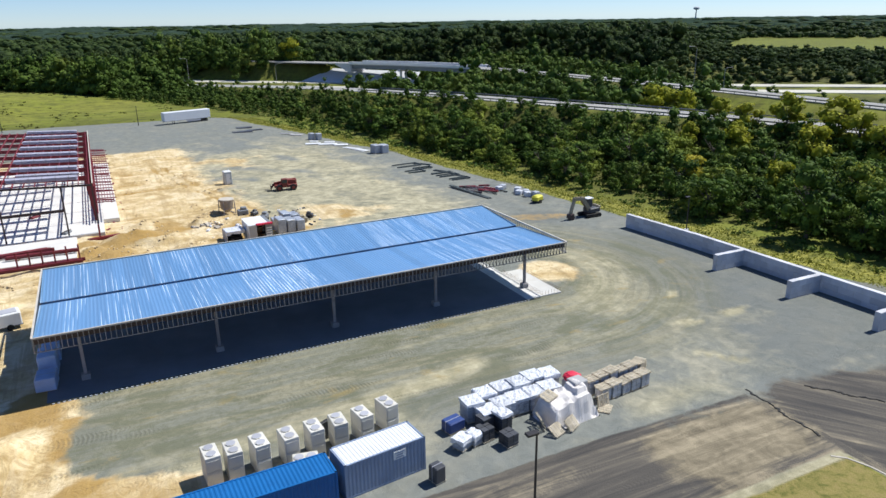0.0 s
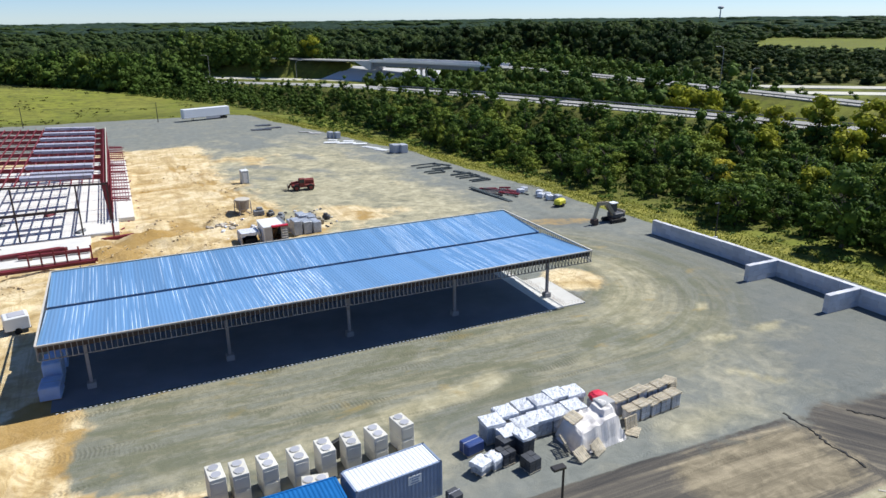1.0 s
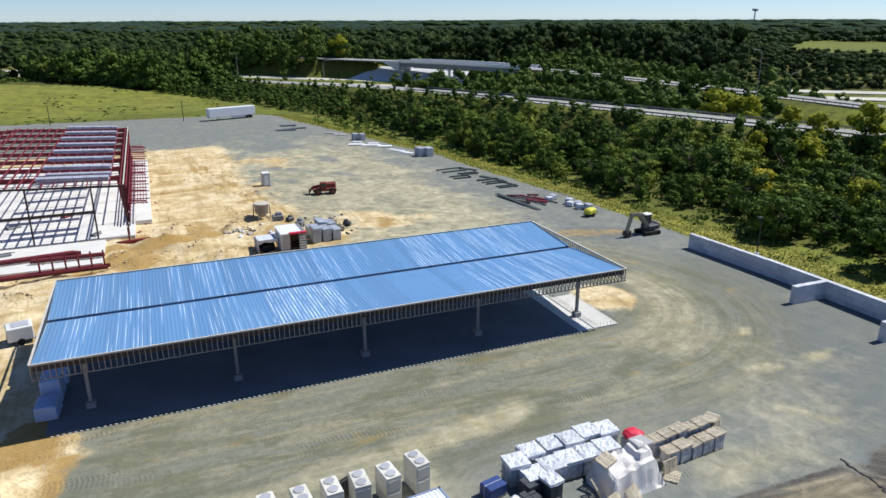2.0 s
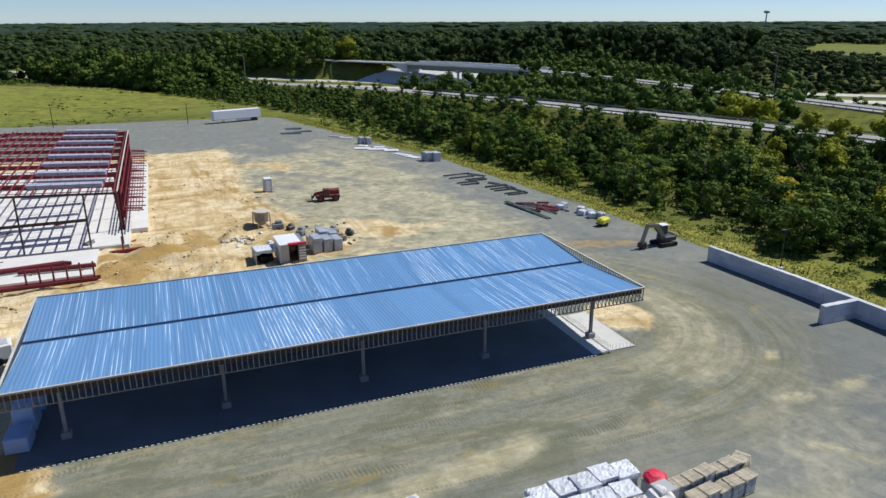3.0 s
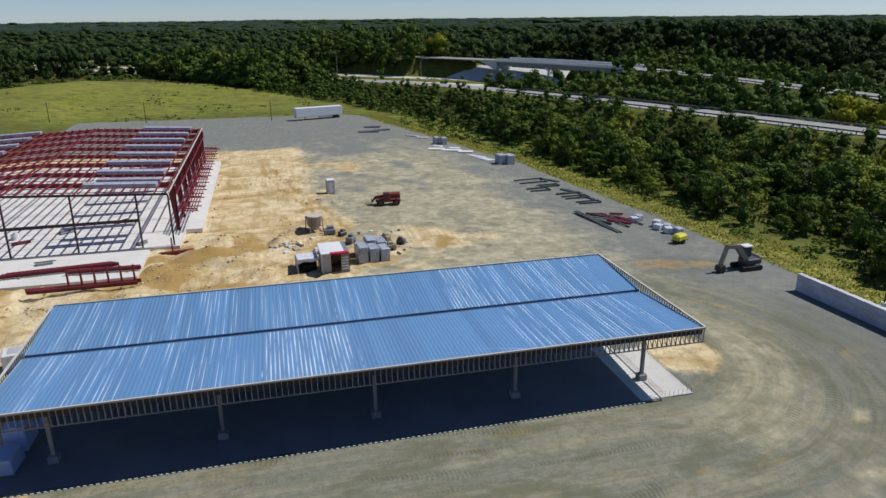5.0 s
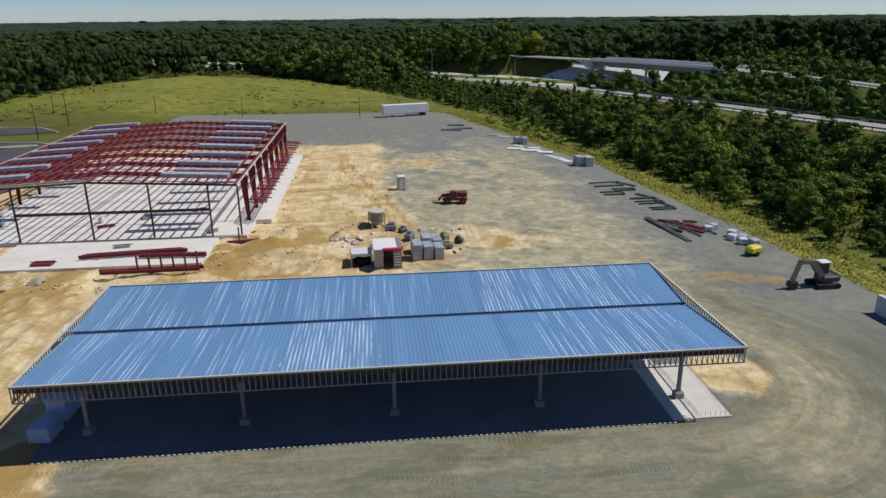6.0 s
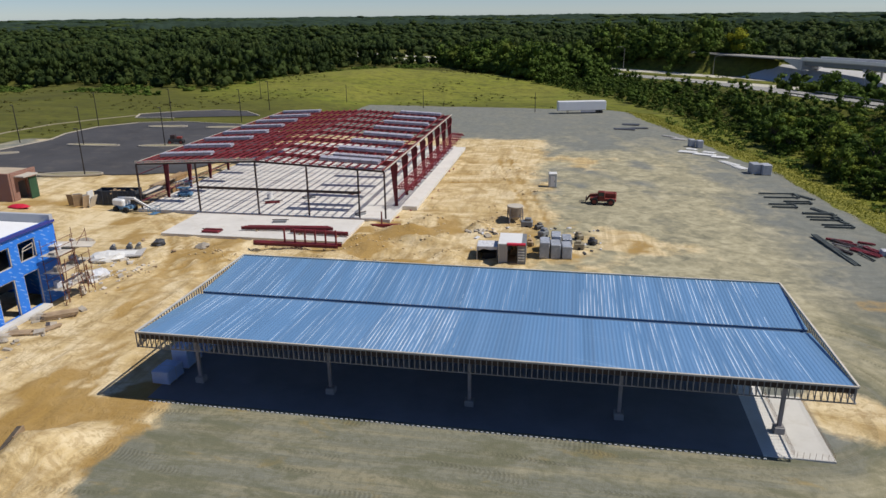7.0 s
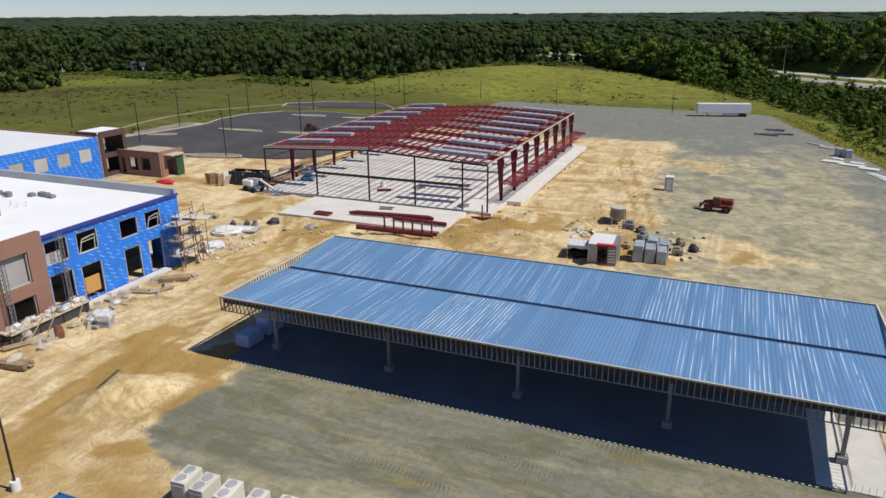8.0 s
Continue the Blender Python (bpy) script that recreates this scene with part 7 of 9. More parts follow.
# ---- scaffold beside the office ----
def scaffold():
    o = thing("scaffold", (-20.7, 18.0, zat(-20.7, 18.0)), label="steel tube scaffold with timber decks at the building corner", category="scaffold")
    for x in (-0.9, 0.9):
        for y in (-1.6, 0.8, 3.2):
            Shape().tube((x, y, 0), (x, y, 7.4), 0.04, 6).part("standard", RUST, o)
    for z in (1.8, 3.7, 5.6):
        for x in (-0.9, 0.9):
            Shape().tube((x, -1.8, z), (x, 3.4, z), 0.035, 6).part("ledger", RUST, o)
            Shape().tube((x, -1.8, z + 1.0), (x, 3.4, z + 1.0), 0.03, 6).part("guard_rail", RUST, o)
        for y in (-1.6, 0.8, 3.2):
            Shape().tube((-1.0, y, z), (1.0, y, z), 0.03, 6).part("transom", RUST, o)
        plank = Shape().box((0, 0, 0), (0.26, 5.4, 0.05)).mesh("plank", NAILER)
        for k in range(6):
            piece("plank", plank, o, (-0.75 + k * 0.3, 0.8 + 0.05 * (k % 3), z + 0.07), 1.0 * (k % 3 - 1))
    for a, b in (((0.9, -1.6, 0.2), (0.9, 0.8, 3.6)), ((0.9, 3.2, 0.2), (0.9, 0.8, 3.6)), ((0.9, -1.6, 3.8), (0.9, 3.2, 7.2))):
        Shape().tube(a, b, 0.03, 6).part("brace", RUST, o)
    rnd = random.Random(77)
    for k in range(14):
        z = (1.95, 3.85, 5.75, 0.15)[k % 4]
        Shape().block((rnd.uniform(-0.6, 0.8), rnd.uniform(-1.4, 3.0), z), (rnd.uniform(0.3, 0.7), rnd.uniform(0.3, 0.8), rnd.uniform(0.2, 0.7)), 0.05, rnd.uniform(0, 90)).part("stacked_block", (WRAP, RUBBLE, NAILER)[k % 3], o)
    for k in range(7):
        a = rnd.uniform(-1.6, 3.2)
        Shape().bar((1.0 + rnd.uniform(0, 0.4), a, rnd.uniform(0, 2)), (0.9 + rnd.uniform(-0.2, 0.5), a + rnd.uniform(-1, 1), rnd.uniform(3, 7)), 0.07).part("leaning_pole", RUST, o)
    Shape().box((0.3, 1.5, 6.0), (4.6, 1.5, 0.09), 18, 1, (4, 3)).part("deck_board", NAILER, o, "pale long deck board")


scaffold()


def hoist_mast(x, y, tall):
    o = thing("hoist_mast", (x, y, zat(x, y)), 0, "grey lattice hoist mast against the brick wall", "hoist mast", "masts along the facade")
    for a in (-0.22, 0.22):
        for b in (-0.22, 0.22):
            Shape().bar((a, b, 0), (a, b, tall), 0.06).part("chord", MACHINE_GREY, o)
    n = int(tall / 0.45)
    for k in range(n):
        z = k * tall / n
        s = Shape()
        s.bar((-0.22, 0.22, z), (0.22, 0.22, z + 0.4), 0.035).bar((0.22, -0.22, z), (0.22, 0.22, z + 0.4), 0.035).bar((-0.22, -0.22, z), (0.22, -0.22, z), 0.035).bar((0.22, -0.22, z), (0.22, 0.22, z), 0.035)
        s.part("lacing", MACHINE_GREY, o)


hoist_mast(-21.2, 2.0, 8.6)
hoist_mast(-21.0, -4.4, 7.5)


def mast_platform():
    o = thing("work_platform", (-20.6, -1.3, zat(-20.6, -1.3)), 0, "dusty work platform piled with sacks along the facade", "work platform")
    plank = Shape().box((0, 0, 0), (0.27, 9.0, 0.06)).mesh("plank", PALLET_WOOD)
    for k in range(6):
        piece("plank", plank, o, (-0.72 + k * 0.29, 0.06 * (k % 3), 1.12), 0.6 * (k % 3 - 1))
    for y in (-4, -1.3, 1.3, 4):
        Shape().box((0, y, 0.55), (1.4, 0.15, 1.1)).part("support", DARK_STEEL, o)
    Shape().box((0.6, 0, 0.5), (0.06, 8.8, 0.95)).part("toe_board", CHARCOAL, o, "dark board below the deck")
    rnd = random.Random(8)
    for k in range(16):
        big = rnd.uniform(0.6, 1.2)
        Shape().lump((rnd.uniform(-0.55, 0.45), -4.2 + k * 0.55, 1.15 + big * 0.25), (rnd.uniform(0.6, 1.1), rnd.uniform(0.6, 1.2), big * 0.75), k, 0.28, 7, 12).part("sack", (SACK, RUBBLE, WRAP)[k % 3], o)
    for y in (-4.4, -2.2, 0, 2.2, 4.4):
        Shape().tube((0.85, y, 1.2), (0.85, y, 2.2), 0.03, 6).part("rail_post", RUST, o)
    Shape().tube((0.85, -4.4, 2.2), (0.85, 4.4, 2.2), 0.03, 6).part("top_rail", RUST, o)
    for k in range(4):
        a = rnd.uniform(-4, 3.5)
        Shape().bar((1.0, a, 0.1), (0.8, a + rnd.uniform(0.6, 2.4), rnd.uniform(1.0, 1.6)), 0.12, 0.05).part("leaning_board", TIMBER, o)


mast_platform()


# ---- stacks, stones and odds along the office ----
def board_stack(x, y, rz, n, long, wide, seed, label="weathered stack of grey boards on the sand", material=None):
    rnd = random.Random(seed)
    o = thing("board_stack", (x, y, zat(x, y)), rz, label, "board stack", "board stacks")
    for a in (-0.35, 0.35):
        Shape().box((a * long, 0, 0.06), (0.12, wide, 0.12)).part("bearer", TIMBER, o)
    for k in range(n):
        for j in range(3):
            Shape().box((rnd.uniform(-0.08, 0.08) * long, (j - 1) * wide / 3, 0.15 + k * 0.07), (long * rnd.uniform(0.85, 1.0), wide / 3.3, 0.055), rnd.uniform(-2, 2)).part("board", material or TIMBER, o)


board_stack(-18.3, 13.6, 35, 6, 3.2, 1.3, 1)
board_stack(-19.4, 9.0, 20, 2, 2.6, 1.1, 2)
board_stack(-17.2, 10.6, 70, 2, 2.2, 0.9, 3)
board_stack(-15.9, -8.3, 8, 7, 2.8, 1.2, 5, "stack of brown timber baulks topped with sacks")
board_stack(-19.5, -5.4, 60, 2, 3.0, 0.8, 6)
for i, (x, y, n, l2) in enumerate(((-38.6, 64.5, 12, 5.0), (-40.6, 66.0, 16, 6.0), (-39.2, 70.5, 14, 5.0), (-42.2, 72.0, 18, 6.0), (-40.0, 76.5, 12, 6.0), (-43.4, 79.0, 15, 6.0))):
    board_stack(x, y, 85 + 4 * (i % 3), n, l2, 1.5, 90 + i, "tall brown timber stack beside the steel frame", (TIMBER, NAILER, PLYWOOD)[i % 3])
board_stack(-37.5, 62.0, 88, 9, 6.0, 2.2, 7, "brown timber stack inside the steel frame")
board_stack(-34.8, 70.0, 88, 7, 6.0, 2.0, 8, "brown timber stack inside the steel frame")
for i, (x, y, a, b, c) in enumerate(((-17.0, 1.0, 1.9, 1.3, 1.1), (-18.4, 2.2, 1.2, 0.9, 0.8), (-15.9, 0.2, 0.9, 0.8, 0.6), (-22.0, 24.5, 3.4, 2.4, 1.5), (-16.4, -7.9, 1.8, 1.0, 1.3), (-20.2, -4.2, 1.0, 1.4, 1.6), (-19.0, 5.6, 1.1, 0.8, 0.5), (-19.4, 7.2, 0.8, 0.7, 0.45))):
    solo("material_heap", Shape().lump((0, 0, c * 0.32), (a, b, c), 30 + i, 0.24), RUBBLE if i % 3 else WRAP, (x, y, zat(x, y)), 25 * i, "dusty covered heap of masonry material on the sand", "material heap", "material heaps")
solo("plaster_heap", Shape().lump((0, 0, 0.2), (4.4, 3.2, 1.5), 61, 0.16, 8, 16), WHITE_PAINT, (-25.6, 31.6, zat(-25.6, 31.6)), 20, "pale heap of plaster dust beside the scaffold", "material heap")
rnd_lean = random.Random(19)
for i in range(6):
    bx, by = -49.0 + i * 0.8, 55.4 + 0.8 * (i % 2)
    o = thing("leaning_panel", (bx, by, zat(bx, by)), 20 + 14 * i, "pale timber panel propped up on the sand", "timber panel", "propped panels")
    Shape().box((0, 0.3, 1.0), (0.9 + 0.3 * (i % 3), 0.08, 2.3), 0, 1, (rnd_lean.uniform(8, 24), 0)).part("board", NAILER if i % 2 else TIMBER, o)
    Shape().bar((0, 1.2, 0), (0, 0.3, 1.6), 0.09).part("prop", TIMBER, o)
solo("footing_strip", Shape().box((0, 0, 0.1), (1.0, 14.5, 0.3)).box((0.25, -1.0, 0.28), (0.4, 9.0, 0.12)), CONCRETE, (-21.5, 8.6, zat(-21.5, 8.6)), label="pale concrete footing strip along the blue wall", category="footing", kind="structure")
for i, (x, y, a, b, c) in enumerate(((-15.4, 0.9, 1.3, 1.2, 1.25), (-16.6, 1.6, 1.1, 1.0, 1.0))):
    crate(x, y, 20 + 14 * i, (a, b, c), GREY_WRAP, "pale wrapped load of masonry on the sand", "loads by the facade", True, "film", 51 + i)
solo("rust_drum", Shape().tube((0, -0.9, 0.35), (0, 0.9, 0.35), 0.42, 14), RUST, (-17.9, -2.3, zat(-17.9, -2.3)), 55, "rusty brown pipe section lying on the sand", "pipe")


def timber_ramp():
    o = thing("sand_screen", (-5.9, -7.4, zat(-5.9, -7.4)), 106, "dark timber board edging a sand heap", "timber board")
    Shape().box((0, 0, 0.25), (3.4, 0.12, 0.5)).part("board", TIMBER, o)
    Shape().box((0, -0.08, 0.3), (0.1, 0.1, 0.7)).part("stake", TIMBER, o)


timber_ramp()


# ---- shipping containers ----
def container(x, y, rz, length, side_paint, roof_paint, label, plate):
    W, H = 2.44, 2.59
    o = thing("shipping_container", (x, y, zat(x, y)), rz, label, "container")
    n = int(length / 0.28)
    step = (length - 0.3) / n
    def ribbed(across_of, name, paint):
        s = Shape()
        pts = []
        for k in range(n):
            u = -length / 2 + 0.15 + k * step
            pts += [(u, 0), (u + step * 0.3, 0), (u + step * 0.5, 1), (u + step * 0.8, 1)]
        pts.append((length / 2 - 0.15, 0))
        a = [across_of(u, d, 0) for u, d in pts]
        b = [across_of(u, d, 1) for u, d in pts]
        m = len(pts)
        s.add(a + b, [(i, i + 1, m + i + 1, m + i) for i in range(m - 1)])
        return s.part(name, paint, o)
    ribbed(lambda u, d, t: (u, -W / 2 + 0.05 - 0.04 * d, 0.16 + t * (H - 0.3)), "side_panel", side_paint)
    ribbed(lambda u, d, t: (u, W / 2 - 0.05 + 0.04 * d, 0.16 + t * (H - 0.3)), "side_panel", side_paint)
    ribbed(lambda u, d, t: (u, -W / 2 + 0.08 + t * (W - 0.16), H - 0.05 + 0.025 * d), "roof_panel", roof_paint)
    Shape().box((0, 0, 0.12), (length - 0.1, W - 0.1, 0.12)).part("floor_pan", side_paint, o)
    for y0 in (-W / 2 + 0.06, W / 2 - 0.06):
        for z0 in (0.08, H - 0.07):
            Shape().box((0, y0, z0), (length, 0.12, 0.14)).part("rail", side_paint, o)
        for x0 in (-length / 2 + 0.08, length / 2 - 0.08):
            Shape().box((x0, y0, H / 2), (0.16, 0.13, H)).part("corner_post", side_paint, o)
    for x0 in (-length / 2 + 0.08, length / 2 - 0.08):
        for z0 in (0.08, H - 0.07):
            Shape().box((x0, 0, z0), (0.14, W, 0.14)).part("end_rail", side_paint, o)
    s = Shape()
    m = 8
    pts = []
    for k in range(m):
        u = -W / 2 + 0.12 + k * (W - 0.24) / m
        w = (W - 0.24) / m
        pts += [(u, 0), (u + w * 0.3, 0), (u + w * 0.5, 1), (u + w * 0.8, 1)]
    pts.append((W / 2 - 0.12, 0))
    low = [(-length / 2 + 0.08 - 0.04 * d, u, 0.15) for u, d in pts]
    top = [(p[0], p[1], H - 0.13) for p in low]
    s.add(low + top, [(i, i + 1, len(pts) + i + 1, len(pts) + i) for i in range(len(pts) - 1)])
    s.part("end_panel", side_paint, o)
    for k in (-1, 1):
        d = Shape().box((length / 2 - 0.06, k * W / 4, H / 2), (0.06, W / 2 - 0.16, H - 0.3)).part("door", side_paint, o)
        for q in (0.25, 0.75):
            Shape().tube((length / 2, k * W / 2 * q, 0.2), (length / 2, k * W / 2 * q, H - 0.2), 0.025, 6).part("lock_bar", GALV, d)
    if plate:
        p = Shape().box((1.0, -W / 2 - 0.03, H - 0.6), (0.95, 0.02, 0.62)).part("sign_plate", WHITE_PAINT, o, "white sign plate with dark bars")
        for k, w in enumerate((0.7, 0.5, 0.62)):
            Shape().box((1.0, -W / 2 - 0.045, H - 0.42 - k * 0.18), (w, 0.012, 0.09)).part("bar", CONTAINER_NAVY, p)


container(20.95, -21.55, 6.3, 6.06, CONTAINER_NAVY, CONTAINER_ROOF, "slate-blue steel container with a whitewashed roof on gravel", True)
container(11.4, -22.3, 1.4, 12.19, CONTAINER_BLUE, CONTAINER_BLUE, "long bright blue corrugated steel container on gravel", False)


# ---- condenser units ----
def condenser(x, y, rz, low=False):
    h = 1.25 if low else 2.25
    o = thing("condenser_unit", (x, y, zat(x, y)), rz, "cream boxed condenser unit with two round top fans" if not low else "low cream condenser unit with two round fans", "condenser", "condenser units in a row")
    W, L = (1.05, 1.75)
    Shape().block((0, 0, 0.08), (W, L, h / 2 - 0.06), 0.03).part("lower_cabinet", CREAM_PAINT, o)
    Shape().block((0, 0, h / 2 + 0.04), (W, L, h / 2 - 0.04), 0.03).part("upper_cabinet", CREAM_PAINT, o)
    Shape().box((0, 0, 0.04), (W * 0.94, L * 0.94, 0.08)).part("skid", TIMBER, o)
    for k in (-1, 1):
        f = Shape().tube((0, k * L * 0.24, h - 0.01), (0, k * L * 0.24, h + 0.06), 0.36, 18).part("fan_ring", CREAM_PAINT, o)
        Shape().tube((0, k * L * 0.24, h + 0.05), (0, k * L * 0.24, h + 0.075), 0.32, 18).part("fan_grille", FAN_GREY, f, "grey round fan grille")
    for z in (h * 0.28, h * 0.72):
        Shape().box((0, -L / 2 - 0.01, z), (W * 0.8, 0.02, h * 0.32)).part("louvre_panel", CREAM_PAINT, o)


for i, x in enumerate((10.7, 12.15, 13.95, 15.95, 17.85, 19.65, 21.55, 23.7)):
    condenser(x, (-16.8, -16.9, -16.9, -17.0, -16.9, -16.9, -16.8, -16.3)[i], (4, 2, 6, 5, 3, 0, 8, 10)[i])
condenser(16.6, -18.9, 78, True)
solo("black_panel", Shape().block((0, 0, 0), (0.9, 0.3, 1.5), 0.05), BLACK, (18.95, -15.6, zat(18.95, -15.6)), 25, "black panel standing between condenser units", "panel")


crate(24.2, -24.0, 12, (0.85, 0.9, 1.15), CHARCOAL, "small dark wrapped block beside the container")


def pallet(x, y, z, rz, tilt=(0, 0), label="bare pale timber pallet on loads"):
    o = thing("pallet", (x, y, z), rz, label, "pallet", "loose pallets")
    o.matrix_world = o.matrix_world @ pose(0, 0, 0, tilt[0], tilt[1], 0)
    slat = Shape().box((0, 0, 0), (0.11, 1.0, 0.022)).mesh("slat", PALLET_WOOD)
    for k in range(7):
        piece("slat", slat, o, (-0.54 + k * 0.18, 0, 0.135))
    for k in range(3):
        piece("slat", slat, o, (-0.54 + k * 0.54, 0, 0.012))
    for k in (-1, 0, 1):
        Shape().box((0, k * 0.44, 0.073), (1.2, 0.05, 0.1)).part("stringer", PALLET_WOOD, o)


PALE_BLOCK = surface("pale_concrete_blocks", (0.5, 0.5, 0.5), 0.8, vary=0.2, scale=5, stain=(0.28, 0.29, 0.31), stain_amount=0.5)
WHITE_LABEL = "white wrapped pallet load of block in a yard row"
LOADS = [(30.0, -18.3, 1.5), (31.5, -17.6, 1.55), (33.3, -17.3, 1.4), (34.7, -17.5, 1.6), (36.2, -17.3, 1.65), (37.6, -17.5, 1.7), (30.7, -19.6, 1.2), (32.2, -19.2, 1.3), (33.7, -19.0, 1.25), (35.2, -19.0, 1.35), (36.7, -19.0, 1.4)]
for i, (x, y, h) in enumerate(LOADS):
    crate(x, y, (i * 37 % 5) - 1, (1.42, 1.4, h), GREY_WRAP if i in (7, 8, 9) else PALE_BLOCK, WHITE_LABEL, "white loads in the yard row", True, "film", i)
crate(28.0, -19.0, 12, (1.5, 1.1, 0.8), BLUE_TARP, "low dark blue covered load in the yard")
crate(27.5, -21.4, 25, (1.1, 1.0, 0.75), GREY_WRAP, "crumpled white wrapped load on gravel", "", True, "film", 21)
crate(28.5, -21.3, 20, (0.85, 1.0, 0.8), GREY_WRAP, "crumpled white wrapped load on gravel", "", True, "film", 22)
for x, y, h in ((29.5, -21.2, 0.95), (30.7, -22.6, 0.9), (31.2, -20.9, 1.55), (30.0, -20.3, 1.2)):
    crate(x, y, 10, (1.05, 1.1, h), CHARCOAL, "dark grey wrapped block load on gravel", "dark loads", True, "film" if h > 1.3 else "blocks", int(x * 10))


def sheeted_pile():
    o = thing("sheeted_pile", (36.7, -21.2, zat(36.7, -21.2)), 4, "big pile under a creamy white sheet in the yard", "sheeted pile")
    s = Shape()
    n, m = 25, 19
    gx, gy = np.meshgrid(np.linspace(-2.3, 2.3, n), np.linspace(-1.6, 1.6, m))
    rim = 1.0 - np.maximum(np.abs(gx + 0.2 * (grain(gx, gy, 0.7, 5) - 0.5)) / 2.3, np.abs(gy + 0.3 * (grain(gx, gy, 0.6, 6) - 0.5)) / 1.6)
    gz = (1.7 + 0.18 * gx) * soft(rim, 0.0, 0.3) + 0.3 * (grain(gx, gy, 0.45, 3) - 0.5) + 0.35 * (gx > 0.6) * (np.abs(gy - 0.2) < 0.8)
    gz[0], gz[-1], gz[:, 0], gz[:, -1] = 0, 0, 0, 0
    s.add(np.stack([gx.ravel(), gy.ravel(), np.clip(gz, 0, 9).ravel()], 1).tolist(), [(j * n + i, j * n + i + 1, (j + 1) * n + i + 1, (j + 1) * n + i) for j in range(m - 1) for i in range(n - 1)])
    s.part("sheet", surface("creamy_white_sheet", (0.72, 0.67, 0.62), 0.55, vary=0.1, scale=3, stain=(0.5, 0.46, 0.42), bump=0.5), o, "creased creamy white sheet")
    Shape().block((1.7, 0.6, 1.6), (1.3, 1.15, 0.75), 0.06).part("top_crate", COVER, o, "pale square crate top")


sheeted_pile()
gz0 = zat(36, -22)
pallet(35.4, -20.8, gz0 + 1.75, 20, (14, -4))
pallet(33.95, -21.9, gz0 + 0.6, 78, (66, 0), "grey timber pallet leaning on the sheeted pile")
pallet(34.6, -23.1, gz0 + 0.32, 20, (34, 0), "timber pallet leaning on the sheeted pile")
pallet(36.0, -23.0, gz0 + 0.42, 26, (48, 0), "timber pallet leaning on the sheeted pile")
pallet(40.1, -21.6, gz0 + 0.6, 8, (80, 0), "timber pallet standing on edge by block loads")
pallet(40.0, -22.1, gz0 + 0.02, 40, (0, 0), "broken timber pallet lying on gravel")
for k in range(4):
    pallet(46.0, -19.0, zat(46.0, -19.0) + 0.9 + k * 0.16, 14 + 5 * k, (0, 3), "timber pallet in a low stack")
crate(46.0, -19.0, 14, (1.1, 1.0, 0.72), TIMBER, "brown timber blocks under a pallet stack")
crate(39.3, -18.6, 10, (1.3, 1.2, 1.0), GREY_WRAP, "grey load under a red cover")
solo("red_tarp_bundle", Shape().lump((0, 0, 0.3), (1.7, 1.5, 0.75), 21, 0.14), RED_COVER, (39.3, -18.6, zat(39.3, -18.6) + 1.1), 20, "rounded bundle under a bright red cover", "covered bundle")
for k in range(5):
    for j in range(2):
        x, y = 40.5 + k * 1.08 + 0.35 * j, -19.55 - j * 1.2 + k * 0.08
        h = (1.15, 0.8)[j] + 0.1 * ((k * 7 + j) % 3)
        crate(x, y, 4 + 3 * (k % 3), (0.95, 0.95, h), PALE_BLOCK if (k + j) % 3 else GREY_WRAP, "grey block load with a pallet laid on top", "block loads", True, "blocks", 3 * k + j)
        pallet(x, y, zat(x, y) + h + 0.17, 4 + 5 * (k % 3))


# ---- lamp poles ----
def lamp_pole(x, y, tall, label, head=True, base=True, r=0.075):
    o = thing("lamp_pole", (x, y, zat(x, y)), 0, label, "lamp pole", "site lamp poles")
    Shape().tube((0, 0, 0.7 if base else 0), (0, 0, tall), r * 1.15, 10, r * 0.8).part("pole", POLE, o)
    if base:
        Shape().tube((0, 0, -0.2), (0, 0, 0.75), 0.3, 14).part("base", WHITE_PAINT, o, "round white concrete base")
    if head:
        Shape().block((-0.32, 0, tall - 0.02), (0.75, 0.4, 0.14), 0.03).part("lamp_head", POLE, o)
        Shape().box((-0.32, 0, tall - 0.03), (0.5, 0.3, 0.02)).part("lens", FAN_GREY, o)


lamp_pole(26.15, -32.7, 8.2, "dark lamp pole with flat lamp head beside the drive")
lamp_pole(-0.8, -19.9, 7.6, "dark lamp pole on a round white base")
lamp_pole(82.6, 12.0, 5.6, "dark lamp pole beyond the block wall")
lamp_pole(80.9, -24.5, 5.6, "dark lamp pole beyond the block wall")
for x, y in ((-60.8, 75.2), (-94, 84.2), (-83, 105), (-62.2, 106.2), (-128, 94), (-102, 106.7), (-99.6, 134), (-61.8, 146), (-83, 144.6), (-64, 171)):
    lamp_pole(x, y, 9.2, "tall dark lamp pole at the parking lot", True, False, 0.11)
for x, y in ((-49.2, 206), (-19.5, 202), (20.4, 195.5), (-80, 200)):
    lamp_pole(x, y, 6.5, "tall dark pole at the edge of the meadow", False, False, 0.11)


def highway_lamp(x, y, tall, rz, z=None):
    o = thing("highway_lamp", (x, y, zat(x, y) if z is None else z), rz, "tall grey highway lamp with a curved arm", "highway lamp", "highway lamps")
    Shape().tube((0, 0, 0), (0, 0, tall), 0.16, 8, 0.1).part("pole", GALV, o)
    s = Shape()
    p = [(0, 0, tall - 0.2), (0.5, 0, tall + 0.5), (1.6, 0, tall + 0.8), (3.2, 0, tall + 0.8)]
    for a, b in zip(p, p[1:]):
        s.tube(a, b, 0.09, 6)
    s.part("arm", GALV, o)
    Shape().block((3.5, 0, tall + 0.7), (0.9, 0.4, 0.18), 0.05).part("lamp_head", GALV, o)


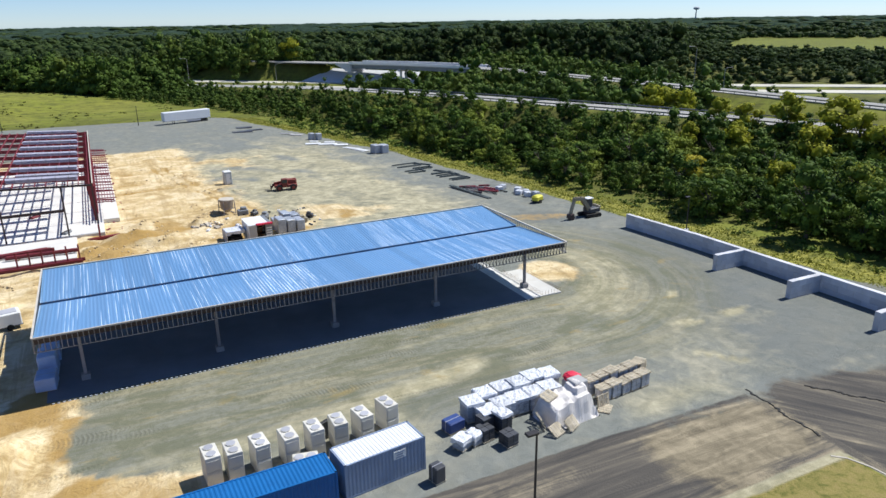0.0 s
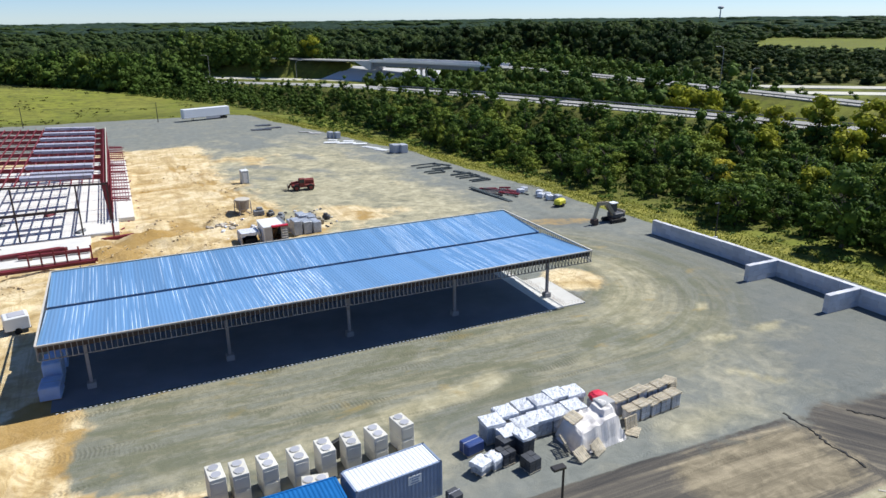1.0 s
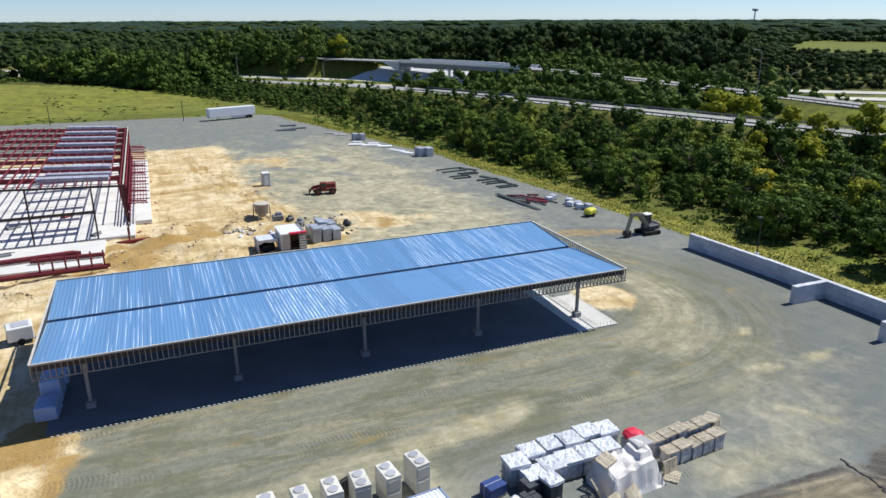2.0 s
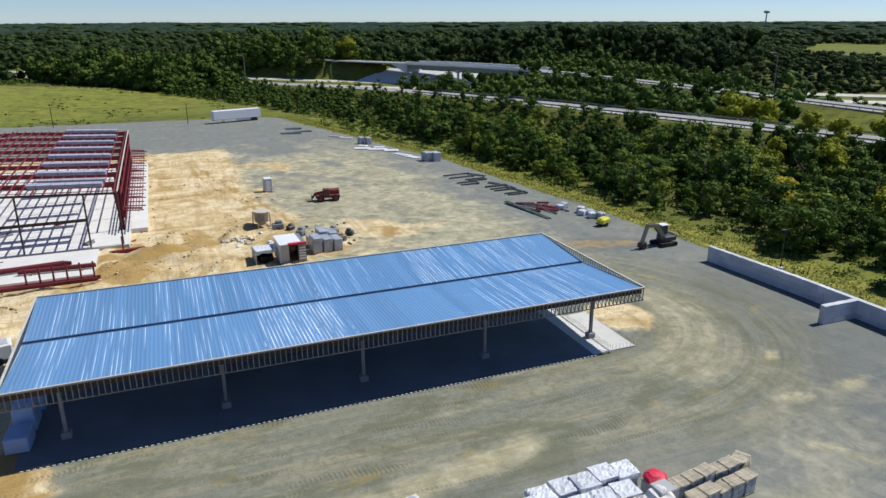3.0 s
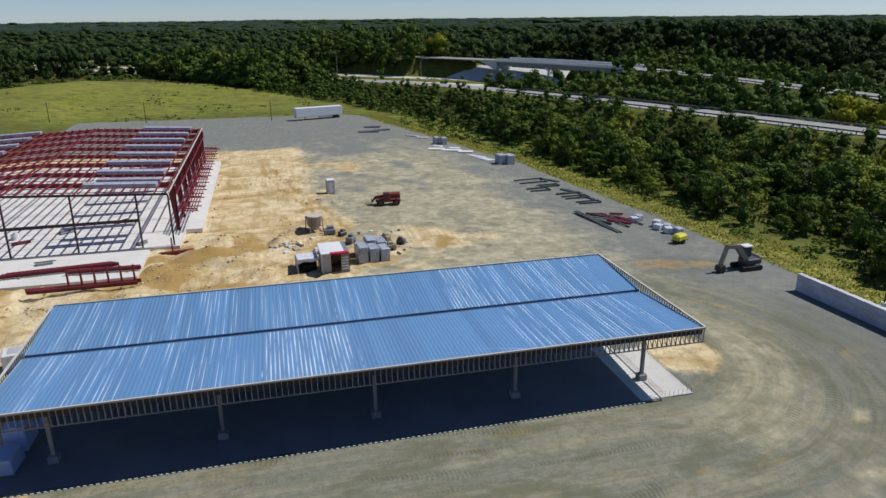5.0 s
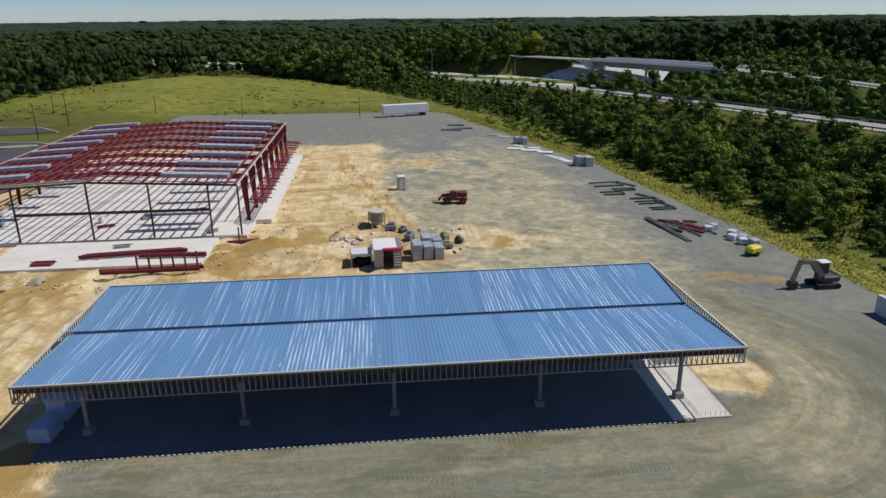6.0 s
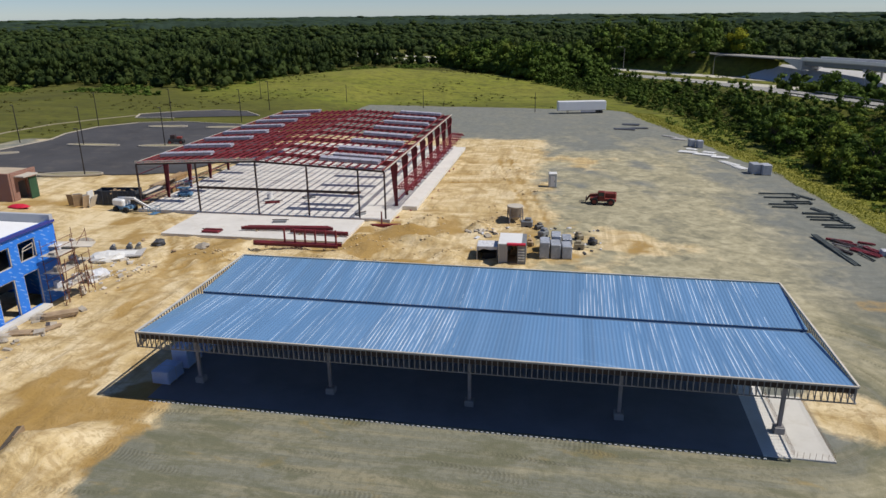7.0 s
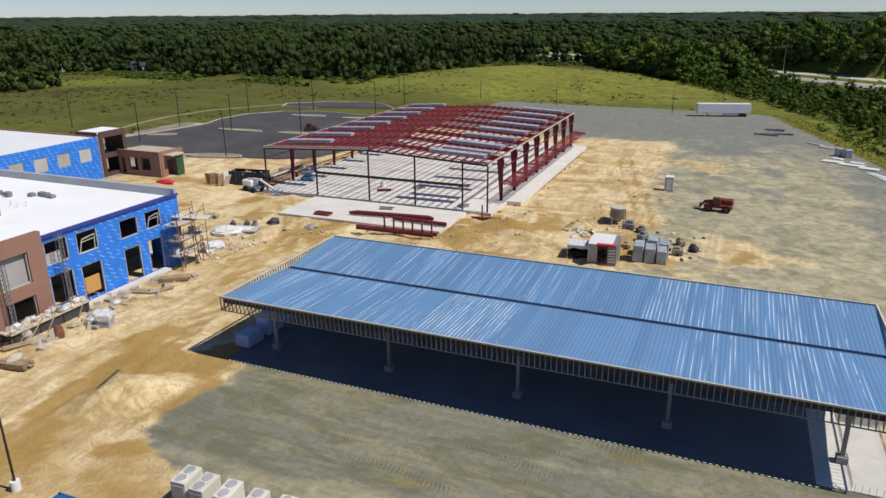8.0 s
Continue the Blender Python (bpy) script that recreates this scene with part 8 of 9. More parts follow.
for x, y, tall, rz in ((18, 352, 12, 200), (60, 374, 12, 180), (103, 343, 9, 0), (211, 138, 18, 180), (240, 150, 12, 0), (170, 260, 8, 20)):
    highway_lamp(x, y, tall, rz)


# ---- machines ----
def wheel(o, x, y, r, w):
    t = Shape().tube((x, y - w / 2, r), (x, y + w / 2, r), r, 18).part("wheel", RUBBER, o, "dusty black tyre")
    Shape().tube((x, y - w / 2 - 0.02, r), (x, y + w / 2 + 0.02, r), r * 0.55, 12).part("rim", MACHINE_RED, t)


def telehandler(x, y, rz):
    o = thing("telehandler", (x, y, zat(x, y)), rz, "faded red rough-terrain telehandler parked on gravel", "telehandler")
    for a in (-1.35, 1.35):
        for b in (-1.0, 1.0):
            wheel(o, a, b, 0.62, 0.45)
    Shape().block((0, 0, 0.62), (4.3, 1.5, 0.55), 0.1).part("chassis", MACHINE_RED, o)
    Shape().block((1.15, 0.35, 1.1), (2.0, 1.2, 0.95), 0.15).part("engine_cover", MACHINE_RED, o)
    c = Shape().block((-0.25, -0.5, 1.1), (1.2, 0.85, 1.25), 0.12).part("cab", MACHINE_RED, o)
    Shape().box((-0.25, -0.95, 1.85), (0.9, 0.03, 0.6)).part("cab_window", GLASS, c)
    Shape().box((-0.87, -0.5, 1.85), (0.03, 0.65, 0.6)).part("cab_window", GLASS, c)
    Shape().bar((2.1, 0.2, 1.95), (-2.2, 0.2, 1.35), 0.35, 0.42).part("boom", MACHINE_RED, o)
    Shape().bar((-2.2, 0.2, 1.35), (-2.75, 0.2, 0.5), 0.28, 0.3).part("boom_head", MACHINE_RED, o)
    Shape().box((-2.8, 0.2, 0.65), (0.1, 1.4, 0.9)).part("fork_carriage", DARK_STEEL, o)
    for b in (-0.2, 0.6):
        Shape().box((-3.4, b, 0.22), (1.2, 0.12, 0.06)).part("fork", DARK_STEEL, o)


telehandler(38.6, 72.4, -6)


def portable_toilet(x, y, rz):
    o = thing("portable_toilet", (x, y, zat(x, y)), rz, "white portable toilet cabin standing at the gravel edge", "portable toilet")
    Shape().block((0, 0, 0.12), (1.5, 1.5, 2.5), 0.06).part("cabin", surface("pale_grey_cabin", (0.5, 0.52, 0.52), 0.5, vary=0.06), o)
    Shape().box((0, 0, 0.06), (1.55, 1.55, 0.14)).part("skid", BLACK, o)
    Shape().box((0, 0, 2.68), (1.58, 1.58, 0.12), 0, 0.85).part("roof", WHITE_PAINT, o)
    d = Shape().box((0, -0.77, 1.25), (0.8, 0.04, 2.0)).part("door", WHITE_PAINT, o)
    Shape().box((0.3, -0.8, 1.25), (0.06, 0.05, 0.2)).part("handle", BLACK, d)
    Shape().tube((0.5, 0.5, 2.7), (0.5, 0.5, 3.0), 0.06, 8).part("vent_pipe", WHITE_PAINT, o)


portable_toilet(29.8, 85.0, 5)


def round_tank(x, y):
    o = thing("round_tank", (x, y, zat(x, y)), 15, "dusty tan round hopper tank on a square steel stand", "tank")
    tan = surface("dusty_tan_tank", (0.36, 0.3, 0.23), 0.6, vary=0.22, scale=2, stain=(0.16, 0.12, 0.09), stain_amount=0.6)
    Shape().tube((0, 0, 1.25), (0, 0, 2.75), 1.0, 24, 1.18).part("shell", tan, o)
    Shape().tube((0, 0, 0.55), (0, 0, 1.25), 0.35, 24, 1.0).part("cone", tan, o)
    Shape().tube((0, 0, 2.75), (0, 0, 2.85), 1.26, 24, 1.2).part("lid", surface("tan_tank_lid", (0.6, 0.54, 0.44), 0.6), o)
    for a in (-0.95, 0.95):
        for b in (-0.95, 0.95):
            Shape().bar((a * 1.1, b * 1.1, 0), (a, b, 2.6), 0.12).part("leg", COLUMN_STEEL, o)
        Shape().bar((a, -1.0, 0.35), (a, 1.0, 0.35), 0.1).part("stand_rail", COLUMN_STEEL, o)
        Shape().bar((-1.0, a, 1.3), (1.0, a, 1.3), 0.1).part("stand_rail", COLUMN_STEEL, o)


round_tank(25.0, 58.2)


def tool_shed(x, y):
    o = thing("tool_container", (x, y, zat(x, y)), 2, "white open-fronted site store with a red header", "site store")
    W, L, H = 3.3, 4.4, 2.5
    for a in (-W / 2, W / 2):
        Shape().box((a, 0, H / 2), (0.08, L, H)).part("side_wall", MACHINE_GREY if a > 0 else WHITE_PAINT, o)
    Shape().box((0, L / 2, H / 2), (W, 0.08, H)).part("back_wall", WHITE_PAINT, o)
    Shape().box((-0.3, 0.1, H + 0.05), (W - 0.4, L + 0.2, 0.1)).part("roof", WHITE_PAINT, o, "flat white roof")
    Shape().box((1.4, 0.1, H + 0.03), (0.6, L + 0.2, 0.08)).part("roof_strip", MACHINE_GREY, o)
    Shape().box((0, 0, 0.06), (W, L, 0.12)).part("floor", TIMBER, o)
    Shape().box((-1.1, -L / 2, H / 2), (1.05, 0.07, H)).part("door", COVER, o, "pale grey door leaf")
    d = Shape().box((1.15, -L / 2, H / 2), (1.0, 0.07, H)).part("door", MACHINE_GREY, o, "grey louvred door leaf")
    for k in range(5):
        Shape().box((1.15, -L / 2 - 0.06, 0.5 + 0.36 * k), (0.8, 0.05, 0.14)).part("louvre", WHITE_PAINT, d)
    Shape().box((0.5, -L / 2 - 0.1, H + 0.12), (2.3, 0.6, 0.2)).part("header", RED_COVER, o, "red front header")
    for k in range(4):
        Shape().box((0.1 + 0.1 * k, 0.8, 0.4 + 0.3 * k), (1.0, 0.8, 0.25)).part("shelf", TIMBER, o)


def lean_to(x, y):
    o = thing("open_shelter", (x, y, zat(x, y)), 4, "low dark shelter with a pale sheet roof beside the store", "shelter")
    for a in (-1.3, 1.3):
        for b in (-1.2, 1.2):
            Shape().box((a, b, 1.0), (0.1, 0.1, 2.0)).part("post", COVER, o)
    Shape().box((0, 1.25, 1.0), (2.7, 0.06, 1.9)).part("back_board", CHARCOAL, o)
    Shape().box((-1.34, 0, 1.0), (0.06, 2.4, 1.9)).part("side_board", COVER, o)
    film_cover((2.6, 2.4, 1.95), 0.5, 31).part("roof_sheet", WRAP, o, "crumpled pale roof sheet")
    Shape().block((0.2, 0.2, 0.0), (1.8, 1.4, 1.1), 0.1).part("stored_crate", BLACK, o)


def plank(a, b):
    """A weathered plank leaning on the soil heap."""
    a, b = Vector((*a, zat(*a) + 0.05)), Vector((*b, zat(*b) + 0.05))
    lift = max(zat(*a.lerp(b, k / 12).xy) - a.lerp(b, k / 12).z for k in range(13))
    a.z, b.z = a.z + lift + 0.03, b.z + lift + 0.03
    solo("plank", Shape().bar((0, 0, 0), tuple(b - a), 0.32, 0.09), BARK, tuple(a), label="long dark weathered plank lying on the sand heap", category="plank")


plank((-5.1, -9.4), (-6.9, -5.6))
lean_to(22.9, 40.6)
tool_shed(26.2, 40.0)
for k in range(3):
    for j in range(2):
        crate(30.1 + k * 1.4, 42.3 + j * 2.6, 3 + 2 * (k - j), (1.25, 2.4, 2.1 - 0.25 * ((k + 2 * j) % 3)), SHINY_WRAP, "tall grey wrapped cube of insulation on sand", "wrapped cubes")
for i, (x, y, s1, m) in enumerate(((27.0, 55.3, 1.7, MACHINE_GREY), (28.8, 54.8, 1.2, CHARCOAL), (29.6, 50.8, 1.5, MACHINE_GREY), (28.0, 46.6, 1.1, TIMBER), (34.6, 50.6, 1.3, MACHINE_TAN), (36.4, 48.4, 1.2, CHARCOAL), (34.6, 46.0, 1.4, MACHINE_TAN), (24.5, 46.0, 1.0, WRAP), (33.2, 47.6, 1.0, RUBBLE))):
    o = thing("site_equipment", (x, y, zat(x, y)), 30 * i, "small dusty heap of site equipment on the sand", "equipment", "site equipment")
    Shape().block((0, 0, 0.15), (s1, s1 * 0.7, s1 * 0.5), 0.1).part("body", m, o)
    Shape().block((s1 * 0.1, 0, 0.15 + s1 * 0.5), (s1 * 0.55, s1 * 0.5, s1 * 0.25), 0.08).part("cover", m, o)
    Shape().bar((-s1 * 0.9, 0, 0.3), (s1 * 0.6, 0, 0.25), 0.08).part("drawbar", DARK_STEEL, o)
    for b in (-0.4, 0.4):
        Shape().tube((0, b * s1 - 0.06, 0.2), (0, b * s1 + 0.06, 0.2), 0.2, 12).part("wheel", RUBBER, o)
rnd = random.Random(77)
for k in range(16):
    x, y, r = 20.4 + rnd.gauss(0, 1.0), 51.4 + rnd.gauss(0, 0.9), rnd.uniform(0.3, 0.8)
    solo("broken_slab", Shape().box((0, 0, 0.12), (r * 1.6, r, 0.22), 0, 0.85, (rnd.uniform(-25, 25), rnd.uniform(-25, 25))), RUBBLE, (x, y, zat(x, y)), rnd.uniform(0, 180), "broken piece of pale concrete on a dirt heap", "concrete rubble", "concrete rubble")


def excavator(x, y, rz):
    o = thing("excavator", (x, y, zat(x, y)), rz, "small dusty tracked excavator with its arm folded down", "excavator")
    for b in (-0.85, 0.85):
        t = Shape()
        prof = [(-1.35, 0.28), (-1.2, 0.05), (1.2, 0.05), (1.35, 0.28), (1.2, 0.55), (-1.2, 0.55)]
        n = len(prof)
        t.add([(u, b - 0.22, z) for u, z in prof] + [(u, b + 0.22, z) for u, z in prof], [tuple(range(n)), tuple(range(2 * n - 1, n - 1, -1))] + [(i, i + n, (i + 1) % n + n, (i + 1) % n) for i in range(n)])
        t.part("track", RUBBER, o)
    Shape().box((0, 0, 0.45), (1.3, 1.3, 0.4)).part("undercarriage", DARK_STEEL, o)
    Shape().block((0.35, 0, 0.7), (1.9, 1.65, 0.65), 0.15).part("house", CHARCOAL, o)
    Shape().block((1.2, 0, 0.75), (0.5, 1.5, 0.8), 0.12).part("counterweight", MACHINE_TAN, o)
    c = Shape().block((0.0, 0.35, 1.3), (1.0, 0.85, 1.2), 0.1).part("cab", CHARCOAL, o)
    Shape().box((0.0, 0.79, 2.0), (0.8, 0.03, 0.7)).part("cab_window", GLASS, c)
    Shape().box((-0.52, 0.35, 1.95), (0.03, 0.7, 0.85)).part("cab_window", GLASS, c)
    Shape().block((0.0, 0.35, 2.5), (1.15, 1.0, 0.12), 0.04).part("cab_roof", WHITE_PAINT, c, "pale cab roof")
    Shape().bar((-0.4, -0.3, 1.1), (-1.7, -0.3, 2.9), 0.4, 0.5).part("boom", MACHINE_TAN, o)
    Shape().bar((-1.5, -0.3, 2.84), (-3.2, -0.3, 2.95), 0.36, 0.44).part("boom_tip", MACHINE_TAN, o)
    Shape().bar((-3.05, -0.3, 3.15), (-3.75, -0.3, 0.9), 0.3, 0.4).part("stick", MACHINE_TAN, o)
    Shape().tube((-0.9, -0.3, 1.2), (-2.0, -0.3, 2.6), 0.06, 8).part("hydraulic_ram", DARK_STEEL, o)
    Shape().tube((-1.9, -0.3, 3.1), (-3.0, -0.3, 3.2), 0.06, 8).part("hydraulic_ram", DARK_STEEL, o)
    b = Shape()
    prof = [(-3.4, 1.0), (-4.0, 0.85), (-4.05, 0.3), (-3.6, 0.02), (-3.3, 0.35)]
    b.add([(u, -0.75, z) for u, z in prof] + [(u, 0.15, z) for u, z in prof], [tuple(range(5)), tuple(range(9, 4, -1))] + [(i, i + 5, (i + 1) % 5 + 5, (i + 1) % 5) for i in range(5)])
    b.part("bucket", DARK_STEEL, o)
    o.scale = (1.15, 1.15, 1.15)


excavator(76.9, 27.4, 4)


def yellow_generator(x, y, rz):
    o = thing("towed_compressor", (x, y, zat(x, y)), rz, "yellow towed compressor at the edge of the gravel", "compressor")
    Shape().block((0, 0, 0.5), (2.1, 1.3, 0.85), 0.25).part("hood", MACHINE_YELLOW, o)
    Shape().box((0, 0, 0.45), (2.2, 1.2, 0.12)).part("chassis", BLACK, o)
    for b in (-0.7, 0.7):
        Shape().tube((0, b - 0.1, 0.33), (0, b + 0.1, 0.33), 0.33, 14).part("wheel", RUBBER, o)
    Shape().bar((-1.0, 0, 0.45), (-2.0, 0, 0.35), 0.1).part("drawbar", DARK_STEEL, o)


yellow_generator(75.0, 39.6, 20)


def trailer(x, y, rz):
    o = thing("semi_trailer", (x, y, zat(x, y)), rz, "long white box semi-trailer parked at the gravel edge", "trailer")
    L = 16.0
    Shape().block((0, 0, 1.15), (L, 2.6, 2.85), 0.06).part("box_body", TRAILER_SKIN, o)
    rib = Shape().box((0, 0, 2.55), (0.05, 0.03, 2.7)).mesh("rib", TRAILER_SKIN)
    for k in range(20):
        piece("rib", rib, o, (-L / 2 + 0.4 + k * (L - 0.8) / 19, -1.315, 0))
    Shape().box((0, 0, 1.08), (L, 1.1, 0.2)).part("frame_rail", DARK_STEEL, o)
    for a in (5.2, 6.5):
        for b in (-1.0, 1.0):
            Shape().tube((a, b - 0.25, 0.5), (a, b + 0.25, 0.5), 0.5, 16).part("wheel", RUBBER, o)
    for b in (-0.8, 0.8):
        Shape().box((-4.6, b, 0.55), (0.14, 0.14, 1.1)).part("landing_leg", DARK_STEEL, o)
    Shape().box((2.0, -1.28, 0.75), (5.0, 0.05, 0.6)).part("side_skirt", FAN_GREY, o)


trailer(35.7, 194.5, 15)


# ---- materials laid out along the edge of the gravel ----
def bar_stack(x, y, rz, long, n, material, label, group):
    o = thing("steel_bar_stack", (x, y, zat(x, y)), rz, label, "steel bars", group)
    for a in (-0.3, 0.3):
        Shape().box((a * long, 0, 0.06), (0.12, n * 0.3 + 0.3, 0.12)).part("bearer", TIMBER, o)
    for k in range(n):
        Shape().bar((-long / 2, (k - n / 2) * 0.3, 0.22), (long / 2 - 0.2 * (k % 2), (k - n / 2) * 0.3 + 0.03, 0.22), 0.16, 0.2).part("bar", material, o)


GREEN_STEEL = surface("grey_green_steel", (0.09, 0.105, 0.1), 0.6, vary=0.2, scale=2)


def open_frame(x, y, rz, long, gap, closed):
    o = thing("steel_frame_section", (x, y, zat(x, y)), rz, "grey-green steel frame section laid on gravel", "steel frame", "frames along the gravel edge")
    for b in (0.0, gap):
        Shape().bar((0, b, 0.14), (long, b, 0.14), 0.17, 0.26).part("bar", GREEN_STEEL, o)
    Shape().bar((long, -0.15, 0.16), (long, gap + 0.15, 0.16), 0.18, 0.28).part("end_bar", GREEN_STEEL, o)
    if closed:
        Shape().bar((0, -0.15, 0.16), (0, gap + 0.15, 0.16), 0.18, 0.28).part("end_bar", GREEN_STEEL, o)


for x, y, rz, long, gap, closed in ((66.8, 83.4, 4, 6.0, 2.8, 0), (69.5, 79.6, 3, 4.2, 1.3, 0), (66.4, 76.2, 2, 4.0, 1.9, 0), (70.4, 72.6, 3, 4.4, 0.5, 1), (70.2, 68.8, 3, 4.7, 1.6, 0), (71.0, 64.7, 2, 4.2, 1.2, 0), (72.6, 76.5, -62, 4.6, 0.5, 1), (72.4, 87.6, -58, 4.8, 0.4, 0), (74.0, 71.0, -75, 3.6, 0.4, 0)):
    open_frame(x, y, rz, long, gap, closed)
bar_stack(68.6, 52.6, -84, 13.0, 3, GREEN_STEEL, "long grey steel beams laid on gravel", "beams at the gravel edge")
bar_stack(71.0, 55.5, -60, 4.5, 3, DARK_STEEL, "dark steel sections on gravel", "beams at the gravel edge")
bar_stack(72.3, 52.0, -50, 4.0, 4, OXIDE, "red primed steel sections on gravel", "beams at the gravel edge")
for i in range(12):
    bar_stack(69.0 + (i * 37 % 11) * 0.55, 49.5 + (i * 23 % 13) * 0.65, -80 + (i * 53 % 70), 2.2 + 0.3 * (i % 5), 1 + i % 2, (GREEN_STEEL, OXIDE, COLUMN_STEEL, DARK_STEEL)[i % 4], "loose steel sections dropped on gravel", "beams at the gravel edge")
bar_stack(73.6, 53.4, -70, 3.0, 3, OXIDE, "red primed steel sections on gravel", "beams at the gravel edge")
for i, (x, y) in enumerate(((74.4, 51.6), (75.6, 52.4), (76.5, 48.4), (77.2, 46.6), (76.2, 44.6), (77.3, 43.6), (75.8, 46.8))):
    crate(x, y, 20 * i, (1.2, 1.1, 0.7 + 0.1 * (i % 3)), GREY_WRAP if i % 2 else WRAP, "grey wrapped materials on gravel near weeds", "loads at the gravel edge")
for k in range(2):
    crate(70.2 + k * 1.9, 105.6 - k * 0.6, 8, (1.8, 2.4, 2.0), GREY_WRAP, "large pale wrapped cube of material on gravel", "pale cubes")
for k in range(2):
    crate(62.2 + k * 1.7, 135.5 - k * 1.2, 10, (1.4, 1.6, 1.7), GREY_WRAP, "pale wrapped bundle on gravel", "pale cubes")
def sheet(x, y, rz, a, b, material, label, seed):
    o = thing("loose_sheets", (x, y, zat(x, y)), rz, label, "sheets", "sheets laid on gravel")
    r = random.Random(seed)
    for k in range(3):
        Shape().box((r.uniform(-0.3, 0.3), r.uniform(-0.4, 0.4), 0.06 + 0.07 * k), (a * r.uniform(0.8, 1), b * r.uniform(0.7, 1), 0.06), r.uniform(-8, 8)).part("sheet", material, o)
for i, (x, y, rz, a, b) in enumerate(((60.0, 127.0, -20, 4.5, 2.6), (63.5, 124.5, -20, 5.0, 2.8), (66.4, 122.0, -25, 4.0, 2.4), (67.2, 115.0, -60, 5.0, 1.6), (68.4, 110.5, -60, 4.0, 1.8), (65.0, 128.0, -30, 3.0, 2.0), (61.5, 131.0, -40, 2.4, 1.6))):
    sheet(x, y, rz, a, b, WHITE_PAINT, "loose white sheets laid on gravel", i)
for i, (x, y, rz, a, b) in enumerate(((47.5, 160.0, 0, 6.0, 3.0), (52.0, 163.0, 10, 5.0, 2.5), (50.0, 170.0, 0, 5.0, 2.5), (58.5, 150.0, -40, 4.0, 1.4), (60.5, 146.0, -40, 4.0, 1.4))):
    sheet(x, y, rz, a, b, CHARCOAL if i < 3 else COVER, "dark flat mats laid on gravel", 20 + i)


# ---- steel laid out before the frame ----
def beam_pile(x, y, z, rz, long, n, label, posts=0):
    o = thing("beam_pile", (x, y, z), rz, label, "steel beams", "red beams before the frame")
    rnd = random.Random(int(x * 10))
    for a in (-0.32, 0.32):
        Shape().box((a * long, 0, 0.1), (0.2, n * 0.32 + 0.4, 0.2)).part("bearer", TIMBER, o)
    for k in range(n):
        s = Shape()
        y0, l2 = (k - (n - 1) / 2) * 0.34, long * rnd.uniform(0.42, 0.5)
        for h, w, t in ((0.22, 0.26, 0.03), (0.42, 0.03, 0.4), (0.62, 0.26, 0.03)):
            s.bar((-l2, y0, h), (l2, y0 + 0.05, h), w, t)
        s.part("beam", OXIDE, o)
    for k in range(posts):
        u = (-0.12 + 0.56 * k / max(1, posts - 1)) * long
        Shape().bar((u, 0, 0.6), (u, 0, 2.6), 0.2).part("stub_post", OXIDE, o)


beam_pile(-7.4, 47.6, SZ - 0.03, 6, 14.0, 3, "long red steel beams on the front slab")
beam_pile(-2.0, 46.2, SZ - 0.03, -3, 9.0, 2, "red steel beams on the front slab")
beam_pile(-2.9, 39.6, zat(-2.9, 39.6), 1, 12.8, 3, "red steel beams with upright stubs on the sand", 6)
beam_pile(5.9, 53.2, zat(5.9, 53.2), 9, 4.6, 2, "short red beams lying on the sand", 1)
for i, (x, y, a, b) in enumerate(((-18.2, 45.4, 2.6, 1.5), (-10.3, 51.6, 2.0, 0.9), (-16.0, 62.0, 2.4, 0.8), (-11.0, 66.0, 2.0, 1.0), (-4.0, 70.0, 1.8, 0.8), (0.8, 57.2, 1.6, 0.9))):
    o = thing("material_bundle", (x, y, SZ), 12 * i, "small dark bundle of fittings on the concrete slab", "material bundle", "bundles on the slab")
    Shape().block((0, 0, 0), (a, b, 0.3), 0.05).part("wrapped_roll", OXIDE if i % 2 == 0 else MACHINE_GREY, o)
    Shape().bar((-a * 0.6, 0.1, 0.34), (a * 0.7, -0.1, 0.34), 0.1).part("loose_bar", DARK_STEEL, o)
solo("white_bucket", Shape().tube((0, 0, 0), (0, 0, 0.9), 0.5, 14), WHITE_PAINT, (-17.5, 64.5, SZ), 0, "white drum standing on the concrete slab", "drum")


def boom_lift(x, y, rz):
    o = thing("boom_lift", (x, y, zat(x, y)), rz, "pale blue and white boom lift parked with its boom lowered", "boom lift")
    for a in (-1.1, 1.1):
        for b in (-0.9, 0.9):
            Shape().tube((a, b - 0.2, 0.48), (a, b + 0.2, 0.48), 0.48, 16).part("wheel", RUBBER, o)
    Shape().block((0, 0, 0.5), (3.0, 1.7, 0.5), 0.1).part("chassis", LIFT_BLUE, o)
    Shape().block((-0.7, 0, 1.05), (2.4, 1.8, 1.0), 0.2).part("turret", WHITE_PAINT, o)
    Shape().bar((-1.2, 0, 2.1), (2.4, 0, 2.3), 0.35, 0.4).part("boom", WHITE_PAINT, o)
    Shape().bar((2.3, 0, 2.2), (5.6, 0, 0.9), 0.25, 0.3).part("jib", WHITE_PAINT, o)
    s = Shape()
    for z in (0.2, 0.75, 1.3):
        for p, q in (((5.6, -0.8), (6.6, -0.8)), ((5.6, 0.8), (6.6, 0.8)), ((5.6, -0.8), (5.6, 0.8)), ((6.6, -0.8), (6.6, 0.8))):
            s.bar((*p, z), (*q, z), 0.05)
    for a, b in ((5.6, -0.8), (6.6, -0.8), (5.6, 0.8), (6.6, 0.8)):
        s.bar((a, b, 0.2), (a, b, 1.3), 0.05)
    s.box((6.1, 0, 0.2), (1.0, 1.6, 0.06))
    s.part("basket", LIFT_BLUE, o)


boom_lift(-38.6, 55.0, -12)


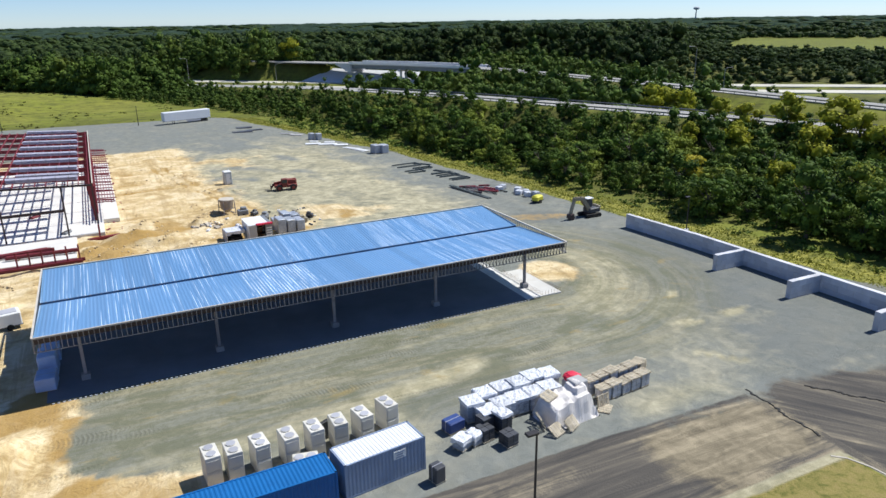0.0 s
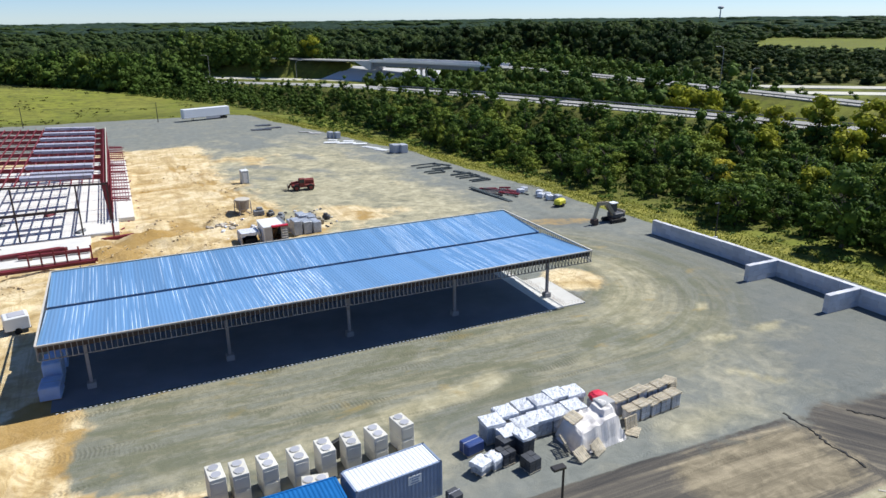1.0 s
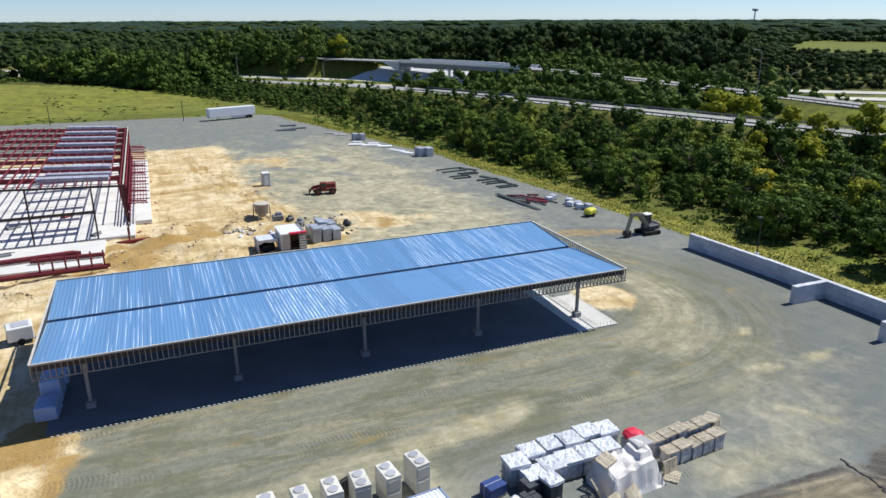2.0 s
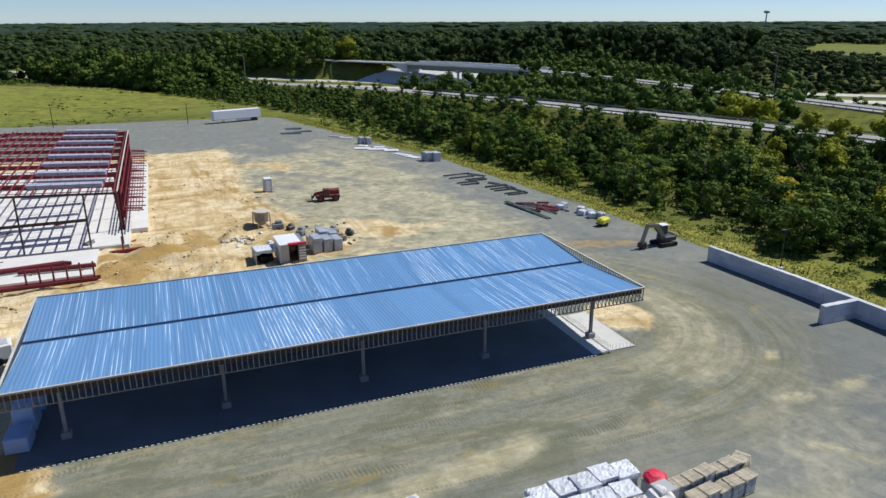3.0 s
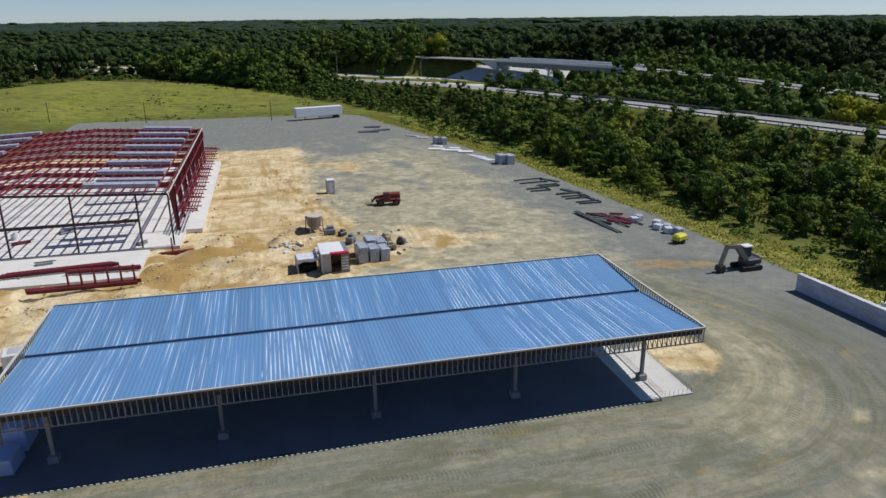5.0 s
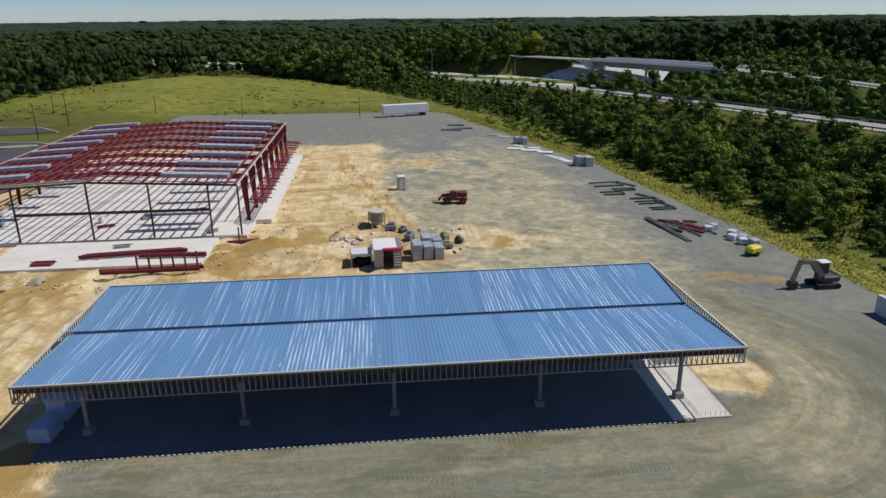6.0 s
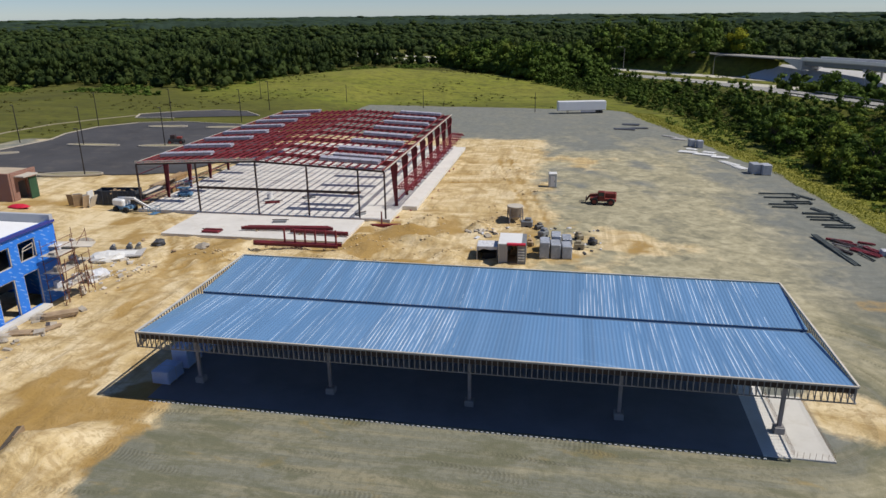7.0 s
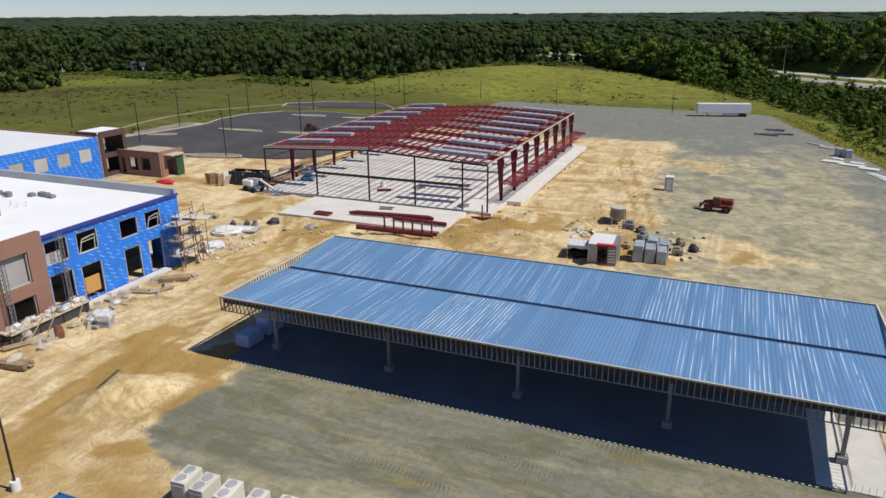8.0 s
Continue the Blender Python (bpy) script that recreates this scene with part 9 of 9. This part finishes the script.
def scissor_lift(x, y):
    o = thing("scissor_lift", (x, y, SZ), 8, "blue scissor lift standing on the concrete slab", "scissor lift")
    Shape().block((0, 0, 0.25), (2.4, 1.2, 0.5), 0.08).part("base", LIFT_BLUE, o)
    for a in (-0.8, 0.8):
        for b in (-0.55, 0.55):
            Shape().tube((a, b - 0.1, 0.22), (a, b + 0.1, 0.22), 0.22, 12).part("wheel", RUBBER, o)
    for b in (-0.45, 0.45):
        Shape().bar((-0.9, b, 0.8), (0.9, b, 1.5), 0.08).bar((0.9, b, 0.8), (-0.9, b, 1.5), 0.08).part("scissor_arms", LIFT_BLUE, o)
    Shape().box((0, 0, 1.55), (2.4, 1.2, 0.1)).part("platform", LIFT_BLUE, o)
    s = Shape()
    for z in (2.1, 2.65):
        for p, q in (((-1.2, -0.6), (1.2, -0.6)), ((-1.2, 0.6), (1.2, 0.6)), ((-1.2, -0.6), (-1.2, 0.6)), ((1.2, -0.6), (1.2, 0.6))):
            s.bar((*p, z), (*q, z), 0.05)
    for a, b in ((-1.2, -0.6), (1.2, -0.6), (-1.2, 0.6), (1.2, 0.6)):
        s.bar((a, b, 1.6), (a, b, 2.65), 0.05)
    s.part("guard_rail", LIFT_BLUE, o)


scissor_lift(-33.0, 64.0)


def skip_bin(x, y, rz):
    o = thing("waste_skip", (x, y, zat(x, y)), rz, "dark slate steel waste skip on the sand", "waste skip")
    L, W, H = 7.0, 2.5, 2.3
    for a, b, c, d in ((0, -W / 2, L, 0.08), (0, W / 2, L, 0.08)):
        Shape().box((a, b, H / 2 + 0.15), (c, d, H)).part("side", BIN_PAINT, o)
    for a in (-L / 2, L / 2):
        Shape().box((a, 0, H / 2 + 0.15), (0.08, W, H)).part("end", BIN_PAINT, o)
    Shape().box((0, 0, 0.2), (L, W, 0.1)).part("floor", BIN_PAINT, o)
    for k in range(8):
        for b in (-W / 2 - 0.06, W / 2 + 0.06):
            Shape().box((-L / 2 + 0.4 + k * (L - 0.8) / 7, b, H / 2 + 0.15), (0.12, 0.08, H)).part("rib", BIN_PAINT, o)
    for b in (-W / 2, W / 2):
        Shape().box((0, b, H + 0.18), (L + 0.1, 0.14, 0.12)).part("top_rail", BIN_PAINT, o)
    rnd = random.Random(2)
    for k in range(10):
        Shape().box((rnd.uniform(-3, 3), rnd.uniform(-0.8, 0.8), 1.9 + rnd.random() * 0.4), (rnd.uniform(0.8, 2.2), 0.3, 0.15), rnd.uniform(0, 180), 1, (rnd.uniform(-20, 20), 0)).part("scrap", TIMBER, o)


skip_bin(-42.8, 59.6, 8)
solo("site_board", Shape().box((0, 0, 1.1), (0.2, 1.4, 2.2)), WHITE_PAINT, (-47.2, 58.2, zat(-47.2, 58.2)), 0, "white upright board beside the skip", "board")


def mortar_station(x, y):
    o = thing("mixing_station", (x, y, zat(x, y)), 20, "concrete mixing tray with small machines on the sand", "mixing station")
    Shape().box((0, 0, 0.08), (5.0, 3.2, 0.16)).part("tray", COVER, o)
    Shape().box((0.3, -0.2, 0.18), (2.6, 1.6, 0.06)).part("pale_slab", WHITE_PAINT, o)
    for a, b in ((-1.6, 1.2), (0.4, 1.5), (1.6, 1.3)):
        Shape().block((a, b, 0.15), (0.8, 0.6, 0.5), 0.12).part("mixer_body", MACHINE_TAN if a > 1 else CHARCOAL, o)
        Shape().tube((a, b, 0.6), (a + 0.3, b - 0.2, 1.0), 0.3, 12, 0.2).part("mixer_drum", MACHINE_GREY, o)


mortar_station(-24.5, 33.5)
for i, (x, y) in enumerate(((-22.8, 39.0), (-16.0, 38.5), (-33.0, 37.6))):
    solo("stone_heap", Shape().lump((0, 0, 0.3), (2.0, 1.6, 1.1), 60 + i, 0.35), CHARCOAL if i < 1 else RUBBLE, (x, y, zat(x, y)), 0, "small dark heap of scrap on the sand", "scrap heap", "scrap heaps")


# wrapped loads under the canopy's end
for i, (x, y, s1) in enumerate(((0.1, 3.2, (1.6, 2.2, 1.1)), (0.2, 6.2, (1.5, 2.4, 1.9)), (0.3, 9.4, (1.5, 2.4, 1.2)))):
    crate(x, y, -4 + 3 * i, s1, BLUE_WRAP, "pale blue wrapped load under the canopy edge", "loads under the canopy")


# ---- far things ----
def water_tower(x, y):
    o = thing("water_tower", (x, y, 0), 0, "distant pale water tower on the horizon", "water tower")
    Shape().tube((0, 0, 0), (0, 0, 46), 3.0, 12, 2.2).part("stem", BRIDGE, o)
    Shape().lump((0, 0, 51), (26, 26, 13), 1, 0.0, 8, 16).part("bowl", BRIDGE, o)


water_tower(2350, 2240)


def cottage(x, y, rz, w):
    o = thing("house", (x, y, zat(x, y)), rz, "small white house at the wood's edge", "house")
    Shape().box((0, 0, 1.6), (w, 7, 3.4)).part("wall", WHITE_PAINT, o)
    s = Shape()
    a, b = w / 2 + 0.4, 3.9
    s.add([(-a, -b, 3.2), (a, -b, 3.2), (a, 0, 5.6), (-a, 0, 5.6), (-a, b, 3.2), (a, b, 3.2)], ((0, 1, 2, 3), (3, 2, 5, 4), (0, 3, 4), (1, 5, 2)))
    s.part("roof", CHARCOAL, o)
    for k in (-0.3, 0.3):
        Shape().box((k * w, -3.52, 1.7), (1.2, 0.06, 1.3)).part("window", GLASS, o)


for x, y, w in ((-326, 266, 12), (-284, 276, 10)):
    cottage(x, y, 35, w)


def towed_generator(x, y, rz):
    o = thing("towed_generator", (x, y, zat(x, y)), rz, "white towed generator with a dark top grille on the sand", "generator")
    Shape().block((0, 0, 0.45), (2.3, 1.9, 1.35), 0.1).part("housing", WHITE_PAINT, o)
    Shape().box((0.1, 0, 1.82), (1.5, 1.3, 0.06)).part("top_grille", FAN_GREY, o, "dark grey top grille")
    Shape().box((0, 0, 0.42), (2.4, 1.7, 0.12)).part("chassis", BLACK, o)
    for b in (-1.0, 1.0):
        Shape().tube((0, b - 0.1, 0.33), (0, b + 0.1, 0.33), 0.33, 14).part("wheel", RUBBER, o)
    Shape().bar((-1.1, 0, 0.42), (-2.2, 0, 0.35), 0.1).part("drawbar", DARK_STEEL, o)


towed_generator(-4.0, 19.9, 12)


def site_roller(x, y, rz):
    o = thing("site_roller", (x, y, zat(x, y) + 0.16), rz, "small dark machine with orange cover on the asphalt", "machine")
    for a in (-1.3, 1.3):
        wheel(o, a, -0.7, 0.55, 0.4)
        wheel(o, a, 0.7, 0.55, 0.4)
    Shape().block((0, 0, 0.5), (3.4, 1.3, 0.9), 0.12).part("body", CHARCOAL, o)
    Shape().block((0.9, 0, 1.4), (1.2, 1.2, 0.45), 0.1).part("hood", MACHINE_RED, o, "orange-red hood")
    Shape().block((-0.6, 0, 1.4), (1.2, 1.2, 0.9), 0.1).part("cab", DARK_STEEL, o)


site_roller(-61.0, 109.2, 15)


def dirt_clods():
    """Clods and stones thrown up round the heaps, trenches and tracks."""
    rnd = np.random.RandomState(71)
    spots = []
    for cx, cy, rx, ry, h, turn in HEAPS[1:]:
        for k in range(40):
            a, r = rnd.uniform(0, math.tau), rnd.uniform(0.0, 1.25)
            spots.append((cx + math.cos(a) * r * rx, cy + math.sin(a) * r * ry))
    for ty, x1 in TRENCHES:
        for k in range(36):
            x = rnd.uniform(9.5, x1)
            spots.append((x, ty + 0.09 * (x - 9) + rnd.normal(0.6, 0.8)))
    p = np.array([q for q in spots if q[0] > -30])
    p = p[~((p[:, 0] > -27) & (p[:, 0] < 3.5) & (p[:, 1] > 42.5) & (p[:, 1] < 55))]
    z = land(p[:, 0], p[:, 1])
    clods = []
    for (x, y), h in zip(p, z):
        size = 0.05 + 0.16 * rnd.rand() ** 3
        v = ICO_V * size * rnd.uniform(0.6, 1.3, (12, 1)) * (1.3, 1.0, 0.7) + (x, y, h + 0.02)
        clods.append((v, ICO_F))
    soil = surface("dug_up_soil", (0.56, 0.43, 0.25), 0.95, vary=0.3, scale=2, stain=(0.25, 0.16, 0.07), stain_amount=0.6, each=0)
    tagged(new("dirt_clods", foliage_mesh("dirt_clods", clods, soil)), "loose brown clods of soil over the sand", "soil", kind="stuff")


dirt_clods()


def scattered(name, label, category, material, count, x0, x1, y0, y1, big, seed, skip=()):
    """Loose blocks, bits of board and stones strewn over a strip of the site."""
    rnd = random.Random(seed)
    s = Shape()
    for k in range(count):
        x, y = rnd.uniform(x0, x1), rnd.uniform(y0, y1)
        if any(a < x < b and c < y < d for a, b, c, d in skip):
            continue
        u = 0.12 + big * rnd.random() ** 2
        s.box((x, y, zat(x, y) + u * 0.2), (u * rnd.uniform(0.8, 2.2), u, u * rnd.uniform(0.3, 0.8)), rnd.uniform(0, 180), rnd.uniform(0.75, 1.0), (rnd.uniform(-18, 18), rnd.uniform(-18, 18)))
    tagged(solo(name, s, material, (0, 0, 0)), label, category, kind="stuff")


scattered("loose_masonry", "loose pale masonry blocks strewn along the facade", "rubble", RUBBLE, 90, -21.4, -16.4, -9.0, 16.0, 0.7, 101)
scattered("plaster_bits", "pale broken blocks and boards round the scaffold", "rubble", surface("pale_plaster_bits", (0.62, 0.57, 0.5), 0.85, vary=0.2, scale=3), 60, -26.0, -19.0, 18.5, 33.0, 0.5, 102)
scattered("board_offcuts", "short timber offcuts strewn on the sand", "timber", TIMBER, 26, -28.0, -17.0, 20.0, 40.0, 0.35, 103)
scattered("yard_scrap", "dark bits of scrap strewn beside the tool container", "scrap", CHARCOAL, 14, 21.0, 38.0, 43.5, 57.0, 0.45, 104, ((23.0, 34.5, 40.0, 50.0),))
scattered("yard_packaging", "pale bits of packaging strewn beside wrapped loads", "scrap", WRAP, 36, 19.0, 37.5, 43.0, 58.0, 0.4, 105, ((23.0, 34.5, 40.0, 50.0),))
scattered("slab_offcuts", "small dark steel offcuts lying beside the slab", "scrap", OXIDE, 40, 5.5, 9.5, 56.0, 100.0, 0.3, 106)
